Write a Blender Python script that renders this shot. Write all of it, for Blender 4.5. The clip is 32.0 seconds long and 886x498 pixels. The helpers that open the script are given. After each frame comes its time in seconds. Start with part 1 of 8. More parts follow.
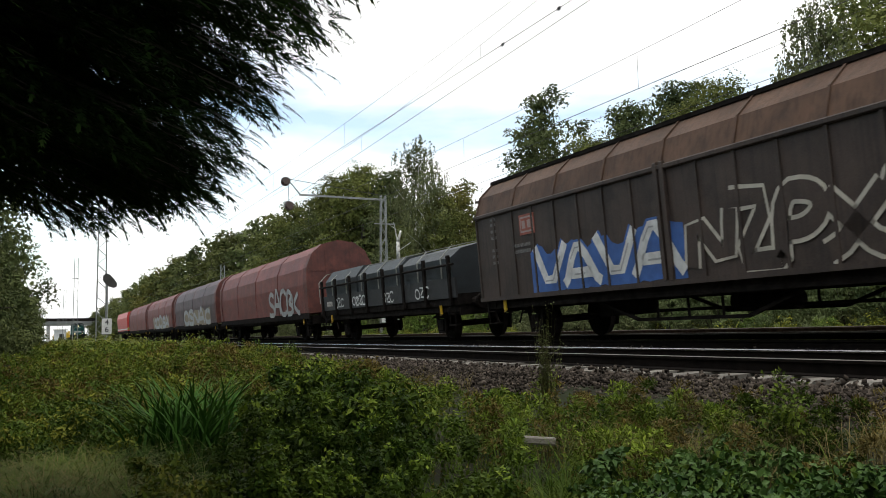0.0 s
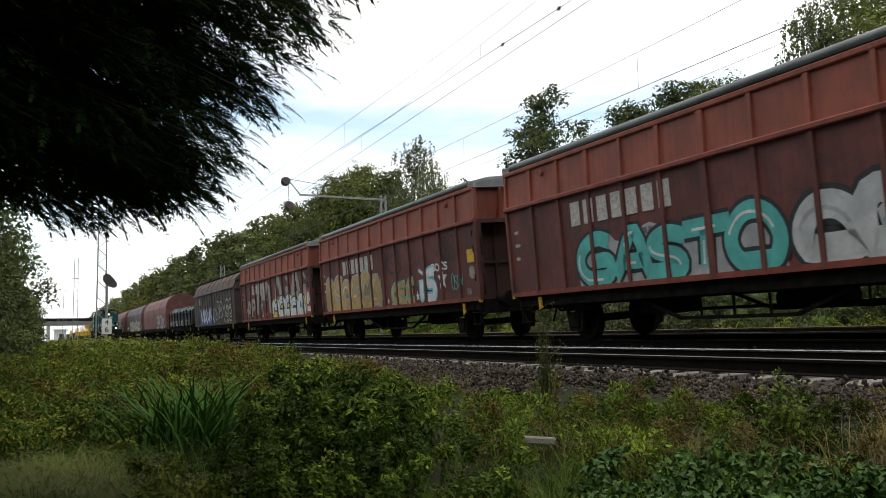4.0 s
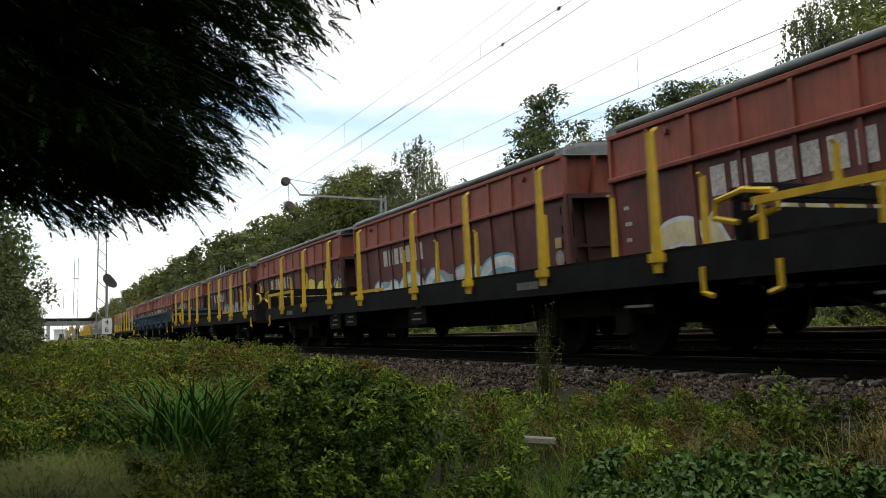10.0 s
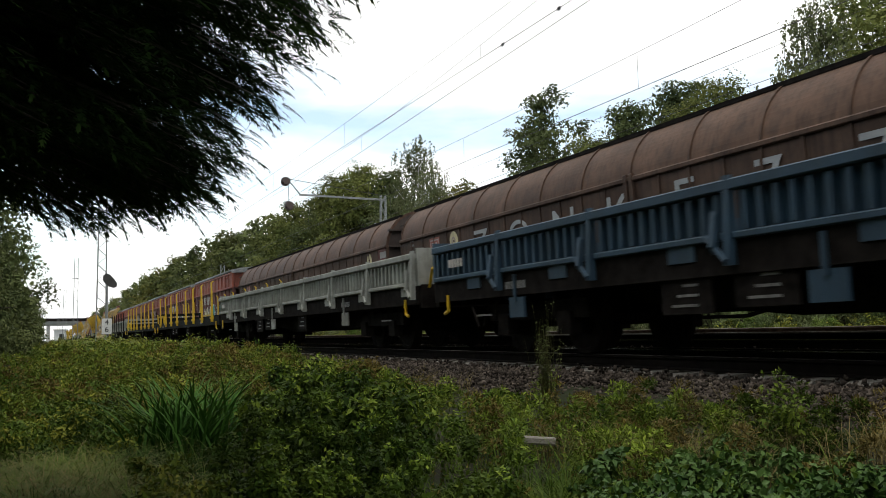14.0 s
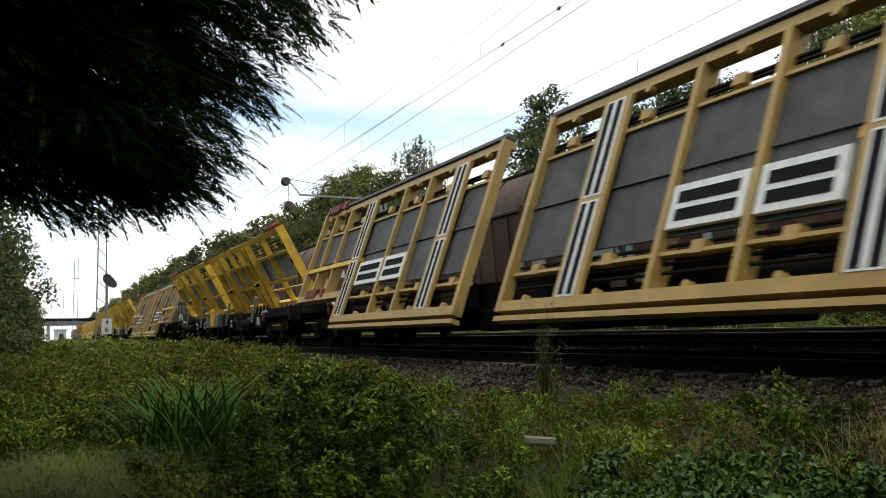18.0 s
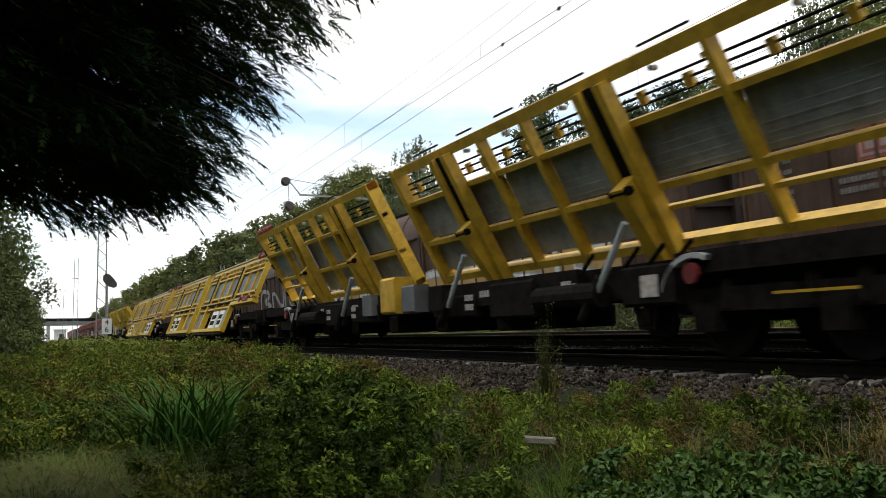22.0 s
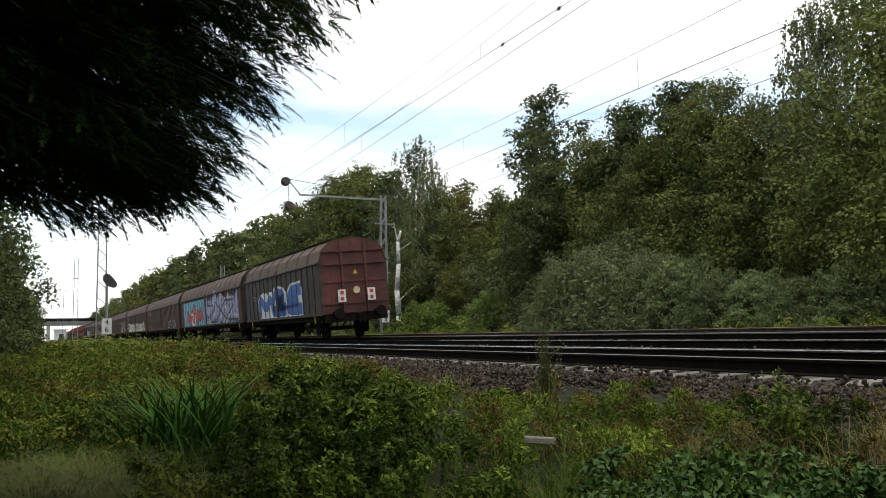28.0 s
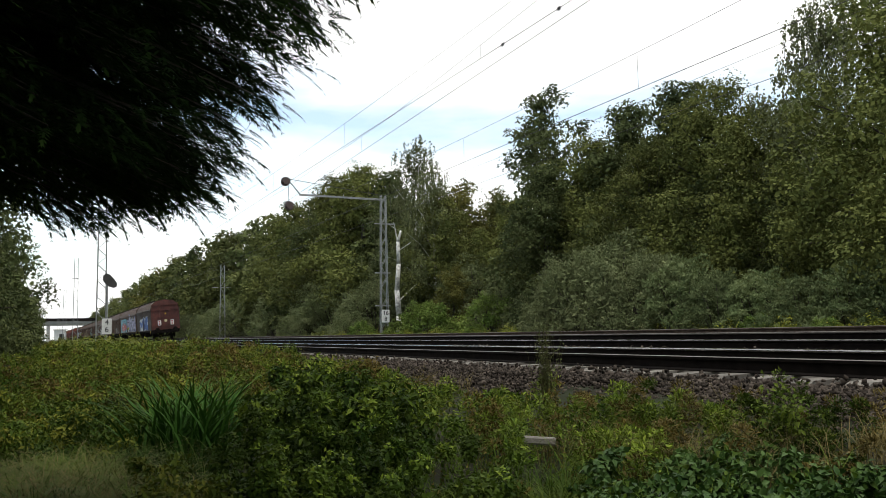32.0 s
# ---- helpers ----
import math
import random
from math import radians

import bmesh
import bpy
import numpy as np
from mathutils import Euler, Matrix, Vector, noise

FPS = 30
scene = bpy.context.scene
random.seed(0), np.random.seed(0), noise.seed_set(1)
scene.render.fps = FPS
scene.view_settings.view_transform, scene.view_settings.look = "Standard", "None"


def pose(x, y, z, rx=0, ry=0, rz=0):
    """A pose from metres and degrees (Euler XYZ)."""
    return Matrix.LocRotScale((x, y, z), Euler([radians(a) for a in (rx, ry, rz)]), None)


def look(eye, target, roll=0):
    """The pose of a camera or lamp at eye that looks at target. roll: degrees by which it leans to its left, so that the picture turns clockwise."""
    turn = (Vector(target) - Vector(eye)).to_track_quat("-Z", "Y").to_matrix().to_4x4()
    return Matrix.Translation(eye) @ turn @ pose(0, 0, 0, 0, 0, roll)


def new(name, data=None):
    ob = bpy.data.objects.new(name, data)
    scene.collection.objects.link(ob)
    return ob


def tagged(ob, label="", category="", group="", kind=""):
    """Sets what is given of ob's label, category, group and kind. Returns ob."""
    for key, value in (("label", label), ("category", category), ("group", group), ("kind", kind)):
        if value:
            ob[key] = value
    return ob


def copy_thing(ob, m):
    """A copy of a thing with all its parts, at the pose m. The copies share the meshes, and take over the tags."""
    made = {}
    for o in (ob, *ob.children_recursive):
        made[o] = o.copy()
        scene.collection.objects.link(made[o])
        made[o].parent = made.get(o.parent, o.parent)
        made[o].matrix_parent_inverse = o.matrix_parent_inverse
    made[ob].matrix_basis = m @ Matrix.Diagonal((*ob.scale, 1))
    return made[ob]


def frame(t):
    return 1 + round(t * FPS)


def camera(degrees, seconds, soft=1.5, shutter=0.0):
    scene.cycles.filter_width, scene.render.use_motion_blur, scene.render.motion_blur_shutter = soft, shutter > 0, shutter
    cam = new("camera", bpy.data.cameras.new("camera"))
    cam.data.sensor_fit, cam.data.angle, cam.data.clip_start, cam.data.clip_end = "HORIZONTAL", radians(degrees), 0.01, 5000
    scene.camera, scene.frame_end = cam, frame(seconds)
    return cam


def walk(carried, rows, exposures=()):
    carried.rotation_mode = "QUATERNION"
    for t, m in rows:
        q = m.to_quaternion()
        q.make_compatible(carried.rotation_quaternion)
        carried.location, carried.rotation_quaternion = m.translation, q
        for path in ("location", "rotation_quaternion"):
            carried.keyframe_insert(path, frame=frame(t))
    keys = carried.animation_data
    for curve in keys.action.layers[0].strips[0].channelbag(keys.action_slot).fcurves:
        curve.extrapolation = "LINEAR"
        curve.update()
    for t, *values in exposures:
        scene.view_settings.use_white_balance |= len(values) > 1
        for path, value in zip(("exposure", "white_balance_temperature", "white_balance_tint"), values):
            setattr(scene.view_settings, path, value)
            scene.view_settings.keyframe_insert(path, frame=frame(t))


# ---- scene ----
# Camera on a tripod beside the line; x runs away from it across the tracks, y along them.
cam = camera(52.64, 32.0, soft=0.9, shutter=0.1)
EYE = Vector((0.0, 0.0, 0.30))
_yaw, _pit = radians(24.13), radians(5.38)
AIM = EYE + Vector((math.sin(_yaw) * math.cos(_pit), math.cos(_yaw) * math.cos(_pit), math.sin(_pit))) * 10
walk(cam, [(0.0, look(EYE, AIM, -1.02)), (32.0, look(EYE, AIM, -1.02))])

# Overcast sky: a bright cloud sheet with thin bluish openings, and a wide weak sun behind it.
world = bpy.data.worlds.new("overcast_sky")
scene.world = world
world.use_nodes = True
_n, _l = world.node_tree.nodes, world.node_tree.links
_n.clear()
_out, _bg = _n.new("ShaderNodeOutputWorld"), _n.new("ShaderNodeBackground")
_sky = _n.new("ShaderNodeTexSky")
_sky.sky_type, _sky.sun_disc = "NISHITA", False
_sky.sun_elevation, _sky.sun_rotation = radians(78), radians(221)
_tc, _map, _noi = _n.new("ShaderNodeTexCoord"), _n.new("ShaderNodeMapping"), _n.new("ShaderNodeTexNoise")
_map.inputs["Scale"].default_value = (1.2, 1.2, 4.2)
_noi.inputs["Scale"].default_value, _noi.inputs["Detail"].default_value = 2.1, 7
_noi.inputs["Roughness"].default_value = 0.52
_ramp, _mix, _mul = _n.new("ShaderNodeValToRGB"), _n.new("ShaderNodeMix"), _n.new("ShaderNodeVectorMath")
_ramp.color_ramp.elements[0].position, _ramp.color_ramp.elements[1].position = 0.40, 0.63
_ramp.color_ramp.elements[0].color, _ramp.color_ramp.elements[1].color = (0.30, 0.30, 0.30, 1), (1, 1, 1, 1)
_mul.operation = "MULTIPLY"
_mul.inputs[1].default_value = (0.15, 0.18, 0.168)
_mix.data_type = "RGBA"
_mix.inputs["B"].default_value = (1.0, 1.0, 0.99, 1)
_l.new(_tc.outputs["Generated"], _map.inputs["Vector"])
_l.new(_map.outputs["Vector"], _noi.inputs["Vector"])
_sep, _lift, _band, _gap = (_n.new(k) for k in ("ShaderNodeSeparateXYZ", "ShaderNodeMath", "ShaderNodeMath", "ShaderNodeMath"))
_lift.operation, _band.operation, _gap.operation = "MULTIPLY_ADD", "SUBTRACT", "ABSOLUTE"
_lift.inputs[1].default_value, _band.inputs[1].default_value = 2.3, 0.235
_l.new(_tc.outputs["Generated"], _sep.inputs["Vector"])
_l.new(_sep.outputs["Z"], _band.inputs[0])
_l.new(_band.outputs["Value"], _gap.inputs[0])
_l.new(_gap.outputs["Value"], _lift.inputs[0])
_east = _n.new("ShaderNodeMath")
_east.operation = "MULTIPLY_ADD"
_east.inputs[1].default_value = 0.4
_l.new(_sep.outputs["X"], _east.inputs[0])
_shift = _n.new("ShaderNodeMath")
_shift.operation = "SUBTRACT"
_shift.inputs[1].default_value = 0.205
_l.new(_noi.outputs["Fac"], _shift.inputs[0])
_l.new(_shift.outputs["Value"], _east.inputs[2])
_l.new(_east.outputs["Value"], _lift.inputs[2])
_l.new(_lift.outputs["Value"], _ramp.inputs["Fac"])
_l.new(_sky.outputs["Color"], _mul.inputs[0])
_l.new(_ramp.outputs["Color"], _mix.inputs["Factor"])
_l.new(_mul.outputs["Vector"], _mix.inputs["A"])
_l.new(_mix.outputs["Result"], _bg.inputs["Color"])
_bg.inputs["Strength"].default_value = 1.30
_l.new(_bg.outputs["Background"], _out.inputs["Surface"])
sun = new("sun", bpy.data.lights.new("sun", "SUN"))
sun.data.energy, sun.data.angle, sun.data.color = 1.5, radians(30), (1.0, 0.97, 0.92)
sun.matrix_world = look((0, 0, 0), (0.13, 0.15, -0.98))
scene.view_settings.exposure = 0.0


# ---- materials ----
def material(name, color, rough=0.7, metal=0.0, vary=0.25, scale=3.0, fine=40.0, bump=0.15, dirt=None, dirt_amount=0.35,
             streak=0.0, island=0.0, second=None, emit=0.0, piece=0.0, coords="Object", spec=0.5):
    """A worn surface: colour broken up at two scales, stains of a second colour, run-down streaks, fine relief."""
    m = bpy.data.materials.new(name)
    m.use_nodes = True
    n, l = m.node_tree.nodes, m.node_tree.links
    b = n["Principled BSDF"]
    b.inputs["Roughness"].default_value, b.inputs["Metallic"].default_value = rough, metal
    b.inputs["Specular IOR Level"].default_value = spec
    tc = n.new("ShaderNodeTexCoord")
    big, small = n.new("ShaderNodeTexNoise"), n.new("ShaderNodeTexNoise")
    big.inputs["Scale"].default_value, big.inputs["Detail"].default_value = scale, 5
    small.inputs["Scale"].default_value, small.inputs["Detail"].default_value = fine, 4
    for t in (big, small):
        l.new(tc.outputs[coords], t.inputs["Vector"])
    lo = [max(0.0, c * (1 - vary)) for c in color] + [1]
    hi = [min(1.0, c * (1 + vary)) for c in color] + [1]
    ramp = n.new("ShaderNodeValToRGB")
    ramp.color_ramp.elements[0].position, ramp.color_ramp.elements[1].position = 0.32, 0.68
    ramp.color_ramp.elements[0].color, ramp.color_ramp.elements[1].color = lo, hi
    l.new(big.outputs["Fac"], ramp.inputs["Fac"])
    col = ramp.outputs["Color"]

    def blend(fac, a, bcol, mode="MIX"):
        x = n.new("ShaderNodeMix")
        x.data_type, x.blend_type = "RGBA", mode
        if isinstance(fac, float):
            x.inputs["Factor"].default_value = fac
        else:
            l.new(fac, x.inputs["Factor"])
        l.new(a, x.inputs["A"])
        if isinstance(bcol, tuple):
            x.inputs["B"].default_value = (*bcol, 1)
        else:
            l.new(bcol, x.inputs["B"])
        return x.outputs["Result"]

    def steps(src, p0, p1, v0, v1):
        r = n.new("ShaderNodeMapRange")
        l.new(src, r.inputs["Value"])
        for key, v in zip(("From Min", "From Max", "To Min", "To Max"), (p0, p1, v0, v1)):
            r.inputs[key].default_value = v
        return r.outputs["Result"]

    if second:
        geo = n.new("ShaderNodeNewGeometry")
        col = blend(steps(geo.outputs["Random Per Island"], 0.25, 0.95, 0.0, 1.0), col, second)
    if dirt:
        d = n.new("ShaderNodeTexNoise")
        d.inputs["Scale"].default_value, d.inputs["Detail"].default_value = scale * 2.3, 8
        d.inputs["Roughness"].default_value = 0.65
        l.new(tc.outputs[coords], d.inputs["Vector"])
        col = blend(steps(d.outputs["Fac"], 0.46, 0.66, 0.0, dirt_amount), col, dirt)
    if streak:
        mp, s = n.new("ShaderNodeMapping"), n.new("ShaderNodeTexNoise")
        mp.inputs["Scale"].default_value = (7.0, 7.0, 0.35)
        s.inputs["Scale"].default_value, s.inputs["Detail"].default_value = 1.6, 5
        l.new(tc.outputs[coords], mp.inputs["Vector"])
        l.new(mp.outputs["Vector"], s.inputs["Vector"])
        col = blend(steps(s.outputs["Fac"], 0.48, 0.72, 0.0, streak), col, tuple(c * 0.35 for c in color))
    if island:
        geo = n.new("ShaderNodeNewGeometry")
        hsv = n.new("ShaderNodeHueSaturation")
        l.new(steps(geo.outputs["Random Per Island"], 0, 1, 1 - island, 1 + island), hsv.inputs["Value"])
        l.new(col, hsv.inputs["Color"])
        col = hsv.outputs["Color"]
    if piece:
        info = n.new("ShaderNodeObjectInfo")
        hsv = n.new("ShaderNodeHueSaturation")
        l.new(steps(info.outputs["Random"], 0, 1, 1 - piece, 1 + piece), hsv.inputs["Value"])
        l.new(col, hsv.inputs["Color"])
        col = hsv.outputs["Color"]
    l.new(col, b.inputs["Base Color"])
    rr = steps(small.outputs["Fac"], 0.3, 0.7, max(0.05, rough - 0.1), min(1.0, rough + 0.1))
    l.new(rr, b.inputs["Roughness"])
    if bump:
        bp = n.new("ShaderNodeBump")
        bp.inputs["Strength"].default_value, bp.inputs["Distance"].default_value = bump, 0.02
        l.new(small.outputs["Fac"], bp.inputs["Height"])
        l.new(bp.outputs["Normal"], b.inputs["Normal"])
    if emit:
        b.inputs["Emission Color"].default_value = (*color, 1)
        b.inputs["Emission Strength"].default_value = emit
    return m


def leaf_material(name, a, b, rough=0.65, thin=0.18, spec=0.06, patch=0.55, speck=0.22):
    """Leaves: two greens mixed leaf by leaf and by patches, with some light let through."""
    m = bpy.data.materials.new(name)
    m.use_nodes = True
    n, l = m.node_tree.nodes, m.node_tree.links
    p, out = n["Principled BSDF"], n["Material Output"]
    geo, tc, noi = n.new("ShaderNodeNewGeometry"), n.new("ShaderNodeTexCoord"), n.new("ShaderNodeTexNoise")
    info = n.new("ShaderNodeObjectInfo")
    noi.inputs["Scale"].default_value, noi.inputs["Detail"].default_value = patch, 3
    l.new(tc.outputs["Object"], noi.inputs["Vector"])
    add = n.new("ShaderNodeMath")
    add.operation = "MULTIPLY_ADD"
    l.new(geo.outputs["Random Per Island"], add.inputs[0])
    add.inputs[1].default_value = speck
    sub = n.new("ShaderNodeMapRange")
    for key, v in zip(("From Min", "From Max", "To Min", "To Max"), (0.3, 0.7, -0.15, 0.6)):
        sub.inputs[key].default_value = v
    l.new(noi.outputs["Fac"], sub.inputs["Value"])
    l.new(sub.outputs["Result"], add.inputs[2])
    mix = n.new("ShaderNodeMix")
    mix.data_type = "RGBA"
    mix.inputs["A"].default_value, mix.inputs["B"].default_value = (*a, 1), (*b, 1)
    l.new(add.outputs["Value"], mix.inputs["Factor"])
    hsv = n.new("ShaderNodeHueSaturation")
    mr = n.new("ShaderNodeMapRange")
    mr.inputs["To Min"].default_value, mr.inputs["To Max"].default_value = 0.75, 1.25
    l.new(info.outputs["Random"], mr.inputs["Value"])
    l.new(mr.outputs["Result"], hsv.inputs["Value"])
    l.new(mix.outputs["Result"], hsv.inputs["Color"])
    l.new(hsv.outputs["Color"], p.inputs["Base Color"])
    p.inputs["Roughness"].default_value, p.inputs["Specular IOR Level"].default_value = rough, spec
    tr, ms = n.new("ShaderNodeBsdfTranslucent"), n.new("ShaderNodeMixShader")
    l.new(hsv.outputs["Color"], tr.inputs["Color"])
    ms.inputs["Fac"].default_value = thin
    l.new(p.outputs["BSDF"], ms.inputs[1])
    l.new(tr.outputs["BSDF"], ms.inputs[2])
    l.new(ms.outputs["Shader"], out.inputs["Surface"])
    return m


def glass_material(name, color=(0.02, 0.025, 0.03)):
    m = material(name, color, rough=0.06, vary=0.1, bump=0.0, spec=0.8)
    return m


M = {}
M["soil"] = material("soil", (0.016, 0.015, 0.009), 0.95, scale=0.7, fine=9, vary=0.5, dirt=(0.018, 0.030, 0.008), dirt_amount=0.9, bump=0.5, spec=0.1)
M["bed"] = material("ballast_bed", (0.034, 0.028, 0.024), 0.95, scale=2.5, fine=22, vary=0.5, dirt=(0.02, 0.017, 0.014), dirt_amount=0.7, bump=0.9, spec=0.1)
M["stone"] = material("ballast_stone", (0.062, 0.051, 0.042), 0.9, scale=9, fine=60, vary=0.4, island=0.8, bump=0.3, spec=0.04)
M["sleeper"] = material("sleeper_concrete", (0.19, 0.175, 0.15), 0.9, scale=6, fine=70, vary=0.3, dirt=(0.10, 0.085, 0.07), dirt_amount=0.6, piece=0.2)
M["rail"] = material("rusty_rail", (0.009, 0.007, 0.006), 0.9, metal=0.0, spec=0.08, scale=8, fine=80, vary=0.4)
M["oldrail"] = material("brown_rusted_rail", (0.060, 0.044, 0.034), 0.9, spec=0.08, scale=8, fine=80, vary=0.35)
M["dimhead"] = material("dull_unlit_rail_head", (0.16, 0.145, 0.13), 0.45, metal=0.8, scale=6, fine=120, vary=0.2, bump=0.0)
M["railtop"] = material("polished_rail_head", (0.62, 0.62, 0.62), 0.16, metal=1.0, scale=6, fine=120, vary=0.1, bump=0.0)
M["galv"] = material("galvanised_steel", (0.27, 0.28, 0.27), 0.6, metal=0.45, scale=5, fine=50, vary=0.2, dirt=(0.13, 0.12, 0.10))
M["wire"] = material("copper_wire", (0.05, 0.05, 0.052), 0.6, metal=0.4, bump=0)
M["ceramic"] = material("brown_insulator", (0.05, 0.028, 0.02), 0.3, bump=0)
M["white"] = material("white_paint", (0.74, 0.74, 0.72), 0.55, scale=7, vary=0.07, dirt=(0.45, 0.43, 0.38))
M["black"] = material("black_paint", (0.02, 0.02, 0.021), 0.6, vary=0.2)
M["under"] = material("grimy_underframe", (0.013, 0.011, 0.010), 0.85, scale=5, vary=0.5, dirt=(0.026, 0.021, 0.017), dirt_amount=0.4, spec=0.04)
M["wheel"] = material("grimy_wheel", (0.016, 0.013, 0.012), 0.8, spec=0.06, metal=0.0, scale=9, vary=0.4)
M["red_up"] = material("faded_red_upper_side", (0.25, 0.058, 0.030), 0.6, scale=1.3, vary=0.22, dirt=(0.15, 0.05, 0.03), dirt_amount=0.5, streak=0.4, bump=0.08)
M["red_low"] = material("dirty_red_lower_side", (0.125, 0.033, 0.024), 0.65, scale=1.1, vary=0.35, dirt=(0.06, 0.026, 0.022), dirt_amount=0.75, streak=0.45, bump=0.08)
M["red_frame"] = material("red_frame_steel", (0.20, 0.040, 0.022), 0.6, scale=3, vary=0.25, streak=0.3)
M["brown"] = material("dark_brown_side", (0.042, 0.028, 0.022), 0.65, scale=1.2, vary=0.4, dirt=(0.065, 0.045, 0.034), dirt_amount=0.5, streak=0.5, bump=0.08)
M["brown2"] = material("weathered_brown_side", (0.082, 0.049, 0.034), 0.65, scale=1.0, vary=0.4, dirt=(0.05, 0.033, 0.026), dirt_amount=0.6, streak=0.5, bump=0.08, spec=0.2)
M["brownroof"] = material("brown_curved_roof", (0.092, 0.053, 0.035), 0.6, scale=1.0, vary=0.3, dirt=(0.05, 0.034, 0.026), dirt_amount=0.6, streak=0.5, bump=0.06, spec=0.15)
M["oxide"] = material("oxide_red_end", (0.115, 0.032, 0.024), 0.65, scale=1.5, vary=0.35, dirt=(0.05, 0.02, 0.017), dirt_amount=0.7, streak=0.4)
# end colour darkened for the shade that the next wagon casts
M["red_end_shade"] = material("shaded_red_end", (0.055, 0.020, 0.016), 0.75, scale=1.5, vary=0.35, dirt=(0.03, 0.014, 0.012), dirt_amount=0.7, streak=0.4)
M["tarp_red"] = material("red_tarpaulin", (0.155, 0.036, 0.026), 0.6, scale=1.2, vary=0.25, dirt=(0.085, 0.03, 0.024), dirt_amount=0.6, streak=0.45)
M["tarp_dark"] = material("dark_tarpaulin", (0.07, 0.04, 0.04), 0.6, scale=1.2, vary=0.3, streak=0.3)
M["tarp_blue"] = material("slate_blue_load_cover", (0.024, 0.031, 0.036), 0.6, scale=1.6, vary=0.3, dirt=(0.014, 0.017, 0.018))
M["roofgrey"] = material("grey_sheet_roof", (0.14, 0.148, 0.145), 0.5, metal=0.3, scale=1.5, vary=0.2, dirt=(0.08, 0.08, 0.075))
M["roofcap"] = material("pale_grey_cap", (0.21, 0.22, 0.215), 0.6, scale=3, vary=0.2, dirt=(0.10, 0.10, 0.095))
M["meshmid"] = material("mid_grey_tread_plate", (0.155, 0.16, 0.158), 0.55, metal=0.2, scale=2.2, fine=90, vary=0.2, dirt=(0.08, 0.08, 0.076), bump=0.5, spec=0.3)
M["teal"] = material("dark_teal_paint", (0.004, 0.058, 0.053), 0.5, scale=1.6, vary=0.16, dirt=(0.008, 0.025, 0.023), dirt_amount=0.5, streak=0.25, bump=0.04, spec=0.18)
M["loco_red"] = material("traffic_red_paint", (0.42, 0.03, 0.022), 0.45, scale=1.5, vary=0.15)
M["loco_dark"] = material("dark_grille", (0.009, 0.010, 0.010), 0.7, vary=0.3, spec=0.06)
M["stripe"] = material("off_white_stripe", (0.68, 0.7, 0.68), 0.5, scale=5, vary=0.08, dirt=(0.4, 0.4, 0.37))
M["glass"] = glass_material("cab_glass", (0.10, 0.115, 0.11))
M["lamp"] = material("lit_headlamp", (1.0, 0.70, 0.34), 0.3, emit=3.0, bump=0)
M["lens"] = material("dark_lens", (0.03, 0.012, 0.01), 0.15, bump=0)
M["yellow"] = material("ochre_yellow_paint", (0.62, 0.375, 0.026), 0.5, scale=2.2, vary=0.14, dirt=(0.20, 0.12, 0.02), dirt_amount=0.45, bump=0.05)
M["cream"] = material("pale_yellow_paint", (0.36, 0.235, 0.062), 0.5, scale=2.2, vary=0.12, dirt=(0.30, 0.2, 0.07), dirt_amount=0.35, bump=0.05)
M["bright"] = material("bright_yellow_paint", (0.50, 0.315, 0.010), 0.48, scale=2.2, vary=0.1, dirt=(0.3, 0.18, 0.01), dirt_amount=0.25, bump=0.05)
M["stake"] = material("yellow_stake_paint", (0.52, 0.33, 0.008), 0.5, scale=3, vary=0.12, dirt=(0.25, 0.15, 0.02), dirt_amount=0.3)
M["mesh"] = material("grey_tread_plate", (0.34, 0.355, 0.355), 0.5, metal=0.3, scale=2.2, fine=90, vary=0.2, dirt=(0.07, 0.07, 0.068), bump=0.5)
M["meshdark"] = material("dark_tread_plate", (0.078, 0.080, 0.079), 0.55, metal=0.2, scale=2.2, fine=90, vary=0.25, dirt=(0.05, 0.048, 0.045), bump=0.5, spec=0.25)
M["meshlight"] = material("pale_tread_plate", (0.52, 0.55, 0.55), 0.5, metal=0.3, scale=2.2, fine=90, vary=0.15, bump=0.5)
M["redclamp"] = material("red_clamp_paint", (0.15, 0.012, 0.014), 0.5, scale=4, vary=0.2)
M["blue"] = material("faded_blue_side", (0.019, 0.047, 0.077), 0.6, scale=1.6, vary=0.25, dirt=(0.024, 0.044, 0.058), dirt_amount=0.6, streak=0.35, bump=0.08)
M["greyside"] = material("pale_grey_side", (0.26, 0.265, 0.235), 0.65, scale=1.6, vary=0.22, dirt=(0.12, 0.115, 0.09), dirt_amount=0.6, streak=0.4, bump=0.08)
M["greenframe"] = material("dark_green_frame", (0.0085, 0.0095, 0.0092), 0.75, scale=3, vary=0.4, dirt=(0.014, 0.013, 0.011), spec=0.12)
M["chrome"] = material("bare_steel", (0.62, 0.64, 0.64), 0.35, metal=0.6, vary=0.1, bump=0.03)
M["handrail"] = material("pale_handrail", (0.12, 0.20, 0.19), 0.5, metal=0.2, vary=0.1, bump=0.0)
M["faint"] = material("grimy_pale_lettering", (0.17, 0.165, 0.155), 0.75, scale=9, vary=0.3, dirt=(0.05, 0.045, 0.04), dirt_amount=0.7)
M["lettering"] = material("worn_white_lettering", (0.50, 0.47, 0.43), 0.7, scale=9, vary=0.2, dirt=(0.18, 0.09, 0.07), dirt_amount=0.6)
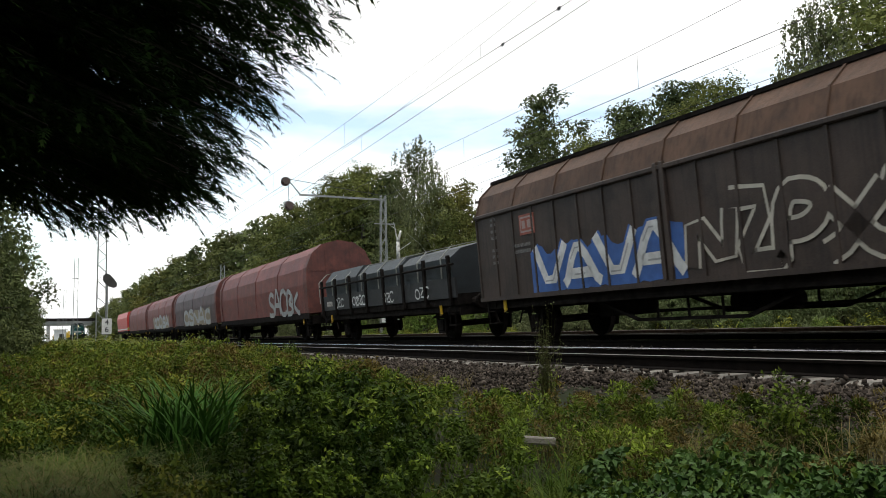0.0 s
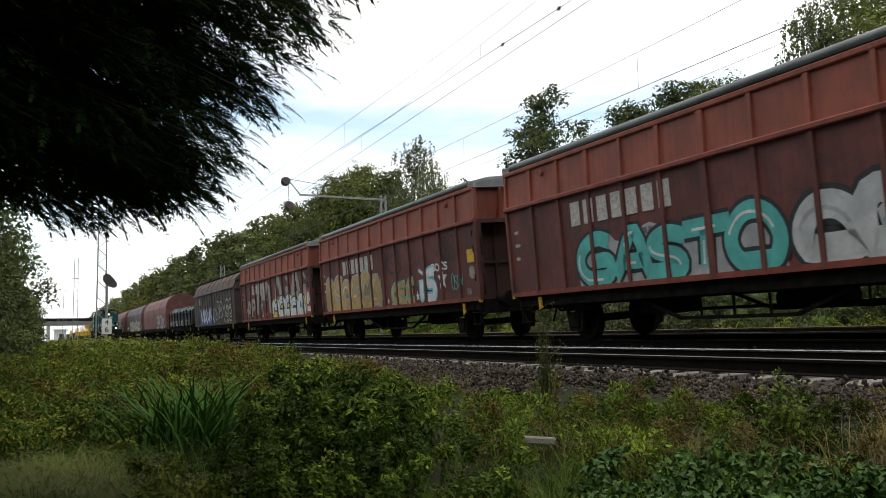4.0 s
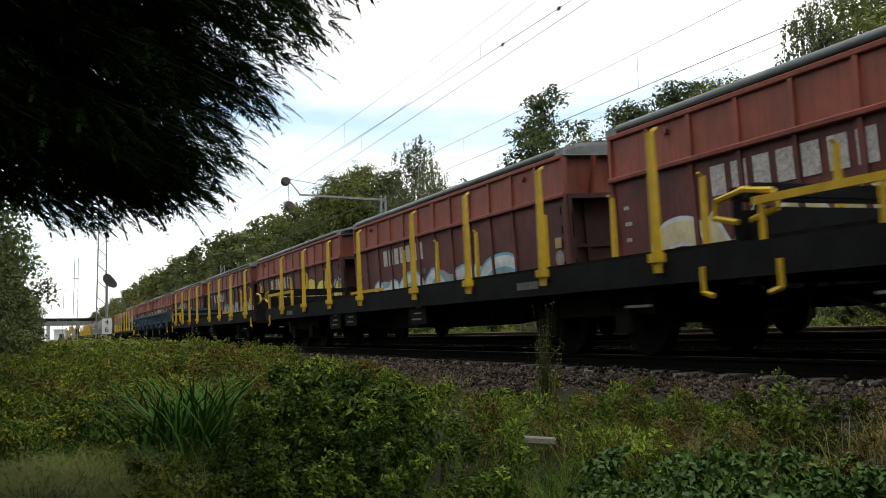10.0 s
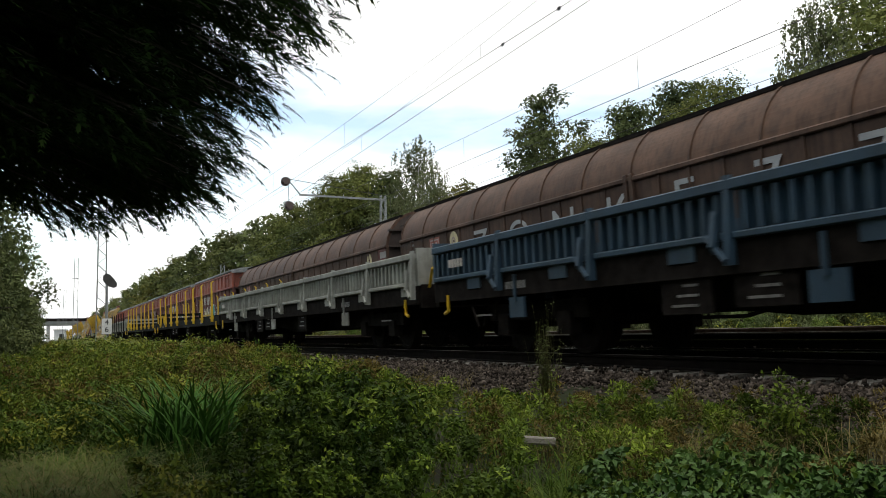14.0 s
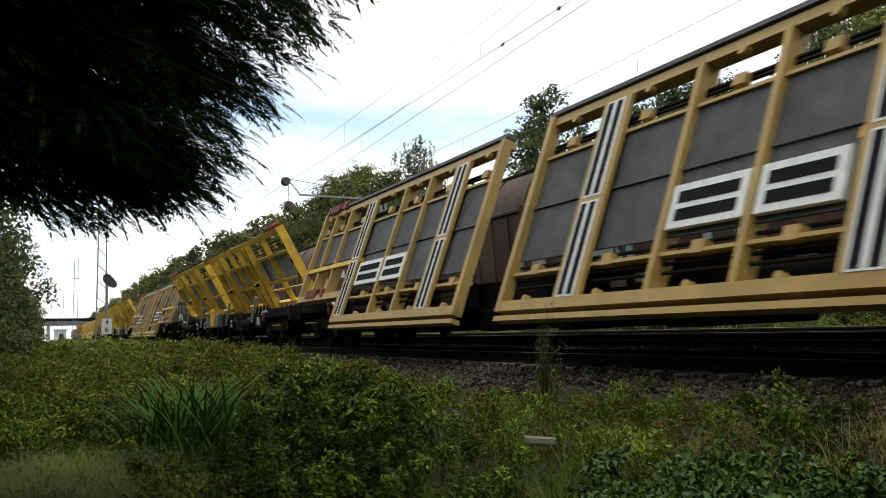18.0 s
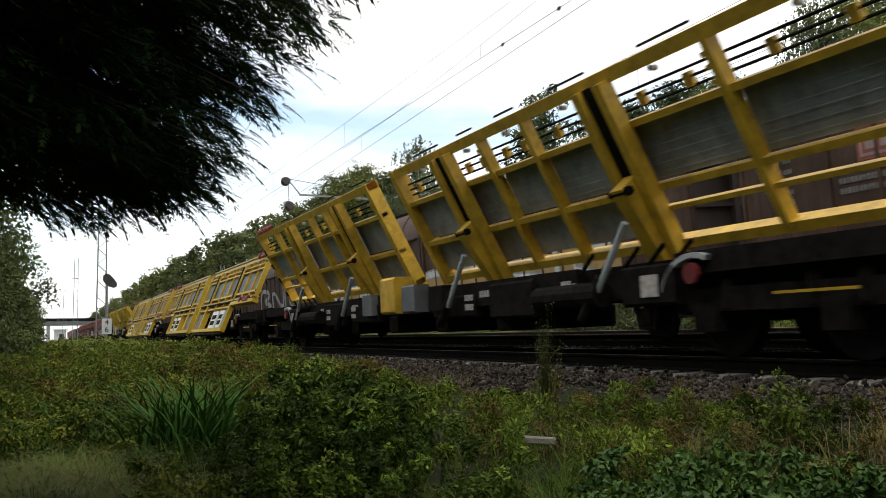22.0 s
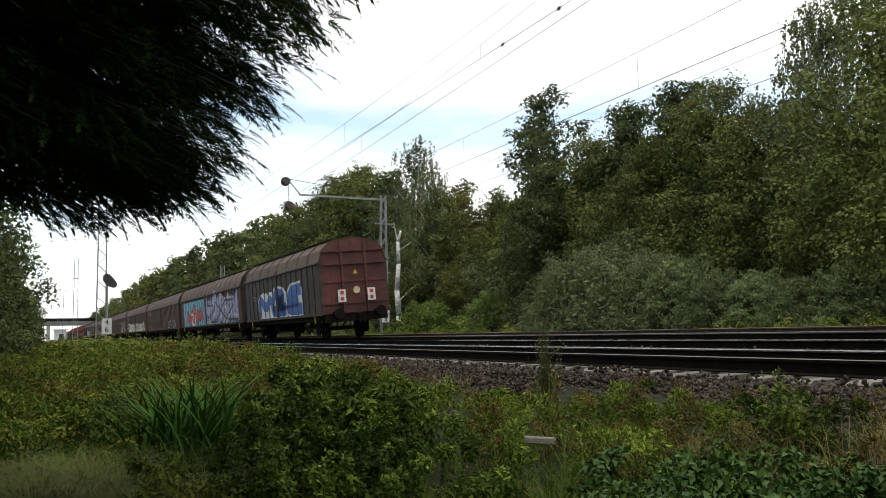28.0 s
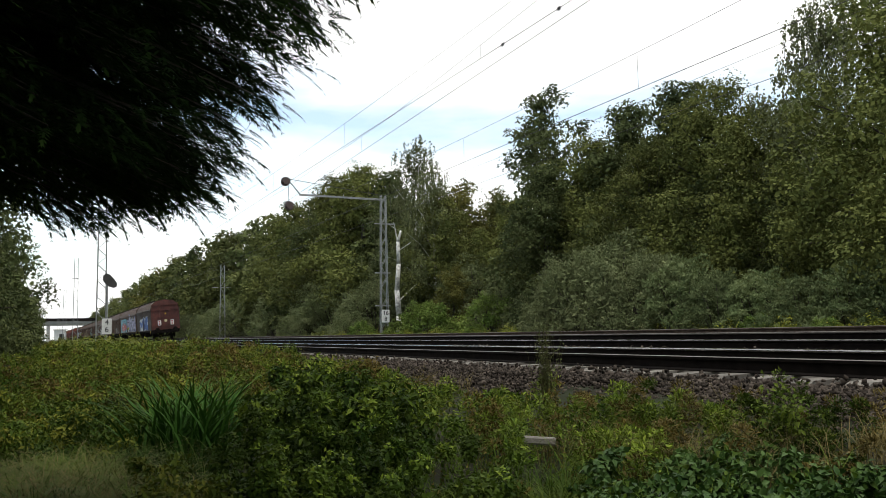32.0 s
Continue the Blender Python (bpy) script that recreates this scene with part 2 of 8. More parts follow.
for _k, _c in dict(g_white=(0.62, 0.63, 0.62), g_black=(0.02, 0.02, 0.022), g_blue=(0.045, 0.12, 0.36), g_teal=(0.09, 0.42, 0.38), g_green=(0.10, 0.38, 0.16),
                   g_yellow=(0.62, 0.52, 0.07), g_tan=(0.42, 0.28, 0.11), g_red=(0.45, 0.05, 0.05), g_sky=(0.14, 0.42, 0.52), g_lilac=(0.36, 0.34, 0.52),
                   g_grey=(0.33, 0.34, 0.34), g_cream=(0.6, 0.52, 0.30), g_pink=(0.5, 0.16, 0.14), g_fade=(0.30, 0.28, 0.26), g_mud=(0.22, 0.17, 0.10), g_rust=(0.30, 0.085, 0.055), g_haze=(0.36, 0.27, 0.25), g_chalk=(0.46, 0.47, 0.46), g_bone=(0.47, 0.44, 0.37)).items():
    M[_k] = material("spray_paint", _c, 0.6, scale=2.5, vary=0.18, dirt=tuple(v * 0.55 for v in _c), dirt_amount=0.4, bump=0.02)
M["bark"] = material("dark_bark", (0.045, 0.036, 0.028), 0.95, scale=4, fine=20, vary=0.5, bump=0.8)
M["birchbark"] = material("white_birch_bark", (0.62, 0.61, 0.57), 0.8, scale=3.5, fine=18, vary=0.12, dirt=(0.05, 0.045, 0.04), dirt_amount=0.85, bump=0.4)
M["leaf_oak"] = leaf_material("oak_leaves", (0.070, 0.086, 0.024), (0.193, 0.202, 0.056))
M["leaf_dark"] = leaf_material("deep_green_leaves", (0.053, 0.072, 0.028), (0.148, 0.166, 0.058))
M["leaf_far"] = leaf_material("distant_wood_leaves", (0.072, 0.088, 0.028), (0.185, 0.195, 0.064))
M["leaf_fardark"] = leaf_material("distant_deep_leaves", (0.057, 0.076, 0.028), (0.155, 0.172, 0.058))
M["leaf_birch"] = leaf_material("birch_leaves", (0.085, 0.102, 0.044), (0.19, 0.2, 0.092))
M["leaf_willow"] = leaf_material("greyish_willow_leaves", (0.098, 0.122, 0.05), (0.225, 0.245, 0.118), speck=0.35)
M["leaf_autumn"] = leaf_material("turning_leaves", (0.078, 0.086, 0.022), (0.16, 0.142, 0.038))
M["leaf_shrub"] = leaf_material("bright_shrub_leaves", (0.085, 0.14, 0.03), (0.2, 0.25, 0.058), speck=0.35)
M["leaf_sallow"] = leaf_material("fresh_sallow_leaves", (0.101, 0.138, 0.056), (0.239, 0.275, 0.122), speck=0.35)
M["leaf_conifer"] = leaf_material("cypress_sprays", (0.008, 0.018, 0.005), (0.055, 0.105, 0.02), thin=0.1, spec=0.02, rough=0.8)
# dark base leaves and paler top leaves carry some shade and light in their colours
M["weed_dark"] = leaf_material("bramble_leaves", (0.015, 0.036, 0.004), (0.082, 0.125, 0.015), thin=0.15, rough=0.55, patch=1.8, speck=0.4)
M["weed_light"] = leaf_material("fresh_lit_weed_leaves", (0.068, 0.120, 0.010), (0.257, 0.325, 0.043), thin=0.18, rough=0.55, patch=1.8, speck=0.4)
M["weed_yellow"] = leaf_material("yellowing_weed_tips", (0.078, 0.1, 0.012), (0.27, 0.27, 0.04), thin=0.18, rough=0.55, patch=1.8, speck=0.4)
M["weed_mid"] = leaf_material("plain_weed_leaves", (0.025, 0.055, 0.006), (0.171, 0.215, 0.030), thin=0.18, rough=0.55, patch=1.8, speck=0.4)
M["weed_brown"] = leaf_material("browning_weed_leaves", (0.050, 0.042, 0.012), (0.18, 0.135, 0.035), thin=0.15, patch=1.8, speck=0.4)
M["weed_nettle"] = leaf_material("broad_nettle_leaves", (0.014, 0.040, 0.007), (0.085, 0.145, 0.037), rough=0.45, thin=0.10, spec=0.10, patch=1.8, speck=0.4)
M["grass_dry"] = leaf_material("dry_grass", (0.085, 0.074, 0.028), (0.255, 0.205, 0.085), thin=0.25, patch=1.8, speck=0.4)
M["grass_green"] = leaf_material("green_grass", (0.034, 0.075, 0.009), (0.148, 0.195, 0.033), thin=0.25, patch=1.8, speck=0.4)
M["iris_leaf"] = leaf_material("sword_shaped_leaves", (0.006, 0.026, 0.003), (0.045, 0.105, 0.016), thin=0.1, rough=0.5, spec=0.03, speck=0.5)
M["stalk"] = leaf_material("green_brown_stalks", (0.030, 0.034, 0.012), (0.07, 0.065, 0.022), thin=0.05)
M["concrete"] = material("pale_concrete", (0.42, 0.41, 0.38), 0.85, scale=1.5, vary=0.15, dirt=(0.2, 0.19, 0.17))
M["hutroof"] = material("dark_roof_felt", (0.06, 0.058, 0.055), 0.9, vary=0.2)


# ---- mesh helpers ----
def obj(name, bm, mat, parent=None, label="", smooth=False):
    me = bpy.data.meshes.new(name)
    bm.normal_update()
    bm.to_mesh(me)
    bm.free()
    me.materials.append(M[mat])
    if smooth:
        me.shade_smooth()
    ob = new(name, me)
    if parent:
        ob.parent = parent
    if label:
        ob["label"] = label
    return ob


def part(name, bm, mat, parent, label="", smooth=False):
    return obj(name, bm, mat, parent, label, smooth)


def bm_new():
    return bmesh.new()


def box(bm, x0, x1, y0, y1, z0, z1):
    v = [bm.verts.new((x, y, z)) for x in (x0, x1) for y in (y0, y1) for z in (z0, z1)]
    for f in ((0, 1, 3, 2), (4, 6, 7, 5), (0, 4, 5, 1), (2, 3, 7, 6), (0, 2, 6, 4), (1, 5, 7, 3)):
        bm.faces.new([v[i] for i in f])
    return bm


def rbox(bm, x0, x1, y0, y1, z0, z1, r=0.02):
    """A box with chamfered long edges along its length in y."""
    pr = [(x0 + r, z0), (x1 - r, z0), (x1, z0 + r), (x1, z1 - r), (x1 - r, z1), (x0 + r, z1), (x0, z1 - r), (x0, z0 + r)]
    return prism(bm, pr, y0, y1)


def prism(bm, prof, y0, y1, caps=True):
    """A profile of (x, z) drawn out along y."""
    a = [bm.verts.new((x, y0, z)) for x, z in prof]
    b = [bm.verts.new((x, y1, z)) for x, z in prof]
    k = len(prof)
    for i in range(k):
        j = (i + 1) % k
        bm.faces.new((a[i], a[j], b[j], b[i]))
    if caps:
        bm.faces.new(a[::-1])
        bm.faces.new(b)
    return bm


def plate(bm, pts, x, t=0.012):
    """A flat plate in the side plane: outline of (y, z) at x, t thick towards the camera side."""
    a = [bm.verts.new((x, y, z)) for y, z in pts]
    b = [bm.verts.new((x - t, y, z)) for y, z in pts]
    k = len(pts)
    for i in range(k):
        j = (i + 1) % k
        bm.faces.new((a[i], a[j], b[j], b[i]))
    bm.faces.new(a)
    bm.faces.new(b[::-1])
    return bm


def rod(bm, p, q, r, k=6, r2=None):
    p, q = Vector(p), Vector(q)
    d = (q - p).normalized()
    s = d.orthogonal().normalized()
    t = d.cross(s)
    r2 = r if r2 is None else r2
    a, b = [], []
    for i in range(k):
        w = 2 * math.pi * i / k
        o = s * math.cos(w) + t * math.sin(w)
        a.append(bm.verts.new(p + o * r))
        b.append(bm.verts.new(q + o * r2))
    for i in range(k):
        j = (i + 1) % k
        bm.faces.new((a[i], a[j], b[j], b[i]))
    bm.faces.new(a[::-1])
    bm.faces.new(b)
    return bm


def beam(bm, p, q, w, h, up=(0, 0, 1)):
    """A square bar from p to q, w wide and h high."""
    p, q = Vector(p), Vector(q)
    d = (q - p).normalized()
    s = d.cross(Vector(up))
    s = s.normalized() if s.length > 1e-4 else d.orthogonal().normalized()
    t = s.cross(d)
    a = [bm.verts.new(p + s * i * w / 2 + t * j * h / 2) for i, j in ((-1, -1), (1, -1), (1, 1), (-1, 1))]
    b = [bm.verts.new(q + s * i * w / 2 + t * j * h / 2) for i, j in ((-1, -1), (1, -1), (1, 1), (-1, 1))]
    for i in range(4):
        j = (i + 1) % 4
        bm.faces.new((a[i], a[j], b[j], b[i]))
    bm.faces.new(a[::-1])
    bm.faces.new(b)
    return bm


def disc(bm, c, axis, r, t, k=16):
    c, axis = Vector(c), Vector(axis).normalized()
    return rod(bm, c - axis * t / 2, c + axis * t / 2, r, k)


def thing(name, m, label, category, group="", kind=""):
    ob = new(name)
    ob.empty_display_size = 0.2
    ob.matrix_world = m
    return tagged(ob, label, category, group, kind)


def cloud(name, verts, faces, mats, mat_index=None, parent=None, smooth=False):
    """One mesh out of arrays of corners and of equal-sided faces."""
    verts, faces = np.asarray(verts, np.float32), np.asarray(faces, np.int32)
    me = bpy.data.meshes.new(name)
    k = faces.shape[1]
    me.vertices.add(len(verts))
    me.vertices.foreach_set("co", verts.ravel())
    me.loops.add(faces.size)
    me.loops.foreach_set("vertex_index", faces.ravel())
    me.polygons.add(len(faces))
    me.polygons.foreach_set("loop_start", np.arange(len(faces), dtype=np.int32) * k)
    for m in mats:
        me.materials.append(M[m])
    if mat_index is not None:
        me.polygons.foreach_set("material_index", np.asarray(mat_index, np.int32))
    me.update(calc_edges=True)
    me.validate()
    ob = new(name, me)
    if parent:
        ob.parent = parent
    return ob


def leaf_quads(pos, along, normal, length, width, fold=0.25):
    """Folded pointed leaves: for each, base pos, direction, face normal, size. Returns corners and four-sided faces (two a leaf)."""
    pos, along, normal = (np.asarray(v, float) for v in (pos, along, normal))
    along = along / (np.linalg.norm(along, axis=1, keepdims=True) + 1e-9)
    side = np.cross(along, normal)
    side /= np.linalg.norm(side, axis=1, keepdims=True) + 1e-9
    nor = np.cross(side, along)
    L, Wd = np.asarray(length)[:, None], np.asarray(width)[:, None]
    base, tip = pos, pos + along * L - nor * L * 0.12
    mid = pos + along * L * 0.45
    a, b = mid + side * Wd * 0.5 + nor * Wd * fold, mid - side * Wd * 0.5 + nor * Wd * fold
    n = len(pos)
    v = np.stack([base, a, tip, b, mid], 1).reshape(-1, 3)
    o = np.arange(n)[:, None] * 5
    f = np.concatenate([o + np.array([[0, 1, 2, 4]]), o + np.array([[0, 4, 2, 3]])], 1).reshape(-1, 4)
    return v, f


def unit(n, rng, up=0.0):
    v = rng.normal(size=(n, 3))
    v[:, 2] += up
    return v / np.linalg.norm(v, axis=1, keepdims=True)
# ---- the line: ground, ballast, tracks ----
NEAR, FAR, SIDE = (7.85, 0.0, 1.7), (11.61, 0.16, 4.3), (15.75, 0.30, 0.0)   # centre x, rail height, cant in degrees


def lerp(v, pts):
    for (a, za), (b, zb) in zip(pts, pts[1:]):
        if v <= b:
            f = max(0.0, (v - a) / (b - a))
            return za + (zb - za) * f
    return pts[-1][1]


PROFILE = [(-60, -1.3), (0.6, -1.2), (2.2, -1.0), (4.2, -0.72), (5.5, -0.5), (6.1, -0.34), (9.6, -0.30), (13.4, -0.08), (17.6, 0.02),
           (19.5, -0.25), (24, 0.2), (45, 2.5), (80, 4.0), (400, 4.0)]


def gz(x, y):
    """Height of the ground."""
    z = lerp(x, PROFILE)
    if not 6.1 < x < 17.6:
        z += 0.12 * noise.noise(Vector((x * 0.35, y * 0.35, 0.3))) + 0.05 * noise.noise(Vector((x * 1.3, y * 1.3, 4.1)))
    return z


def grid_lines(stops):
    out = []
    for a, b, step in stops:
        k = max(1, round((b - a) / step))
        out += [a + (b - a) * i / k for i in range(k)]
    return out + [stops[-1][1]]


def make_ground():
    xs = grid_lines([(-2500, -300, 550), (-300, -20, 70), (-20, -4, 2.0), (-4, 9, 0.35), (9, 20, 0.8), (20, 60, 4), (60, 400, 60), (400, 3000, 600)])
    ys = grid_lines([(-2500, -600, 480), (-600, -20, 40), (-20, 0, 2), (0, 24, 0.5), (24, 80, 2), (80, 400, 16), (400, 1200, 100), (1200, 3500, 575)])
    v = [(x, y, gz(x, y)) for y in ys for x in xs]
    w = len(xs)
    f = [(j * w + i, j * w + i + 1, (j + 1) * w + i + 1, (j + 1) * w + i) for j in range(len(ys) - 1) for i in range(w - 1)]
    ob = cloud("ground", v, f, ["soil"], smooth=True)
    ob.data.shade_smooth()
    tagged(ob, "rough grassy earth sloping up to the railway bank", "ground", kind="structure")


make_ground()


def make_ballast():
    """The gravel bed under the three tracks, one shaped sheet with a shoulder on the near side."""
    prof = [(5.35, -0.62), (5.75, -0.44), (6.15, -0.305), (6.5, -0.28), (7.1, -0.27), (8.6, -0.21), (9.25, -0.17), (9.75, -0.21), (10.2, -0.09), (10.9, -0.07), (12.3, 0.03), (13.0, 0.07),
            (13.8, 0.03), (14.4, 0.12), (17.1, 0.13), (17.9, -0.12)]
    ys = grid_lines([(-700, -10, 30), (-10, 30, 0.22), (30, 80, 1.5), (80, 1000, 40)])
    xs = []
    for (a, _), (b, _) in zip(prof, prof[1:]):
        k = max(1, round((b - a) / 0.22))
        xs += [a + (b - a) * i / k for i in range(k)]
    xs.append(prof[-1][0])
    v = []
    for y in ys:
        for x in xs:
            z = lerp(x, prof) + 0.03 * noise.noise(Vector((x * 5, y * 5, 0))) + 0.02 * noise.noise(Vector((x * 14, y * 14, 3)))
            v.append((x, y, z))
    w = len(xs)
    f = [(j * w + i, j * w + i + 1, (j + 1) * w + i + 1, (j + 1) * w + i) for j in range(len(ys) - 1) for i in range(w - 1)]
    ob = cloud("ballast_bed", v, f, ["bed"])
    tagged(ob, "dark grey-brown crushed stone ballast bed under the tracks", "ballast", kind="structure")
    rng = np.random.default_rng(5)
    # loose stones on the shoulder and between the rails
    n1, n2 = 24000, 8000
    x = np.concatenate([rng.uniform(5.3, 6.74, n1), rng.uniform(6.8, 13.6, n2)])
    y = np.concatenate([3 + 26 * rng.random(n1) ** 1.5, 3 + 32 * rng.random(n2) ** 1.3])
    z = np.array([lerp(a, prof) for a in x]) + rng.uniform(-0.01, 0.045, len(x)) + np.where((x > 6.5) & (x < 7), np.maximum(0, rng.uniform(-0.2, 0.07, len(x))), 0)
    base = np.array([(-1, -1, -.8), (1, -1, -.8), (1, 1, -.8), (-1, 1, -.8), (-.7, -.8, .7), (.8, -.6, .8), (.6, .8, .6), (-.8, .6, .9)], float)
    q = np.array([(0, 1, 5, 4), (1, 2, 6, 5), (2, 3, 7, 6), (3, 0, 4, 7), (4, 5, 6, 7), (3, 2, 1, 0)])
    n = len(x)
    size = rng.uniform(0.011, 0.028, (n, 1, 1))
    jit = base[None] * rng.uniform(0.35, 1.35, (n, 8, 3)) * rng.uniform(0.55, 1.35, (n, 1, 3)) * size
    ang = rng.uniform(0, 6.28, (n, 3))
    for ax, (i, j) in enumerate(((1, 2), (0, 2), (0, 1))):
        c, s = np.cos(ang[:, ax])[:, None], np.sin(ang[:, ax])[:, None]
        a, b = jit[:, :, i].copy(), jit[:, :, j].copy()
        jit[:, :, i], jit[:, :, j] = a * c - b * s, a * s + b * c
    verts = (jit + np.stack([x, y, z], 1)[:, None]).reshape(-1, 3)
    faces = (np.arange(n)[:, None, None] * 8 + q[None]).reshape(-1, 4)
    ob = cloud("ballast_stones", verts, faces, ["stone"])
    tagged(ob, "loose angular grey ballast stones on the track shoulder", "stones", kind="stuff")


make_ballast()

RAIL = [(-0.062, -0.17), (0.062, -0.17), (0.062, -0.158), (0.012, -0.14), (0.010, -0.048), (0.036, -0.034), (0.036, -0.006), (-0.036, -0.006), (-0.036, -0.034),
        (-0.010, -0.048), (-0.012, -0.14), (-0.062, -0.158)]


def make_track(name, spec, label, gauge_sleepers, steel="rail"):
    cx, z, cant = spec
    t = thing(name, pose(cx, 0, z, 0, -cant, 0), label, "track", kind="structure")
    for w in (-0.755, 0.755):
        bm = prism(bm_new(), [(w + a, b) for a, b in RAIL], -700, 1000)
        rail = part("rail", bm, steel, t)
        # cambered running surface, worn bright down the gauge corner of the far rail
        lip = [(w - 0.038, -0.03), (w - 0.038, -0.012), (w - 0.030, -0.003)] if w > 0 else [(w - 0.030, -0.006), (w - 0.024, -0.002)]
        bm = prism(bm_new(), [(w + 0.030, -0.0065)] + lip[:1] + lip[1:] + [(w, 0.001), (w + 0.024, -0.002)], -700, 1000)
        # two heads get bright metal for the sky's gleam, the others a dimmer colour
        part("rail_head", bm, "railtop" if (name, w > 0) in (("track_near", True), ("track_far", False)) else "dimhead", rail, "worn rail head")
    # one sleeper, repeated
    bm = bm_new()
    prism(bm, [(-1.22, -0.36), (1.22, -0.36), (1.22, -0.20), (1.16, -0.168), (0.55, -0.168), (0.4, -0.2), (-0.4, -0.2), (-0.55, -0.168), (-1.16, -0.168), (-1.22, -0.20)], -0.13, 0.13)
    first = part("sleeper", bm, "sleeper", t)
    first.location = (0, 0.3, 0)
    bm = bm_new()
    for w in (-0.755, 0.755):
        box(bm, w - 0.17, w - 0.08, -0.05, 0.05, -0.175, -0.135)
        box(bm, w + 0.08, w + 0.17, -0.05, 0.05, -0.175, -0.135)
    clips = part("rail_clips", bm, "rail", first)
    rng = random.Random(len(name))
    for i in range(1, gauge_sleepers):
        o = new("sleeper", first.data)
        o.parent = t
        o.location = (rng.uniform(-0.02, 0.02), 0.3 + 0.62 * i, rng.uniform(-0.006, 0.004))
        o.rotation_euler = (0, 0, rng.uniform(-0.012, 0.012))
    v, f = [], []
    for side in (range(-560, 0), range(gauge_sleepers, 800)):
        for i in side:
            y, k = 0.3 + 0.62 * i, len(v)
            v += [(a, y + b, c) for b in (-0.13, 0.13) for a, c in ((-1.22, -0.36), (1.22, -0.36), (1.22, -0.172), (-1.22, -0.172))]
            f += [(k, k + 1, k + 2, k + 3), (k + 7, k + 6, k + 5, k + 4), (k + 3, k + 2, k + 6, k + 7), (k + 1, k + 5, k + 6, k + 2), (k, k + 3, k + 7, k + 4)]
    far = cloud("distant_sleepers", v, f, ["sleeper"], parent=t)
    far["kind"] = "stuff"
    return t


make_track("track_near", NEAR, "near railway track with rusty rails on concrete sleepers", 70)
make_track("track_far", FAR, "second railway track with polished rails on concrete sleepers", 60)
make_track("track_side", SIDE, "third railway track with brown rusted rails at the edge of the wood", 40, "oldrail")


# ---- overhead line ----
def lattice_mast(name, x, y, z0, h, w0, w1, label, arm=0.0, arm_z=0.0, bars=14, sign=""):
    t = thing(name, pose(x, y, z0), label, "catenary mast", group="masts along the line")
    for sx in (-1, 1):
        for sy in (-1, 1):
            bm = beam(bm_new(), (sx * w0 / 2, sy * w0 * 0.32, -0.5), (sx * w1 / 2, sy * w1 * 0.32, h), 0.05, 0.05)
            part("mast_leg", bm, "galv", t)
    bm = bm_new()
    for i in range(bars):
        f0, f1 = i / bars, (i + 1) / bars
        a, b = w0 + (w1 - w0) * f0, w0 + (w1 - w0) * f1
        s = 1 if i % 2 else -1
        for sy in (-1, 1):
            beam(bm, (-s * a / 2, sy * a * 0.32, h * f0), (s * b / 2, sy * b * 0.32, h * f1), 0.028, 0.028)
        for sx in (-1, 1):
            beam(bm, (sx * a / 2, -s * a * 0.32, h * f0), (sx * b / 2, s * b * 0.32, h * f1), 0.025, 0.025)
    part("lattice_bracing", bm, "galv", t)
    bm = box(bm_new(), -0.45, 0.45, -0.4, 0.4, -0.9, 0.12)
    part("foundation", bm, "concrete", t)
    return t


mast = lattice_mast("catenary_mast", 18.55, 50.1, 0.0, 8.6, 0.46, 0.30, "grey lattice catenary mast with a long cantilever arm beyond the tracks")
part("cantilever_arm", beam(bm_new(), (0.2, 0, 8.35), (-5.15, 0, 8.42), 0.09, 0.11), "galv", mast)
part("arm_strut", beam(bm_new(), (-5.1, 0, 8.45), (-5.75, 0, 9.2), 0.06, 0.06), "galv", mast)
part("tie_wire", rod(bm_new(), (-5.7, 0, 9.3), (0, 0, 8.6), 0.02, 4), "wire", mast)
for zz in (9.15, 7.75):
    bm = bm_new()
    for i in range(5):
        disc(bm, (-5.95 if zz > 9 else -5.75, (i - 2) * 0.13, zz), (0, 1, 0), 0.27 - 0.03 * abs(i - 2), 0.09, 12)
    part("insulator", bm, "ceramic", mast)
part("hanger", rod(bm_new(), (-5.8, 0, 9.1), (-5.75, 0, 7.8), 0.018, 4), "wire", mast)
for zz in (6.9, 3.95, 2.0):
    bm = beam(bm_new(), (-0.55, 0, zz), (0.75 if zz > 6 else 0.4, 0, zz), 0.07, 0.07)
    part("cross_bracket", bm, "galv", mast)
bm = rbox(bm_new(), -0.24, 0.24, -0.24, -0.21, 1.0, 1.75, 0.04)
plate_ = part("kilometre_board", bm, "white", mast, "white kilometre board with black figures")


def writing(text, size, m, mat, parent, name="writing", depth=0.006):
    """Letters standing upright in the plane y = 0 of the pose m, read from the -y side."""
    cu = bpy.data.curves.new(name, "FONT")
    cu.body, cu.size, cu.align_x, cu.align_y, cu.extrude = text, size, "CENTER", "CENTER", depth
    tmp = new("tmp", cu)
    me = bpy.data.meshes.new_from_object(tmp.evaluated_get(bpy.context.evaluated_depsgraph_get()))
    bpy.data.objects.remove(tmp)
    bpy.data.curves.remove(cu)
    me.materials.clear()
    me.materials.append(M[mat])
    ob = new(name, me)
    ob.parent = parent
    ob.matrix_basis = m
    return ob


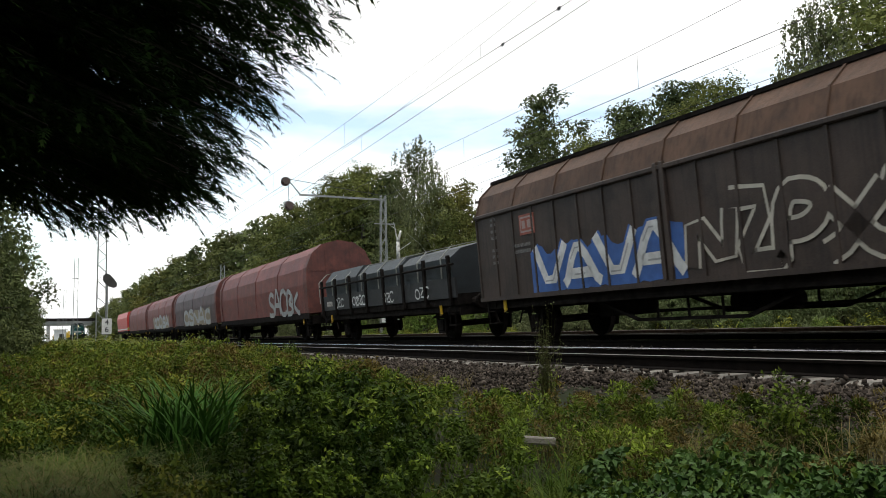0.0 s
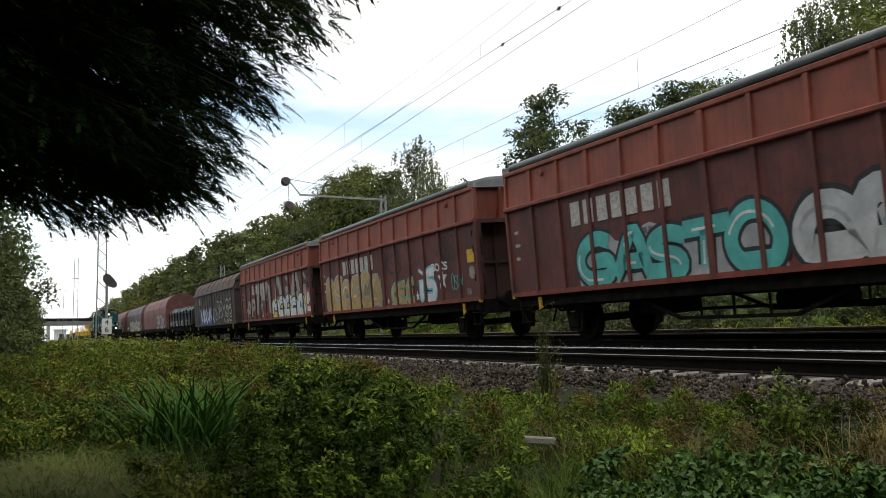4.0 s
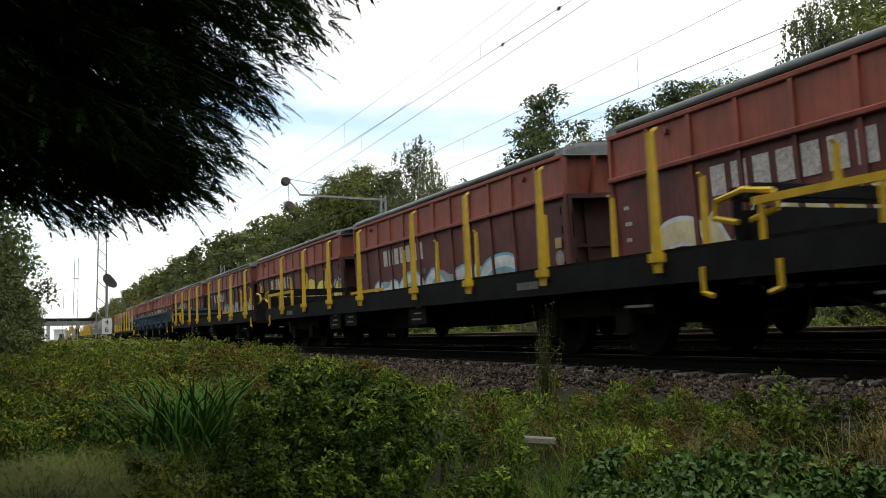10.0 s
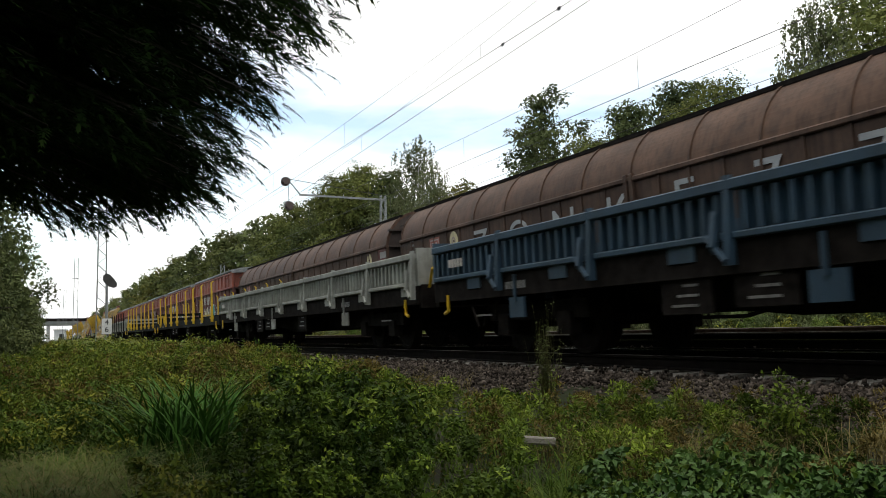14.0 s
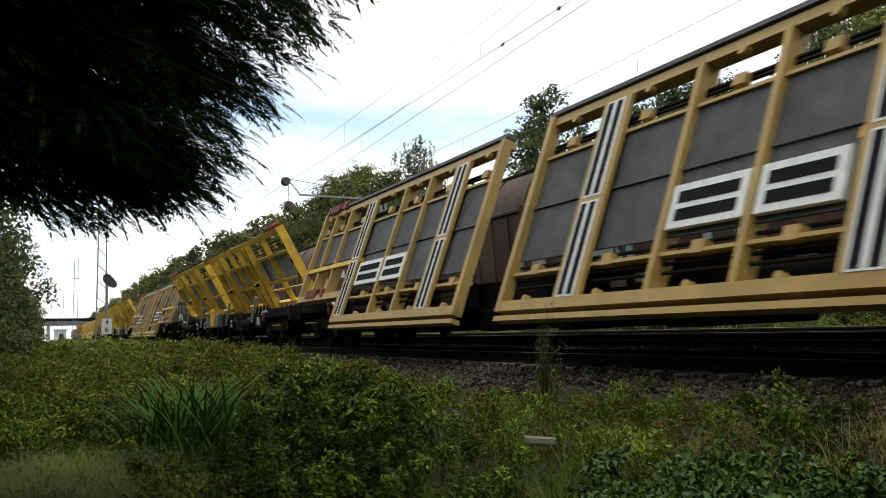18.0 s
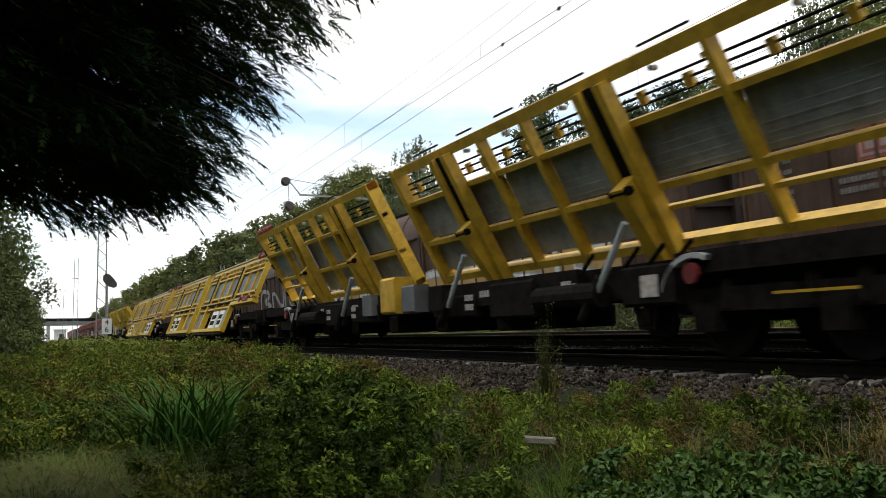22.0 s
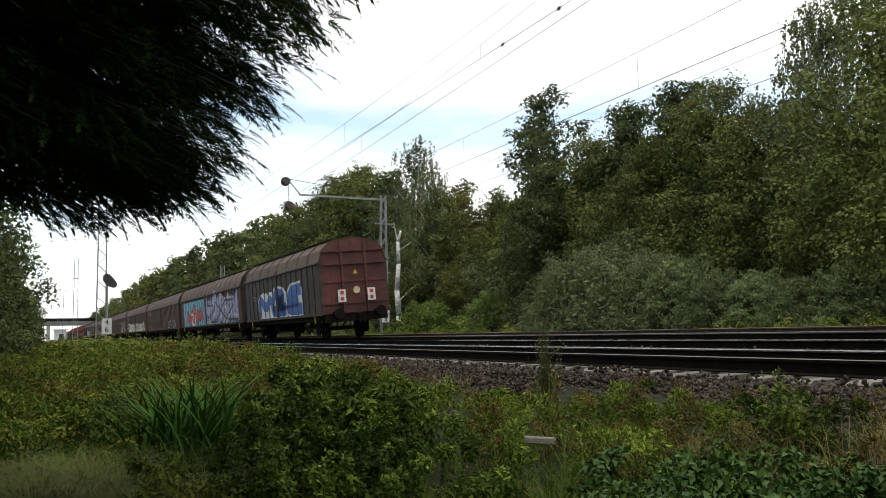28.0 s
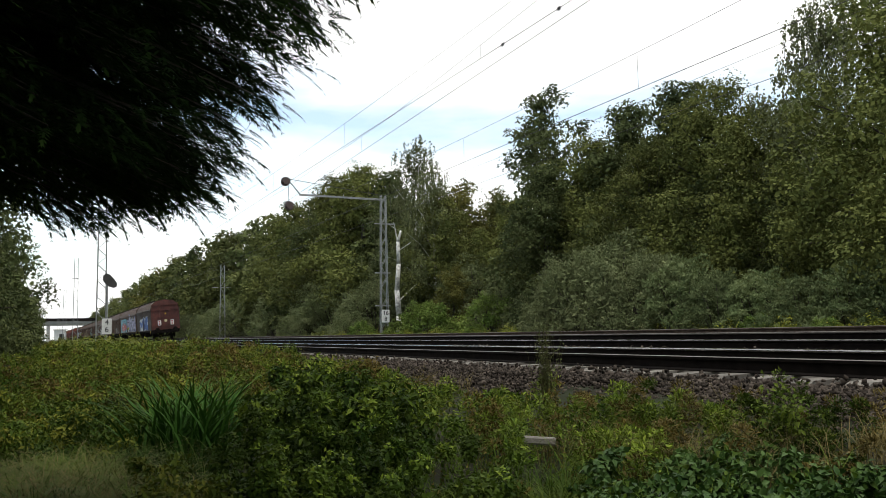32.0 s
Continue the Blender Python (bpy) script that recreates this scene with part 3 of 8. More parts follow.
writing("16", 0.36, pose(0, -0.246, 1.55, 90), "black", plate_, "figures")
writing("8", 0.36, pose(0, -0.246, 1.2, 90), "black", plate_, "figures")
mast2 = lattice_mast("catenary_mast", 18.9, 104.5, 0.0, 8.6, 0.62, 0.40, "grey lattice catenary mast standing against the wooded slope", bars=10)
part("cross_bracket", beam(bm_new(), (-1.2, 0, 6.0), (1.2, 0, 6.0), 0.09, 0.09), "galv", mast2)
for yy, h in ((61.5, 13.5), (121.5, 11.2), (182, 10.6), (243, 10.2)):
    mm = lattice_mast("catenary_mast", 3.45 + (yy > 100) * 0.35, yy, -0.6, h, 0.62, 0.40, "slender grey lattice catenary mast on the near side of the line", bars=26 if yy < 100 else 16)
    for zz in (h - 2.6, h - 4.3):
        part("cross_bracket", beam(bm_new(), (-0.5, 0, zz), (0.3, 0, zz), 0.07, 0.07), "galv", mm)


def wire(name, x, z, y0, y1, label, sag=0.0, r=0.0055, spans=None):
    """A wire along the line, sagging between the masts."""
    spans = spans or [y0, y1]
    path = [(spans[0], z)]
    for a, b in zip(spans, spans[1:]):
        k = 10 if sag else 1
        path += [(a + (b - a) * i / k, z - sag * 4 * i / k * (1 - i / k)) for i in range(1, k + 1)]
    bm = bm_new()
    rings = [[bm.verts.new((x + dx * r, y, zz + dz * r)) for dx, dz in ((-1, 0), (0, 1), (1, 0), (0, -1))] for y, zz in path]
    for p, q in zip(rings, rings[1:]):
        for i in range(4):
            bm.faces.new((p[i], p[(i + 1) % 4], q[(i + 1) % 4], q[i]))
    bm.faces.new(rings[0])
    bm.faces.new(rings[-1][::-1])
    return obj(name, bm, "wire", label=label)


SUPPORTS = [-58, -2, 50, 104.5, 160, 220, 280, 340]


def catenary(x, zc, zm, label, sag=0.42):
    t = thing("overhead_line", pose(0, 0, 0), label, "overhead line", group="overhead lines")
    wire("contact_wire", x, zc, -58, 340, "", r=0.0075).parent = t
    wire("messenger_wire", x, zm, -58, 340, "", sag, 0.0055, SUPPORTS).parent = t
    for p, q in zip(SUPPORTS, SUPPORTS[1:]):
        for i in range(1, 6):
            f = i / 6
            y = p + (q - p) * f
            part("dropper", rod(bm_new(), (x, y, zc), (x, y, zm - sag * 4 * f * (1 - f)), 0.004, 4), "wire", t)
    return t


near_line = catenary(7.75, 5.66, 6.72, "thin overhead contact and messenger wires above the near track")
for yy in (14.4, 12.4):
    part("wire_clamp", rbox(bm_new(), 7.735, 7.765, yy - 0.03, yy + 0.03, 5.62, 5.69, 0.006), "black", near_line)
catenary(11.5, 5.42, 6.58, "thin overhead contact and messenger wires above the second track")
catenary(15.7, 6.2, 7.3, "thin overhead contact and messenger wires above the third track")
# a second pair of wires crosses over from the near track where two wire lengths overlap
overlap = thing("overhead_line", pose(0, 0, 0), "slanting pair of contact and messenger wires at an overlap", "overhead line", group="overhead lines")
part("contact_wire", rod(bm_new(), (9.44, 51.0, 5.7), (4.24, -99.0, 5.7), 0.006, 4), "wire", overlap)
for (a, za), (b, zb) in zip(((51, 6.75), (36, 6.28), (22, 6.12), (8, 6.5), (-2, 6.95), (-50, 6.2)), ((36, 6.28), (22, 6.12), (8, 6.5), (-2, 6.95), (-50, 6.2), (-99, 6.9))):
    part("messenger_wire", rod(bm_new(), (7.67 + 0.0347 * a, a, za), (7.67 + 0.0347 * b, b, zb), 0.005, 4), "wire", overlap)
for yy, zz in ((40, 6.4), (24.8, 6.15), (12, 6.4)):
    part("dropper", rod(bm_new(), (7.67 + 0.0347 * yy, yy, 5.7), (7.67 + 0.0347 * yy, yy, zz), 0.004, 4), "wire", overlap)
lead = thing("lead_wire", pose(0, 0, 0), "single slanting lead wire crossing above the near side of the line", "overhead line", group="overhead lines")
part("lead_strand", rod(bm_new(), (7.75, 57.4, 6.9), (5.07, 16.6, 6.9), 0.0065, 4), "wire", lead)
part("lead_strand", rod(bm_new(), (5.07, 16.6, 6.9), (0.26, -56.7, 6.9), 0.0065, 4), "wire", lead)
for yy in (19.0, 27.0, 35.0):
    part("wire_clamp", rod(bm_new(), (5.07 + 0.0657 * (yy - 16.6), yy - 0.06, 6.9), (5.07 + 0.0657 * (yy - 16.6), yy + 0.06, 6.9), 0.018, 6), "black", lead)


def signal_post():
    t = thing("lamp_post", pose(3.42, 55.5, -0.75), "grey post with a round-backed dark lamp housing and a number board", "lamp post")
    part("post", rod(bm_new(), (0, 0, -0.4), (0, 0, 4.4), 0.055, 8), "galv", t)
    bm = prism(bm_new(), [(-0.26, 4.50), (-0.22, 4.74), (-0.08, 4.86), (0.1, 4.82), (0.36, 4.56), (0.52, 4.32), (0.52, 4.12), (0.38, 4.02), (0.12, 4.1), (-0.14, 4.3)], -0.12, 0.12)
    part("lamp_housing", bm, "hutroof", t)
    b = part("number_board", rbox(bm_new(), -0.27, 0.27, -0.11, -0.07, 1.35, 2.25, 0.04), "white", t, "white number board with black figures")
    writing("4", 0.46, pose(0, -0.118, 2.02, 90), "black", b, "figures")
    writing("6", 0.46, pose(0, -0.118, 1.60, 90), "black", b, "figures")


signal_post()


def hut():
    t = thing("trackside_hut", pose(3.6, 210, -0.8), "small white flat-roofed trackside hut among weeds", "hut")
    part("wall", box(bm_new(), -1.2, 1.2, -1.2, 1.2, -0.4, 3.2), "white", t)
    part("roof", box(bm_new(), -1.5, 1.5, -1.5, 1.5, 3.2, 3.45), "white", t)
    part("door", box(bm_new(), -0.2, 0.7, -1.26, -1.2, 0.2, 2.4), "black", t)


hut()


def bridge():
    t = thing("road_bridge", pose(0, 332, 0), "grey concrete road bridge crossing the tracks far away", "bridge")
    part("deck", box(bm_new(), -2, 26, -4, 4, 5.2, 6.6), "greyside", t)
    part("parapet", box(bm_new(), -2, 26, -4.3, -4.05, 6.6, 7.6), "under", t)
    part("railing", box(bm_new(), -2, 26, -4.4, -4.32, 5.9, 6.25), "galv", t)
    for x in (2.0, 22.5):
        part("pier", box(bm_new(), x - 0.6, x + 0.6, -3.5, 3.5, -1.5, 5.2), "concrete", t)
    part("abutment", box(bm_new(), 26, 60, -4, 4, -0.5, 6.6), "concrete", t)
    part("abutment", box(bm_new(), -5, -2, -4, 4, -1.5, 6.6), "concrete", t)


bridge()
# ---- rolling stock: each vehicle stands on its own middle, y along the track, x < 0 towards the camera ----
def wheelset(t, y, r=0.46):
    ob = part("axle", rod(bm_new(), (-1.0, y, r), (1.0, y, r), 0.085, 8), "wheel", t)
    for s in (-1, 1):
        w = s * 0.755
        # tyre with flange, dished web and hub turned as one profile
        prof = [(w - s * 0.095, r + 0.03), (w - s * 0.065, r + 0.03), (w - s * 0.06, r), (w + s * 0.065, r - 0.004), (w + s * 0.067, r - 0.07), (w + s * 0.03, r - 0.09), (w + s * 0.015, 0.2), (w + s * 0.1, 0.17), (w + s * 0.14, 0.15), (w + s * 0.14, 0.0)]
        bm, k = bm_new(), 22
        rings = [[bm.verts.new((x, y + q * math.cos(6.2832 * i / k), r + q * math.sin(6.2832 * i / k))) for i in range(k)] for x, q in prof[:-1]]
        for p, q in zip(rings, rings[1:]):
            for i in range(k):
                bm.faces.new((p[i], p[(i + 1) % k], q[(i + 1) % k], q[i]))
        bm.faces.new(rings[-1])
        bm.faces.new(rings[0])
        part("wheel", bm, "wheel", t)
    return ob


def axle_guard(t, y, z=0.46):
    """Axle box, leaf spring and horn guide of one axle, both sides."""
    for s in (-1, 1):
        part("axle_box", rbox(bm_new(), min(s * 0.95, s * 1.12), max(s * 0.95, s * 1.12), y - 0.16, y + 0.16, z - 0.17, z + 0.17, 0.03), "under", t)
        bm = bm_new()
        out = [(y - 0.40, 0.95), (y - 0.25, z - 0.24), (y + 0.25, z - 0.24), (y + 0.40, 0.95), (y + 0.28, 0.95), (y + 0.17, z - 0.16), (y - 0.17, z - 0.16), (y - 0.28, 0.95)]
        plate(bm, out, s * 1.04, 0.05)
        part("axle_guard", bm, "under", t)
        up, lo = [], []
        for i in range(6):
            h, zz = 0.66 - i * 0.085, z + 0.20 + i * 0.028
            up += [(y + h, zz), (y + h, zz + 0.026)]
            lo += [(y - h, zz), (y - h, zz + 0.026)]
        part("leaf_spring", plate(bm_new(), up + lo[::-1], s * 1.03 + 0.05, 0.1), "under", t)


def buffers(t, half, z=1.06, mat="under", shift=0.0):
    for e in (-1, 1):
        for w in (-0.875, 0.875):
            bm = bm_new()
            rod(bm, (w, e * half + shift, z), (w, e * (half + 0.34) + shift, z), 0.13, 10)
            rod(bm, (w, e * (half + 0.34) + shift, z), (w, e * (half + 0.56) + shift, z), 0.085, 8)
            rod(bm, (w, e * (half + 0.56) + shift, z), (w, e * (half + 0.62) + shift, z), 0.225, 16, 0.2)
            part("buffer", bm, mat, t)
        bm = bm_new()
        rod(bm, (0, e * half + shift, z - 0.05), (0, e * (half + 0.55) + shift, z - 0.08), 0.06, 6)
        rod(bm, (0, e * (half + 0.45) + shift, z), (0, e * (half + 0.45) + shift, z - 0.4), 0.04, 6)
        rod(bm, (-0.3, e * half + shift, z - 0.2), (-0.3, e * (half + 0.3) + shift, z - 0.65), 0.025, 5)
        part("coupling", bm, "under", t)


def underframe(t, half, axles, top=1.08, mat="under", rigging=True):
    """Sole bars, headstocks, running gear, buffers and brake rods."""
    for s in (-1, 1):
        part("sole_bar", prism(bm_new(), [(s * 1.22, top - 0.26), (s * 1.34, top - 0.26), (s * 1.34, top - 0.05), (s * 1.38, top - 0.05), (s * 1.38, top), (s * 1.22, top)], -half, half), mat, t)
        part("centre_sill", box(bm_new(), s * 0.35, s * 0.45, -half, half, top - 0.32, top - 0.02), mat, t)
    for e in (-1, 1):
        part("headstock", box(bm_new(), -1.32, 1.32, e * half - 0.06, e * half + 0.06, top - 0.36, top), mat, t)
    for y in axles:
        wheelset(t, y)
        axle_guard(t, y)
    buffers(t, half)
    if rigging:
        lo = 0.42
        for s in (-1.1, 1.1):
            bm = bm_new()
            beam(bm, (s, -half * 0.36, top - 0.3), (s, -half * 0.2, lo), 0.06, 0.06)
            beam(bm, (s, -half * 0.2, lo), (s, half * 0.2, lo), 0.06, 0.06)
            beam(bm, (s, half * 0.2, lo), (s, half * 0.36, top - 0.3), 0.06, 0.06)
            for q in (-0.12, 0.0, 0.12):
                beam(bm, (s, half * q, lo), (s, half * q, top - 0.3), 0.05, 0.05)
            part("truss_frame", bm, "under", t)
        part("brake_rod", rod(bm_new(), (-0.5, -half * 0.6, 0.55), (-0.5, half * 0.6, 0.55), 0.03, 5), "under", t)
        part("brake_box", box(bm_new(), -0.9, -0.2, half * 0.28, half * 0.42, 0.5, 0.82), "under", t)
        part("air_tank", rod(bm_new(), (0.3, -1.2, 0.62), (0.3, 0.3, 0.62), 0.19, 10), "under", t)
    for e in (-1, 1):
        bm = bm_new()
        y = e * (half - 0.35)
        for z in (0.45, 0.75):
            box(bm, -1.42, -1.2, y - 0.2, y + 0.2, z, z + 0.03)
        for d in (-0.19, 0.19):
            rod(bm, (-1.38, y + d, 0.45), (-1.38, y + d, top - 0.1), 0.018, 4)
        part("step", bm, "under", t)
        bm = bm_new()
        y = e * (half - 1.05)
        box(bm, -1.42, -1.38, y - 0.05, y + 0.05, 0.78, 1.02)
        rod(bm, (-1.40, y - 0.09, 0.8), (-1.40, y + 0.06, 0.74), 0.022, 5)
        part("tow_hook", bm, "stake", t, "yellow towing hook")


def decal(t, mat, y0, y1, z0, z1, x=-1.432, name="marking", label=""):
    return part(name, plate(bm_new(), [(y0, z0), (y1, z0), (y1, z1), (y0, z1)], x, 0.004), mat, t, label)


def ring(t, mat, y, z, r, x=-1.432, w=0.05, bar=True):
    bm = bm_new()
    k = 24
    a = [bm.verts.new((x - 0.004, y + r * math.cos(6.2832 * i / k), z + r * math.sin(6.2832 * i / k))) for i in range(k)]
    b = [bm.verts.new((x - 0.004, y + (r - w) * math.cos(6.2832 * i / k), z + (r - w) * math.sin(6.2832 * i / k))) for i in range(k)]
    for i in range(k):
        bm.faces.new((a[i], a[(i + 1) % k], b[(i + 1) % k], b[i]))
    return part("round_mark", bm, mat, t)


def stroke(bm, pts, w, x, t=0.003):
    """A brush line along (y, z) points, with mitred flat segments."""
    n = len(pts)
    left, right = [], []
    for i in range(n):
        a, b = pts[max(0, i - 1)], pts[min(n - 1, i + 1)]
        dy, dz = b[0] - a[0], b[1] - a[1]
        k = math.hypot(dy, dz) or 1.0
        ny, nz = -dz / k * w / 2, dy / k * w / 2
        left.append((pts[i][0] + ny, pts[i][1] + nz))
        right.append((pts[i][0] - ny, pts[i][1] - nz))
    va, vb = [bm.verts.new((x - t, *q)) for q in left], [bm.verts.new((x - t, *q)) for q in right]
    for i in range(n - 1):
        bm.faces.new((va[i], vb[i], vb[i + 1], va[i + 1]))


GLYPHS = {  # rough spray strokes in a unit cell, no real letters meant unless listed
    "a": [[(0.0, 0.0), (0.42, 1.0), (0.62, 1.0), (1.0, 0.0)], [(0.22, 0.38), (0.8, 0.38)]],
    "b": [[(0.1, 0.0), (0.1, 1.0), (0.7, 0.95), (0.8, 0.72), (0.3, 0.52), (0.9, 0.4), (0.85, 0.1), (0.1, 0.0)]],
    "c": [[(0.95, 0.8), (0.7, 1.0), (0.25, 0.92), (0.05, 0.5), (0.25, 0.08), (0.7, 0.0), (0.95, 0.2)]],
    "e": [[(0.9, 1.0), (0.1, 0.95), (0.12, 0.0), (0.95, 0.05)], [(0.1, 0.5), (0.75, 0.55)]],
    "k": [[(0.1, 0.0), (0.15, 1.0)], [(0.95, 1.0), (0.2, 0.5), (1.0, 0.0)]],
    "m": [[(0.0, 0.0), (0.1, 1.0), (0.5, 0.4), (0.9, 1.0), (1.0, 0.0)]],
    "o": [[(0.5, 0.0), (0.1, 0.2), (0.0, 0.6), (0.3, 1.0), (0.75, 0.95), (1.0, 0.5), (0.85, 0.1), (0.5, 0.0)]],
    "s": [[(0.9, 0.85), (0.5, 1.0), (0.1, 0.8), (0.25, 0.55), (0.8, 0.45), (0.9, 0.15), (0.5, 0.0), (0.05, 0.15)]],
    "v": [[(0.0, 1.0), (0.45, 0.0), (1.0, 1.0)]],
    "i": [[(0.5, 0.0), (0.45, 0.72)], [(0.45, 0.9), (0.5, 1.0)]],
    "z": [[(0.05, 1.0), (0.95, 0.95), (0.05, 0.05), (1.0, 0.0)]],
    "x": [[(0.0, 0.0), (1.0, 1.0)], [(0.0, 1.0), (1.0, 0.0)]],
    "r": [[(0.1, 0.0), (0.1, 1.0), (0.75, 0.95), (0.85, 0.7), (0.2, 0.48), (0.95, 0.0)]],
    "n": [[(0.05, 0.0), (0.1, 1.0), (0.85, 0.05), (0.95, 1.0)]],
    "5": [[(0.9, 1.0), (0.2, 0.97), (0.15, 0.55), (0.7, 0.6), (0.95, 0.3), (0.6, 0.0), (0.05, 0.08)]],
    "g": [[(0.9, 0.85), (0.55, 1.0), (0.1, 0.75), (0.05, 0.3), (0.4, 0.0), (0.9, 0.1), (0.92, 0.48), (0.5, 0.46)]],
    "p": [[(0.1, 0.0), (0.12, 1.0), (0.75, 0.97), (0.9, 0.7), (0.6, 0.48), (0.15, 0.48)]],
    "t": [[(0.0, 0.97), (1.0, 1.0)], [(0.5, 0.98), (0.45, 0.0)]],
    "l": [[(0.1, 1.0), (0.12, 0.05), (0.95, 0.0)]],
    "u": [[(0.05, 1.0), (0.1, 0.2), (0.5, 0.0), (0.9, 0.2), (0.95, 1.0)]],
    "f": [[(0.15, 0.0), (0.1, 0.95), (0.95, 1.0)], [(0.1, 0.5), (0.7, 0.52)]],
}


def soften(pts, rounds=2):
    for _ in range(rounds):
        out = [pts[0]]
        for a, b in zip(pts, pts[1:]):
            out += [(a[0] * 0.75 + b[0] * 0.25, a[1] * 0.75 + b[1] * 0.25), (a[0] * 0.25 + b[0] * 0.75, a[1] * 0.25 + b[1] * 0.75)]
        pts = out + [pts[-1]]
    return pts


def graffiti(t, seed, glyphs, y0, y1, z0, z1, fill, line=None, back=None, x=-1.432, thick=0.3, shine=None):
    """A sprayed piece: ragged backing shape, fat strokes with an outline, thin highlights; letters run from y1 down to y0."""
    rng = random.Random(seed)
    n = len(glyphs)
    step = (y1 - y0) / n
    h = z1 - z0
    letters = []
    for i, g in enumerate(reversed(glyphs)):
        cy, wd = y0 + step * (i - 0.06), step * rng.uniform(0.98, 1.16)
        dz, hh, lean = rng.uniform(-0.07, 0.07) * h, h * rng.uniform(0.86, 1.08), rng.uniform(-0.15, 0.15)
        letters.append([[(cy + wd * (1 - p) + lean * q * step * 0.6, z0 + dz + q * hh) for p, q in soften(path, 1 if g in "vmnzakxltfe" else 2)] for path in GLYPHS[g]])
    if back:
        bm = bm_new()
        k = 30
        up = [(y0 - 0.12 + (y1 - y0 + 0.24) * i / k, z1 + (0.10 * math.sin(i * 0.9 + seed) + rng.uniform(-0.12, 0.08)) * h) for i in range(k + 1)]
        lo = [(p, max(1.09, z0 - 0.03 + rng.uniform(-0.08, 0.04) * h)) for p, _ in up]
        top = [bm.verts.new((x, *q)) for q in up]
        low = [bm.verts.new((x, *q)) for q in lo]
        for i in range(k):
            bm.faces.new((low[i], low[i + 1], top[i + 1], top[i]))
        part("graffiti_ground", bm, back, t, "sprayed background patch")
    w = min(step, h) * thick
    letters = [[[(p, max(q, 1.10 + w * 0.62)) for p, q in path] for path in letter] for letter in letters]
    for i, letter in enumerate(letters):
        if line:
            bm = bm_new()
            for s in letter:
                stroke(bm, s, w * 1.3 + 0.05, x - 0.002 - 0.0006 * (i % 2))
            part("graffiti_outline", bm, line, t)
        bm = bm_new()
        for s in letter:
            stroke(bm, s, w, x - 0.005 - 0.0006 * (i % 2))
        ob = part("graffiti_letter", bm, fill, t)
        if shine:
            bm = bm_new()
            for s in letter:
                c = s[len(s) // 3:len(s) // 3 * 2 + 1]
                stroke(bm, [(p + w * 0.2, q - w * 0.1) for p, q in c], w * 0.16, x - 0.009)
            part("graffiti_highlight", bm, shine, t)


def star(t, mat, y, z, r, x=-1.434):
    pts = [(y + (r if k % 2 else r * 0.42) * math.sin(k * math.pi / 5), z - (r if k % 2 else r * 0.42) * math.cos(k * math.pi / 5)) for k in range(10)]
    part("graffiti_star", plate(bm_new(), pts, x, 0.003), mat, t)


def stencil(t, y0, z0, n, h, mat="lettering", x=-1.432, w=None, gap=0.35):
    """A row of plain bars in place of lettering, n characters from y0 downwards in s (left to right for the viewer)."""
    w = w or h * 0.6
    bm = bm_new()
    for i in range(n):
        y = y0 - i * w * (1 + gap)
        plate(bm, [(y - w, z0), (y, z0), (y, z0 + h), (y - w, z0 + h)], x, 0.003)
    return part("lettering", bm, mat, t)


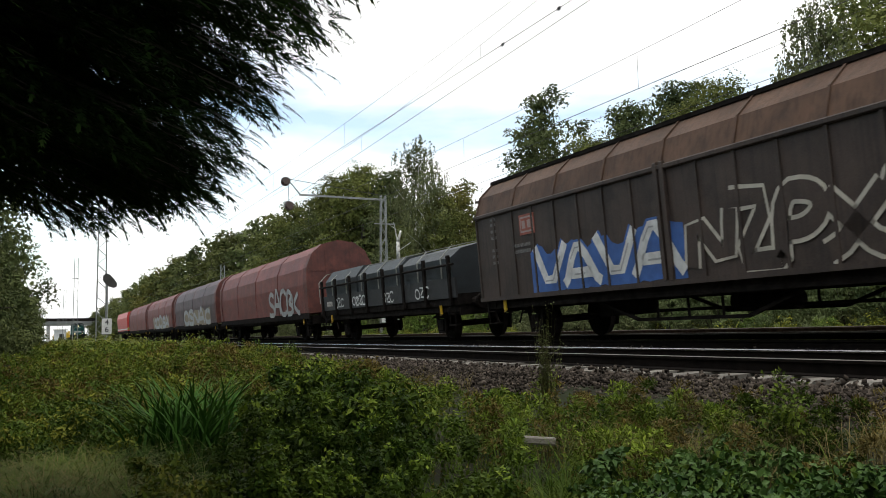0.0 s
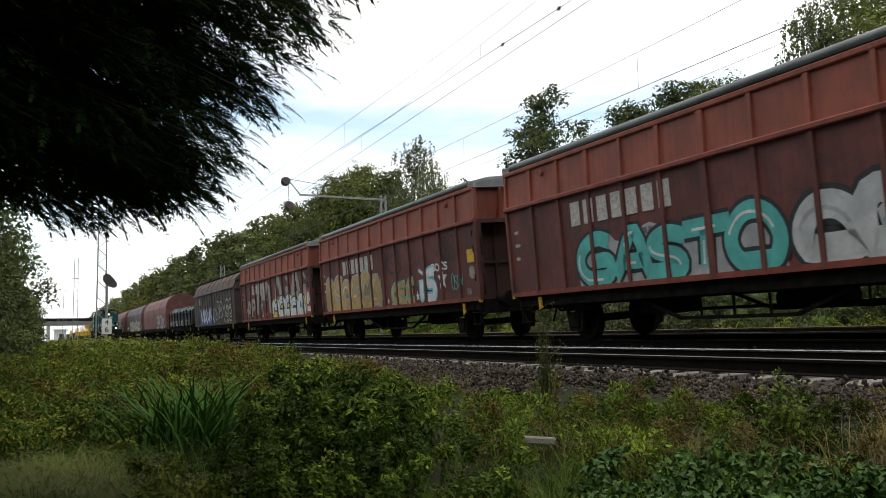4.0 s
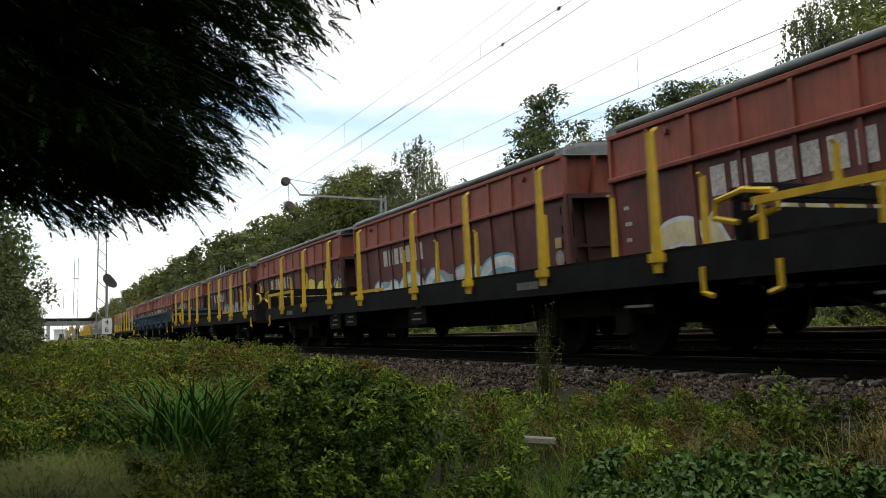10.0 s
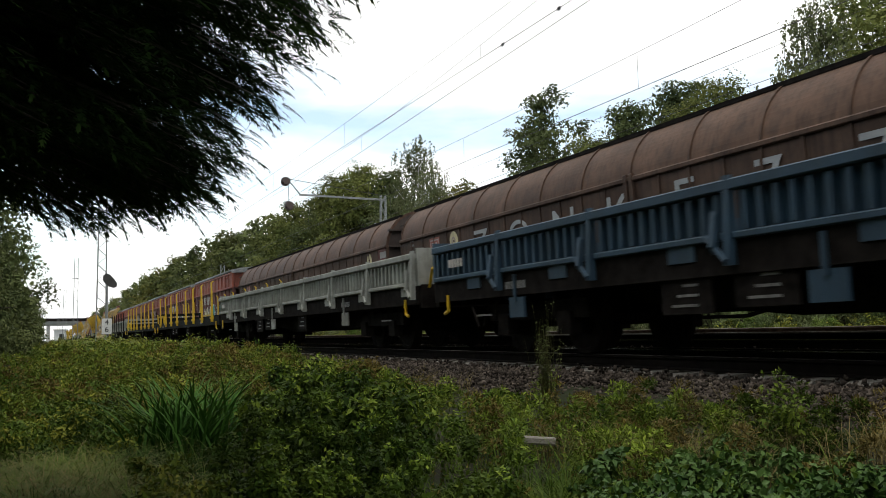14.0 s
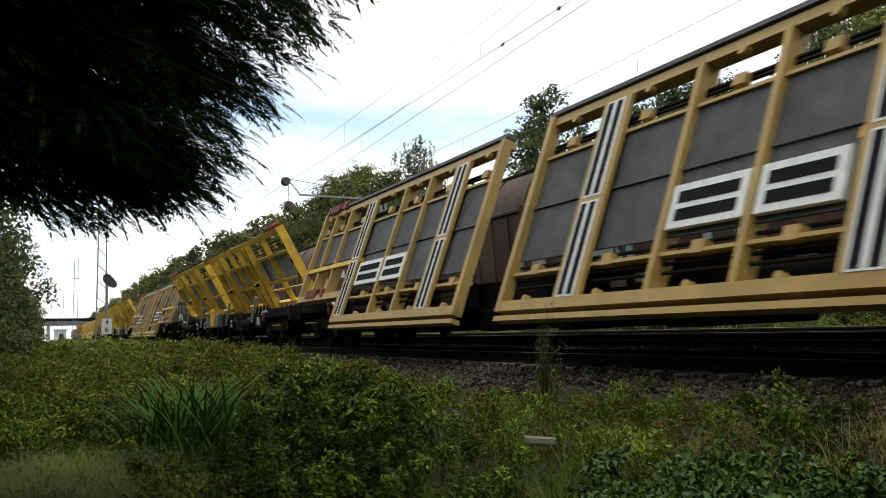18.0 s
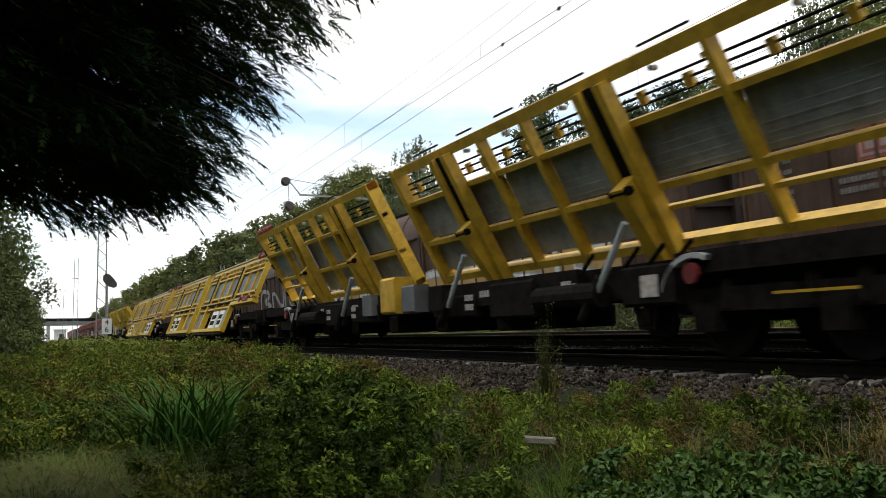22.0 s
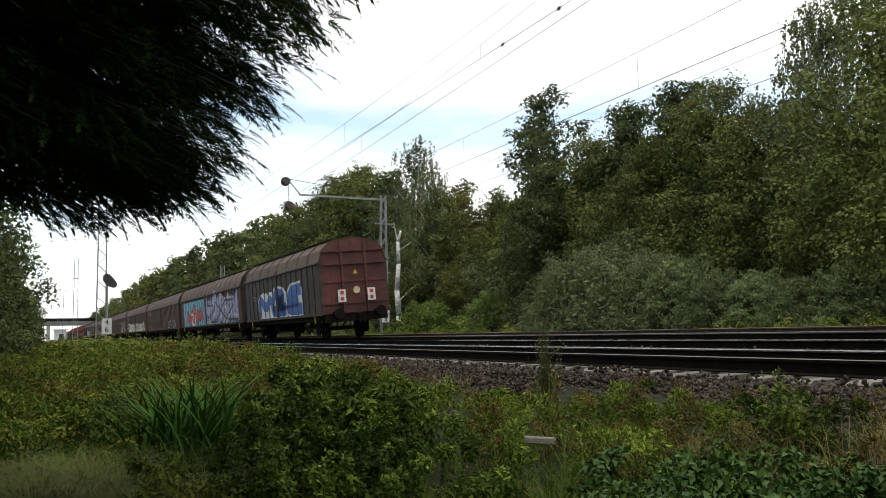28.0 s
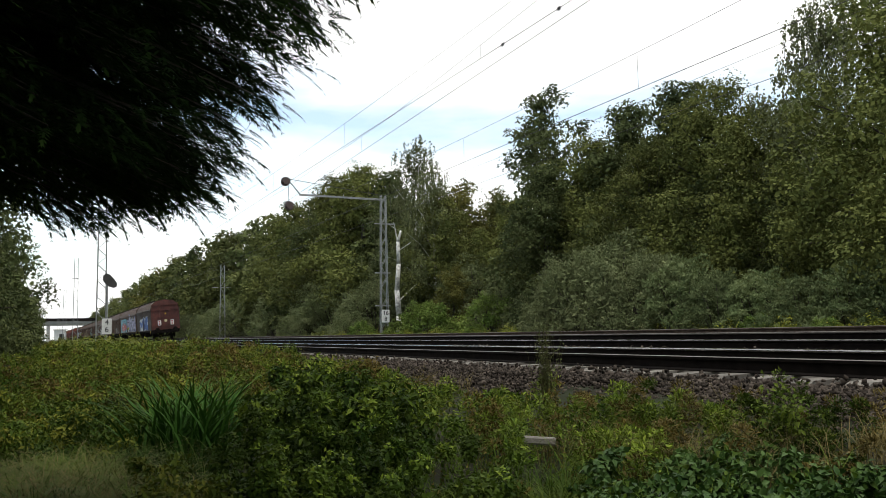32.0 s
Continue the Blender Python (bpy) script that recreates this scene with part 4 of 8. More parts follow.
# --- red high-sided wagons ---
def red_wagon(m):
    t = thing("red_freight_wagon", m, "tall rust-red sliding-wall freight wagon with ribbed sides and graffiti", "wagon", "red wagons of the far train")
    H, L = 1.42, 6.92
    underframe(t, L - 0.1, (-4.9, 4.9))
    for s in (-1, 1):
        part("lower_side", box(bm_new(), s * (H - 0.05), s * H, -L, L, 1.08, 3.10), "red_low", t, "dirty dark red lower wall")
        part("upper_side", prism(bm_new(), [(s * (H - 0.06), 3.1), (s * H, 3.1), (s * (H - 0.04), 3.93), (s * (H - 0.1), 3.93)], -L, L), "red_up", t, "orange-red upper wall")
        part("belt_rail", rbox(bm_new(), s * (H + 0.045) - 0.05, s * (H + 0.045) + 0.05, -L, L, 3.05, 3.15, 0.02), "red_frame", t)
        part("bottom_rail", box(bm_new(), s * (H - 0.03), s * (H + 0.05), -L, L, 1.06, 1.16), "red_frame", t)
        part("top_rail", rbox(bm_new(), s * (H - 0.03) - 0.05, s * (H - 0.03) + 0.05, -L, L, 3.88, 3.98, 0.02), "red_up", t)
    for i in range(13):
        y = -L + 0.04 + i * (2 * L - 0.08) / 12
        wide = 0.075 if i == 6 else 0.045
        for s in (-1,) if 0 < i < 12 else (-1, 1):
            bm = bm_new()
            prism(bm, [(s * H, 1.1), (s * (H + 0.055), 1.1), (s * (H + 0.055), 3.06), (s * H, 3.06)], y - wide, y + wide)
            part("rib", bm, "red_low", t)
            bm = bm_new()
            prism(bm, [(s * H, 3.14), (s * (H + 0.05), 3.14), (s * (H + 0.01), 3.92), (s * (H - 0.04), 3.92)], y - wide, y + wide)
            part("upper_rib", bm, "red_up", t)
    part("roof", prism(bm_new(), [(-1.36, 3.95), (-1.36, 4.04), (-1.0, 4.12), (0, 4.16), (1.0, 4.12), (1.36, 4.04), (1.36, 3.95)], -L - 0.05, L + 0.05), "roofgrey", t, "grey sheet-metal roof with a rolled edge")
    part("roof_roll", rod(bm_new(), (-1.36, -L + 0.3, 4.06), (-1.36, L - 0.3, 4.06), 0.085, 10), "roofgrey", t, "rolled grey roof edge", smooth=True)
    # dark strip drawn in place of the shaded gap below the roof roll
    part("roof_gutter", box(bm_new(), -1.42, -1.36, -L + 0.3, L - 0.3, 3.965, 4.0), "under", t)
    for e in (-1, 1):
        bm = bm_new()
        box(bm, -1.3, 1.3, e * (L - 0.42) - 0.03, e * (L - 0.42) + 0.03, 1.08, 3.2)
        part("end_wall", bm, "red_end_shade", t)
        bm = bm_new()
        a, b = e * (L - 0.44), e * (L + 0.02)
        for s in (-1, 1):
            box(bm, s * 1.30, s * 1.40, min(a, b), max(a, b), 1.08, 3.12)
        box(bm, -1.36, 1.36, min(a, b), max(a, b), 3.02, 3.12)
        part("end_frame", bm, "red_end_shade", t)
        bm = bm_new()
        box(bm, -1.3, 1.3, e * (L - 0.2) - 0.02, e * (L - 0.2) + 0.02, 3.1, 3.96)
        for q in (-0.7, 0.0, 0.7):
            beam(bm, (q, e * (L - 0.16), 3.15), (q, e * (L + 0.1), 3.9), 0.06, 0.1)
        part("end_gable", bm, "red_up", t)
        part("roof_cap", prism(bm_new(), [(-1.42, 3.93), (-1.42, 4.10), (-1.0, 4.19), (0, 4.22), (1.0, 4.19), (1.42, 4.10), (1.42, 3.93)], e * (L - 0.12) - 0.17, e * (L - 0.12) + 0.17), "roofcap", t, "pale grey roof end cap")
        for q in (-0.75, 0.05, 0.8):
            part("end_post", box(bm_new(), q - 0.04, q + 0.04, e * (L - 0.36) - 0.03, e * (L - 0.36) + 0.03, 1.1, 3.1), "red_end_shade", t)
        part("end_rail", box(bm_new(), -1.3, 1.3, e * (L - 0.34) - 0.02, e * (L - 0.34) + 0.02, 2.0, 2.08), "red_end_shade", t)
        y = e * (L + 0.07)
        for z in (1.2, 2.2):
            part("grab_rail", rod(bm_new(), (-1.36, y, z), (-1.36, y, z + 0.55), 0.016, 5), "under", t)
        part("corner_bracket", box(bm_new(), -1.47, -1.40, e * (L - 0.06) - 0.05, e * (L - 0.06) + 0.05, 1.02, 1.14), "stake", t, "yellow corner bracket")
    for y, z in ((5.2, 3.72), (-5.2, 3.72)):
        part("lifting_eye", disc(bm_new(), (-1.44, y, z), (1, 0, 0), 0.07, 0.06, 8), "red_frame", t)
    stencil(t, 4.16, 2.41, 7, 0.49, w=0.34, gap=0.42)
    stencil(t, 2.3, 2.0, 9, 0.13, "faint", w=0.12, gap=0.4)
    for z, n in ((2.5, 3), (2.2, 4), (1.9, 3)):
        stencil(t, 6.6, z, n, 0.07)
    decal(t, "faint", -6.36, -6.12, 1.24, 1.40)
    for z in (1.55, 2.3, 2.7):
        part("door_handle", rod(bm_new(), (-1.5, -6.78, z), (-1.5, -6.78, z + 0.16), 0.014, 4), "under", t)
    decal(t, "g_red", 1.0, 1.5, 1.22, 1.42)
    ring(t, "g_fade", -6.48, 1.80, 0.17, w=0.05)
    ring(t, "g_haze", -6.48, 1.80, 0.11, w=0.11)
    return t


# --- covered wagons with curved or hipped roofs ---
ROUND = [(-1.42, 3.05), (-1.37, 3.3), (-1.22, 3.62), (-0.95, 3.9), (-0.6, 4.08), (0, 4.16), (0.6, 4.08), (0.95, 3.9), (1.22, 3.62), (1.37, 3.3), (1.42, 3.05)]
ROUND = soften(ROUND, 2)
HIPPED = [(-1.42, 3.12), (-1.26, 3.62), (-0.85, 3.98), (0, 4.10), (0.85, 3.98), (1.26, 3.62), (1.42, 3.12)]


def covered_wagon(m, L, roof, side, roofmat, endmat, label, group, ribs=8, axles=None, two_doors=True, logo=True):
    t = thing("covered_freight_wagon", m, label, "wagon", group)
    H = 1.42
    underframe(t, L - 0.1, axles or (-L + 2.0, L - 2.0))
    eave = roof[0][1]
    for s in (-1, 1):
        for a, b in ((-L, -0.02), (0.02, L)):
            part("side_wall", box(bm_new(), s * (H - 0.06), s * H, a, b, 1.06, eave), side, t)
        part("bottom_rail", box(bm_new(), s * (H - 0.02), s * (H + 0.05), -L, L, 1.02, 1.12), side, t)
        part("eave_rail", rbox(bm_new(), s * (H + 0.02) - 0.04, s * (H + 0.02) + 0.04, -L, L, eave - 0.05, eave + 0.05, 0.02), side, t)
    top = [p for p in roof]
    inner = [(x * 0.97, z - 0.05) for x, z in reversed(roof)]
    for a, b in ((-L, -0.03), (0.03, L)):
        part("roof_hood", prism(bm_new(), top + inner, a, b), roofmat, t, "curved sliding roof hood", smooth=False)
    hoop = None
    for i in range(ribs + 1):
        y = -L + 0.05 + i * (2 * L - 0.1) / ribs
        if not hoop:
            prof = [(a * 1.012, b + 0.024) for a, b in roof] + [(a * 0.99, b - 0.01) for a, b in reversed(roof)]
            hoop = part("roof_hoop", prism(bm_new(), prof, -0.025, 0.025), roofmat, t)
            hoop.location = (0, y, 0)
        else:
            o = new("roof_hoop", hoop.data)
            o.parent, o.location = t, (0, y, 0)
    for i in range(ribs * 2 + 1):
        y = -L + 0.05 + i * (2 * L - 0.1) / (ribs * 2)
        part("side_rib", box(bm_new(), -H - 0.03, -H, y - 0.03, y + 0.03, 1.12, eave - 0.05), side, t)
    for y in (-0.09, 0.09):
        part("door_post", rbox(bm_new(), -H - 0.07, -H, y - 0.05, y + 0.05, 1.1, eave + 0.1, 0.015), side, t)
    gx, gzz = min(((x, z) for x, z in roof if x < 0), key=lambda p: abs(p[0] + 0.85))
    part("ridge_gutter", box(bm_new(), gx - 0.06, gx + 0.03, -L, L, gzz - 0.02, gzz + 0.06), "under", t)
    for e in (-1, 1):
        y = e * (L - 0.05)
        bm = bm_new()
        prof = [(-1.36, 1.06)] + [(x * 0.96, z - 0.04) for x, z in roof] + [(1.36, 1.06)]
        prism(bm, prof, y - 0.04, y + 0.04)
        part("end_wall", bm, endmat, t)
        for q in (-0.5, 0.5):
            part("end_post", box(bm_new(), q - 0.05, q + 0.05, min(y, y + e * 0.14), max(y, y + e * 0.14), 1.06, 3.95), endmat, t)
        for z in (1.42, 2.3, 3.0, 3.52):
            d = 0.16 if z in (3.0, 3.52) else 0.1
            part("end_rail", box(bm_new(), -1.34, 1.34, min(y, y + e * d), max(y, y + e * d), z, z + 0.06), endmat, t)
    if logo:
        decal(t, "g_rust", L - 2.92, L - 2.24, 2.46, 2.92, label="worn red emblem panel")
        decal(t, "g_haze", L - 2.87, L - 2.29, 2.51, 2.87, x=-1.437)
        decal(t, "g_rust", L - 2.83, L - 2.33, 2.55, 2.83, x=-1.442)
        for y in (L - 2.70, L - 2.46):
            decal(t, "g_haze", y - 0.07, y + 0.07, 2.60, 2.78, x=-1.447)
    for z in (2.95, 2.82, 2.66, 2.5, 2.2, 2.05, 1.9):
        stencil(t, L - 0.8, z, 5, 0.07, "faint")
    for z in (2.2, 2.06):
        stencil(t, L - 1.9, z, 12, 0.08, "faint")
    return t


def tarp_wagon(m, L, mat, label):
    t = thing("tarpaulin_wagon", m, label, "wagon", "hooded wagons of the far train")
    underframe(t, L - 0.1, (-L + 1.6, -L + 3.4, L - 3.4, L - 1.6), rigging=False)
    prof = [(-1.44, 1.15), (-1.46, 2.4), (-1.40, 3.05), (-1.15, 3.62), (-0.7, 3.98), (0, 4.12), (0.7, 3.98), (1.15, 3.62), (1.40, 3.05), (1.46, 2.4), (1.44, 1.15)]
    k = 8
    for i in range(k):
        a, b = -L + 0.5 + i * (2 * L - 1.0) / k, -L + 0.5 + (i + 1) * (2 * L - 1.0) / k
        part("hood_section", prism(bm_new(), [(x * (0.985 if i % 2 else 1.0), z - (0.015 if i % 2 else 0)) for x, z in prof], a, b), mat, t)
    for e in (-1, 1):
        y = e * (L - 0.25)
        part("end_wall", prism(bm_new(), [(x * 1.02, z + 0.03) for x, z in prof], min(y - 0.25, y + 0.25), max(y - 0.25, y + 0.25)), "oxide", t)
        bm = bm_new()
        for q in (-0.55, 0.55):
            box(bm, q - 0.06, q + 0.06, e * L - 0.02, e * L + 0.1, 1.1, 3.9)
        box(bm, -1.35, 1.35, e * L - 0.02, e * L + 0.08, 2.9, 3.0)
        part("end_frame", bm, "oxide", t)
    part("side_sill", box(bm_new(), -1.47, -1.42, -L, L, 0.95, 1.2), "under", t)
    return t


def load_wagon(m, L):
    t = thing("stanchion_wagon", m, "low black wagon with steel stanchions and a slate-blue covered load", "wagon")
    underframe(t, L - 0.1, (-L + 1.9, L - 1.9), rigging=False)
    part("deck", box(bm_new(), -1.4, 1.4, -L, L, 1.0, 1.3), "under", t)
    part("side_board", box(bm_new(), -1.44, -1.38, -L, L, 1.2, 1.75), "black", t)
    for i, (a, b) in enumerate(((-L + 0.4, -2.2), (-2.0, 2.0), (2.2, L - 0.4))):
        part("load_cover", prism(bm_new(), [(-1.3, 1.3), (-1.33, 2.3), (-1.0, 2.55 + 0.07 * i), (0, 2.75), (1.0, 2.55), (1.33, 2.3), (1.3, 1.3)], a, b), "tarp_blue", t, "slate-blue tarpaulin over the load")
    for i in range(8):
        y = -L + 0.3 + i * (2 * L - 0.6) / 7
        for x in (-1.46, 1.46):
            part("stanchion", box(bm_new(), x - 0.04, x + 0.04, y - 0.06, y + 0.06, 1.0, 2.35), "under", t)
        part("lashing_strap", prism(bm_new(), [(-1.36, 1.5), (-1.36, 2.33), (-1.0, 2.66), (0, 2.8), (0, 2.78), (-1.0, 2.64), (-1.34, 2.31), (-1.34, 1.5)], y + 0.7, y + 0.76), "greyside", t)
    part("top_rail", rod(bm_new(), (-1.46, -L, 2.1), (-1.46, L, 2.1), 0.035, 6), "under", t)
    stencil(t, L - 0.8, 1.35, 5, 0.18, x=-1.45)
    for y in (L - 2.4, L - 4.4, 1.5, -1.2, -4.0):
        graffiti(t, int(y * 10) + 90, "ozc", y - 0.5, y + 0.5, 1.28, 1.6, "g_white", None, None, x=-1.45, thick=0.16)
    return t


# --- far train ---
VEHICLES = []        # (object, train, place along the line at time zero)
AV, AA = 11.3, 0.1286
B0, BV, BA = 0.0, -25.9, 0.09


def at(train, s):
    cx, z, cant = FAR if train == "A" else NEAR
    return pose(cx, s, z, 0, -cant, 0)


def runs(ob, train, s):
    VEHICLES.append((ob, train, s))
    return ob


first_red = red_wagon(at("A", 3.5 - 6.92))
reds = [runs(first_red, "A", 3.5 - 6.92)]
for i in range(1, 8):
    s = 3.5 - 6.92 - 15.5 * i
    reds.append(runs(copy_thing(first_red, at("A", s)), "A", s))
# first red wagon: huge faded grey letters, a row of white cartoon blocks below them
graffiti(reds[0], 1, "m", 0.45, 3.2, 1.2, 2.9, "g_fade", thick=0.26, x=-1.438)
graffiti(reds[0], 29, "ap", 3.6, 5.5, 1.3, 2.1, "g_fade", thick=0.3)
decal(reds[0], "yellow", 5.4, 5.8, 1.5, 1.75)
graffiti(reds[0], 31, "ksb", 1.8, 2.3, 1.25, 2.0, "g_white", x=-1.442, thick=0.2)
decal(reds[0], "g_red", 0.9, 1.4, 1.25, 1.45, x=-1.442)
graffiti(reds[0], 2, "aiai", -6.8, -0.7, 1.25, 2.95, "g_fade", thick=0.28)
graffiti(reds[0], 3, "mocob", -6.0, -0.3, 1.16, 1.95, "g_white", "g_black", "g_yellow", x=-1.442, thick=0.42, shine="g_sky")
decal(reds[0], "g_red", -6.85, -6.2, 1.2, 2.2, x=-1.442)
ring(reds[0], "g_white", -6.52, 1.88, 0.2, x=-1.45, w=0.2)
for z in (1.28, 1.58):
    decal(reds[0], "g_white", -6.75, -6.3, z, z + 0.2, x=-1.45)
# second: a tan piece under the lettering, then stars and small tags
graffiti(reds[1], 4, "bsoeca", 0.4, 6.3, 1.15, 2.2, "g_tan", "g_grey", "g_mud", thick=0.36, shine="g_cream")
graffiti(reds[1], 5, "ksb", -1.6, -0.2, 2.1, 2.8, "g_black", thick=0.14)
graffiti(reds[1], 6, "kbs", -5.5, -4.5, 2.2, 2.9, "g_black", thick=0.14)
graffiti(reds[1], 7, "gee", -2.5, -0.6, 1.25, 1.85, "g_tan", "g_teal", thick=0.3)
graffiti(reds[1], 8, "i5", -4.1, -2.7, 1.15, 2.05, "g_white", "g_sky", thick=0.36)
for y, z, r in ((-0.3, 1.3, 0.1), (-1.25, 1.72, 0.17), (-2.0, 1.6, 0.14), (-2.75, 1.35, 0.15), (-4.6, 1.75, 0.33)):
    star(reds[1], "g_white", y, z, r)
graffiti(reds[1], 9, "oscn", -5.9, -5.2, 1.4, 1.85, "g_teal", thick=0.16)
graffiti(reds[1], 10, "bocs", -5.0, -3.9, 2.0, 2.2, "g_white", thick=0.25)
decal(reds[1], "yellow", -6.66, -6.26, 2.06, 2.4)
decal(reds[1], "g_grey", -1.0, -0.6, 1.15, 1.24)
graffiti(reds[2], 11, "gasto", -1.5, 3.9, 1.15, 2.05, "g_teal", "g_black", "g_grey", thick=0.34, shine="g_white")
graffiti(reds[2], 12, "obrk", -6.2, -1.9, 1.15, 2.1, "g_chalk", "g_black", None, thick=0.44, shine="g_grey")
# fourth: crowded black-edged silver letters on lilac, small white tags beside them
graffiti(reds[3], 13, "taasek", -1.75, 5.45, 1.12, 2.36, "g_chalk", "g_black", "g_lilac", thick=0.40, shine="g_black")
graffiti(reds[3], 53, "vxvnz", -1.4, 5.1, 1.2, 2.2, "g_black", None, None, x=-1.444, thick=0.05)
graffiti(reds[3], 54, "zmn", -0.9, 4.6, 1.3, 2.3, "g_grey", None, None, x=-1.446, thick=0.09)
graffiti(reds[3], 14, "fni", -3.6, -2.65, 1.6, 2.05, "g_chalk", thick=0.15)
graffiti(reds[3], 15, "amb", -4.35, -3.72, 1.28, 1.52, "g_chalk", thick=0.15)
graffiti(reds[3], 55, "case", -5.35, -4.85, 1.22, 1.36, "g_fade", thick=0.2)
graffiti(reds[3], 56, "volf", -5.3, -4.9, 1.38, 1.56, "g_fade", thick=0.2)
graffiti(reds[3], 57, "es", 5.9, 6.5, 1.2, 1.5, "g_fade", thick=0.14)
_bm = bm_new()
stroke(_bm, soften([(-4.3, 1.75), (-4.9, 1.72), (-5.7, 1.84), (-6.1, 1.80)]), 0.05, -1.434)
part("graffiti_swoosh", _bm, "g_haze", reds[3])


def dome_piece(t, y, w, z0, h, fill, edge, shine, x=-1.438):
    """A sprayed half-round shape with a coloured edge and an inner pale line."""
    for k, (f, mat) in enumerate(((1.0, edge), (0.9, fill))):
        bm = bm_new()
        plate(bm, [(y + f * w / 2 * math.cos(math.pi * i / 14), z0 + f * h * math.sin(math.pi * i / 14)) for i in range(15)], x - 0.003 * k, 0.002)
        part("graffiti_dome", bm, mat, t)
    bm = bm_new()
    stroke(bm, [(y + 0.8 * w / 2 * math.cos(math.pi * i / 14), z0 + 0.8 * h * math.sin(math.pi * i / 14)) for i in range(3, 14)], 0.045, x - 0.007)
    part("graffiti_highlight", bm, shine, t)


# fifth: darker red sides, pale grey domes and angular letters edged in green over a pink haze
graffiti(reds[4], 16, "i", -7.0, 3.7, 1.12, 1.95, "g_haze", None, "g_haze", thick=0.02)
dome_piece(reds[4], 2.35, 2.3, 1.12, 0.72, "g_grey", "g_haze", "g_chalk")
dome_piece(reds[4], 0.2, 2.7, 1.12, 1.13, "g_grey", "g_green", "g_chalk", -1.446)
dome_piece(reds[4], -3.9, 1.3, 1.12, 0.86, "g_fade", "g_black", "g_grey", -1.446)
dome_piece(reds[4], -5.4, 2.6, 1.12, 1.10, "g_grey", "g_green", "g_chalk", -1.454)
dome_piece(reds[4], -5.6, 1.2, 1.30, 0.34, "g_haze", "g_green", "g_green", -1.463)
graffiti(reds[4], 58, "lvz", -3.4, -1.0, 1.16, 2.1, "g_grey", "g_black", "g_haze", x=-1.453, thick=0.42, shine="g_chalk")
graffiti(reds[4], 59, "nv", -6.8, -6.05, 1.25, 2.15, "g_grey", "g_green", None, x=-1.466, thick=0.3)
ring(reds[4], "g_chalk", -6.48, 1.80, 0.17, x=-1.474, w=0.14)
graffiti(reds[4], 60, "oko", -5.9, -5.0, 1.14, 1.28, "g_green", None, None, x=-1.47, thick=0.3)
graffiti(reds[4], 61, "oac", 3.3, 4.5, 1.72, 2.1, "g_sky", None, None, thick=0.14)
graffiti(reds[4], 62, "xnix", 3.5, 4.3, 1.45, 1.75, "g_chalk", None, None, thick=0.14)
decal(reds[4], "g_fade", 5.13, 5.42, 2.78, 2.95)
M["red_soot"] = material("darker_red_side", (0.085, 0.027, 0.021), 0.65, scale=1.1, vary=0.35, dirt=(0.045, 0.021, 0.018), dirt_amount=0.75, streak=0.45, bump=0.08)
M["red_dull"] = material("dulled_red_upper_side", (0.20, 0.052, 0.029), 0.6, scale=1.3, vary=0.25, dirt=(0.10, 0.036, 0.024), dirt_amount=0.6, streak=0.45, bump=0.08)
for _c in reds[4].children:
    _k = {"lower_side": "red_soot", "rib": "red_soot", "upper_side": "red_dull", "upper_rib": "red_dull", "belt_rail": "red_dull", "top_rail": "red_dull"}.get(_c.name.split(".")[0])
    if _k:
        _c.data = _c.data.copy()
        _c.data.materials[0] = M[_k]
graffiti(reds[5], 17, "gvi5", 1.2, 4.9, 1.15, 1.95, "g_white", "g_black", "g_lilac", thick=0.36, shine="g_grey")
graffiti(reds[5], 18, "bon", 5.5, 6.6, 1.3, 1.6, "g_white", thick=0.14)
graffiti(reds[5], 19, "kc", 0.2, 0.9, 1.4, 1.8, "g_tan", thick=0.12)
graffiti(reds[5], 24, "som", -6.75, -1.9, 1.15, 2.3, "g_yellow", "g_black", "g_lilac", thick=0.42, shine="g_cream")
graffiti(reds[5], 25, "taps", -1.4, -0.6, 1.72, 1.93, "g_yellow", thick=0.26)
graffiti(reds[5], 26, "sesi", -1.5, -0.5, 2.0, 2.22, "g_white", thick=0.24)
decal(reds[5], "g_pink", -1.3, -0.7, 1.2, 1.38)
graffiti(reds[6], 27, "moasc", -4.5, 5.0, 1.15, 1.9, "g_white", "g_sky", "g_grey", thick=0.36)
graffiti(reds[7], 28, "cvas", 0.5, 5.8, 1.2, 2.1, "g_cream", "g_white", None, thick=0.40)
graffiti(reds[7], 63, "eimvte", -5.2, 0.3, 1.2, 2.15, "g_teal", "g_white", None, thick=0.44, shine="g_green")
for i, w in enumerate(reds):
    if i > 1:
        decal(w, "g_red" if i == 4 else "g_mud" if i % 2 else "g_tan", -6.62, -6.36, 2.02 if i != 4 else 1.2, 2.24 if i != 4 else 1.55, x=-1.448)

dark = runs(covered_wagon(at("A", 12.95), 7.45, HIPPED, "brown", "brownroof", "brown", "dark brown hipped-roof covered wagon sprayed with graffiti", "covered wagons", ribs=8), "A", 12.95)
graffiti(dark, 20, "vava", -0.35, 4.7, 1.15, 2.08, "g_white", "g_blue", "g_blue", thick=0.24, shine="g_grey")
graffiti(dark, 21, "nzpxse", -6.4, -0.65, 1.2, 2.3, "brown", "g_bone", None, thick=0.30)
graffiti(dark, 22, "co", -6.5, -4.6, 1.25, 2.2, "g_bone", None, None, x=-1.442, thick=0.06)
runs(load_wagon(at("A", 28.2), 6.3), "A", 28.2)
runs(tarp_wagon(at("A", 46.2), 9.9, "tarp_red", "wagon with a faded red rounded tarpaulin hood"), "A", 46.2)
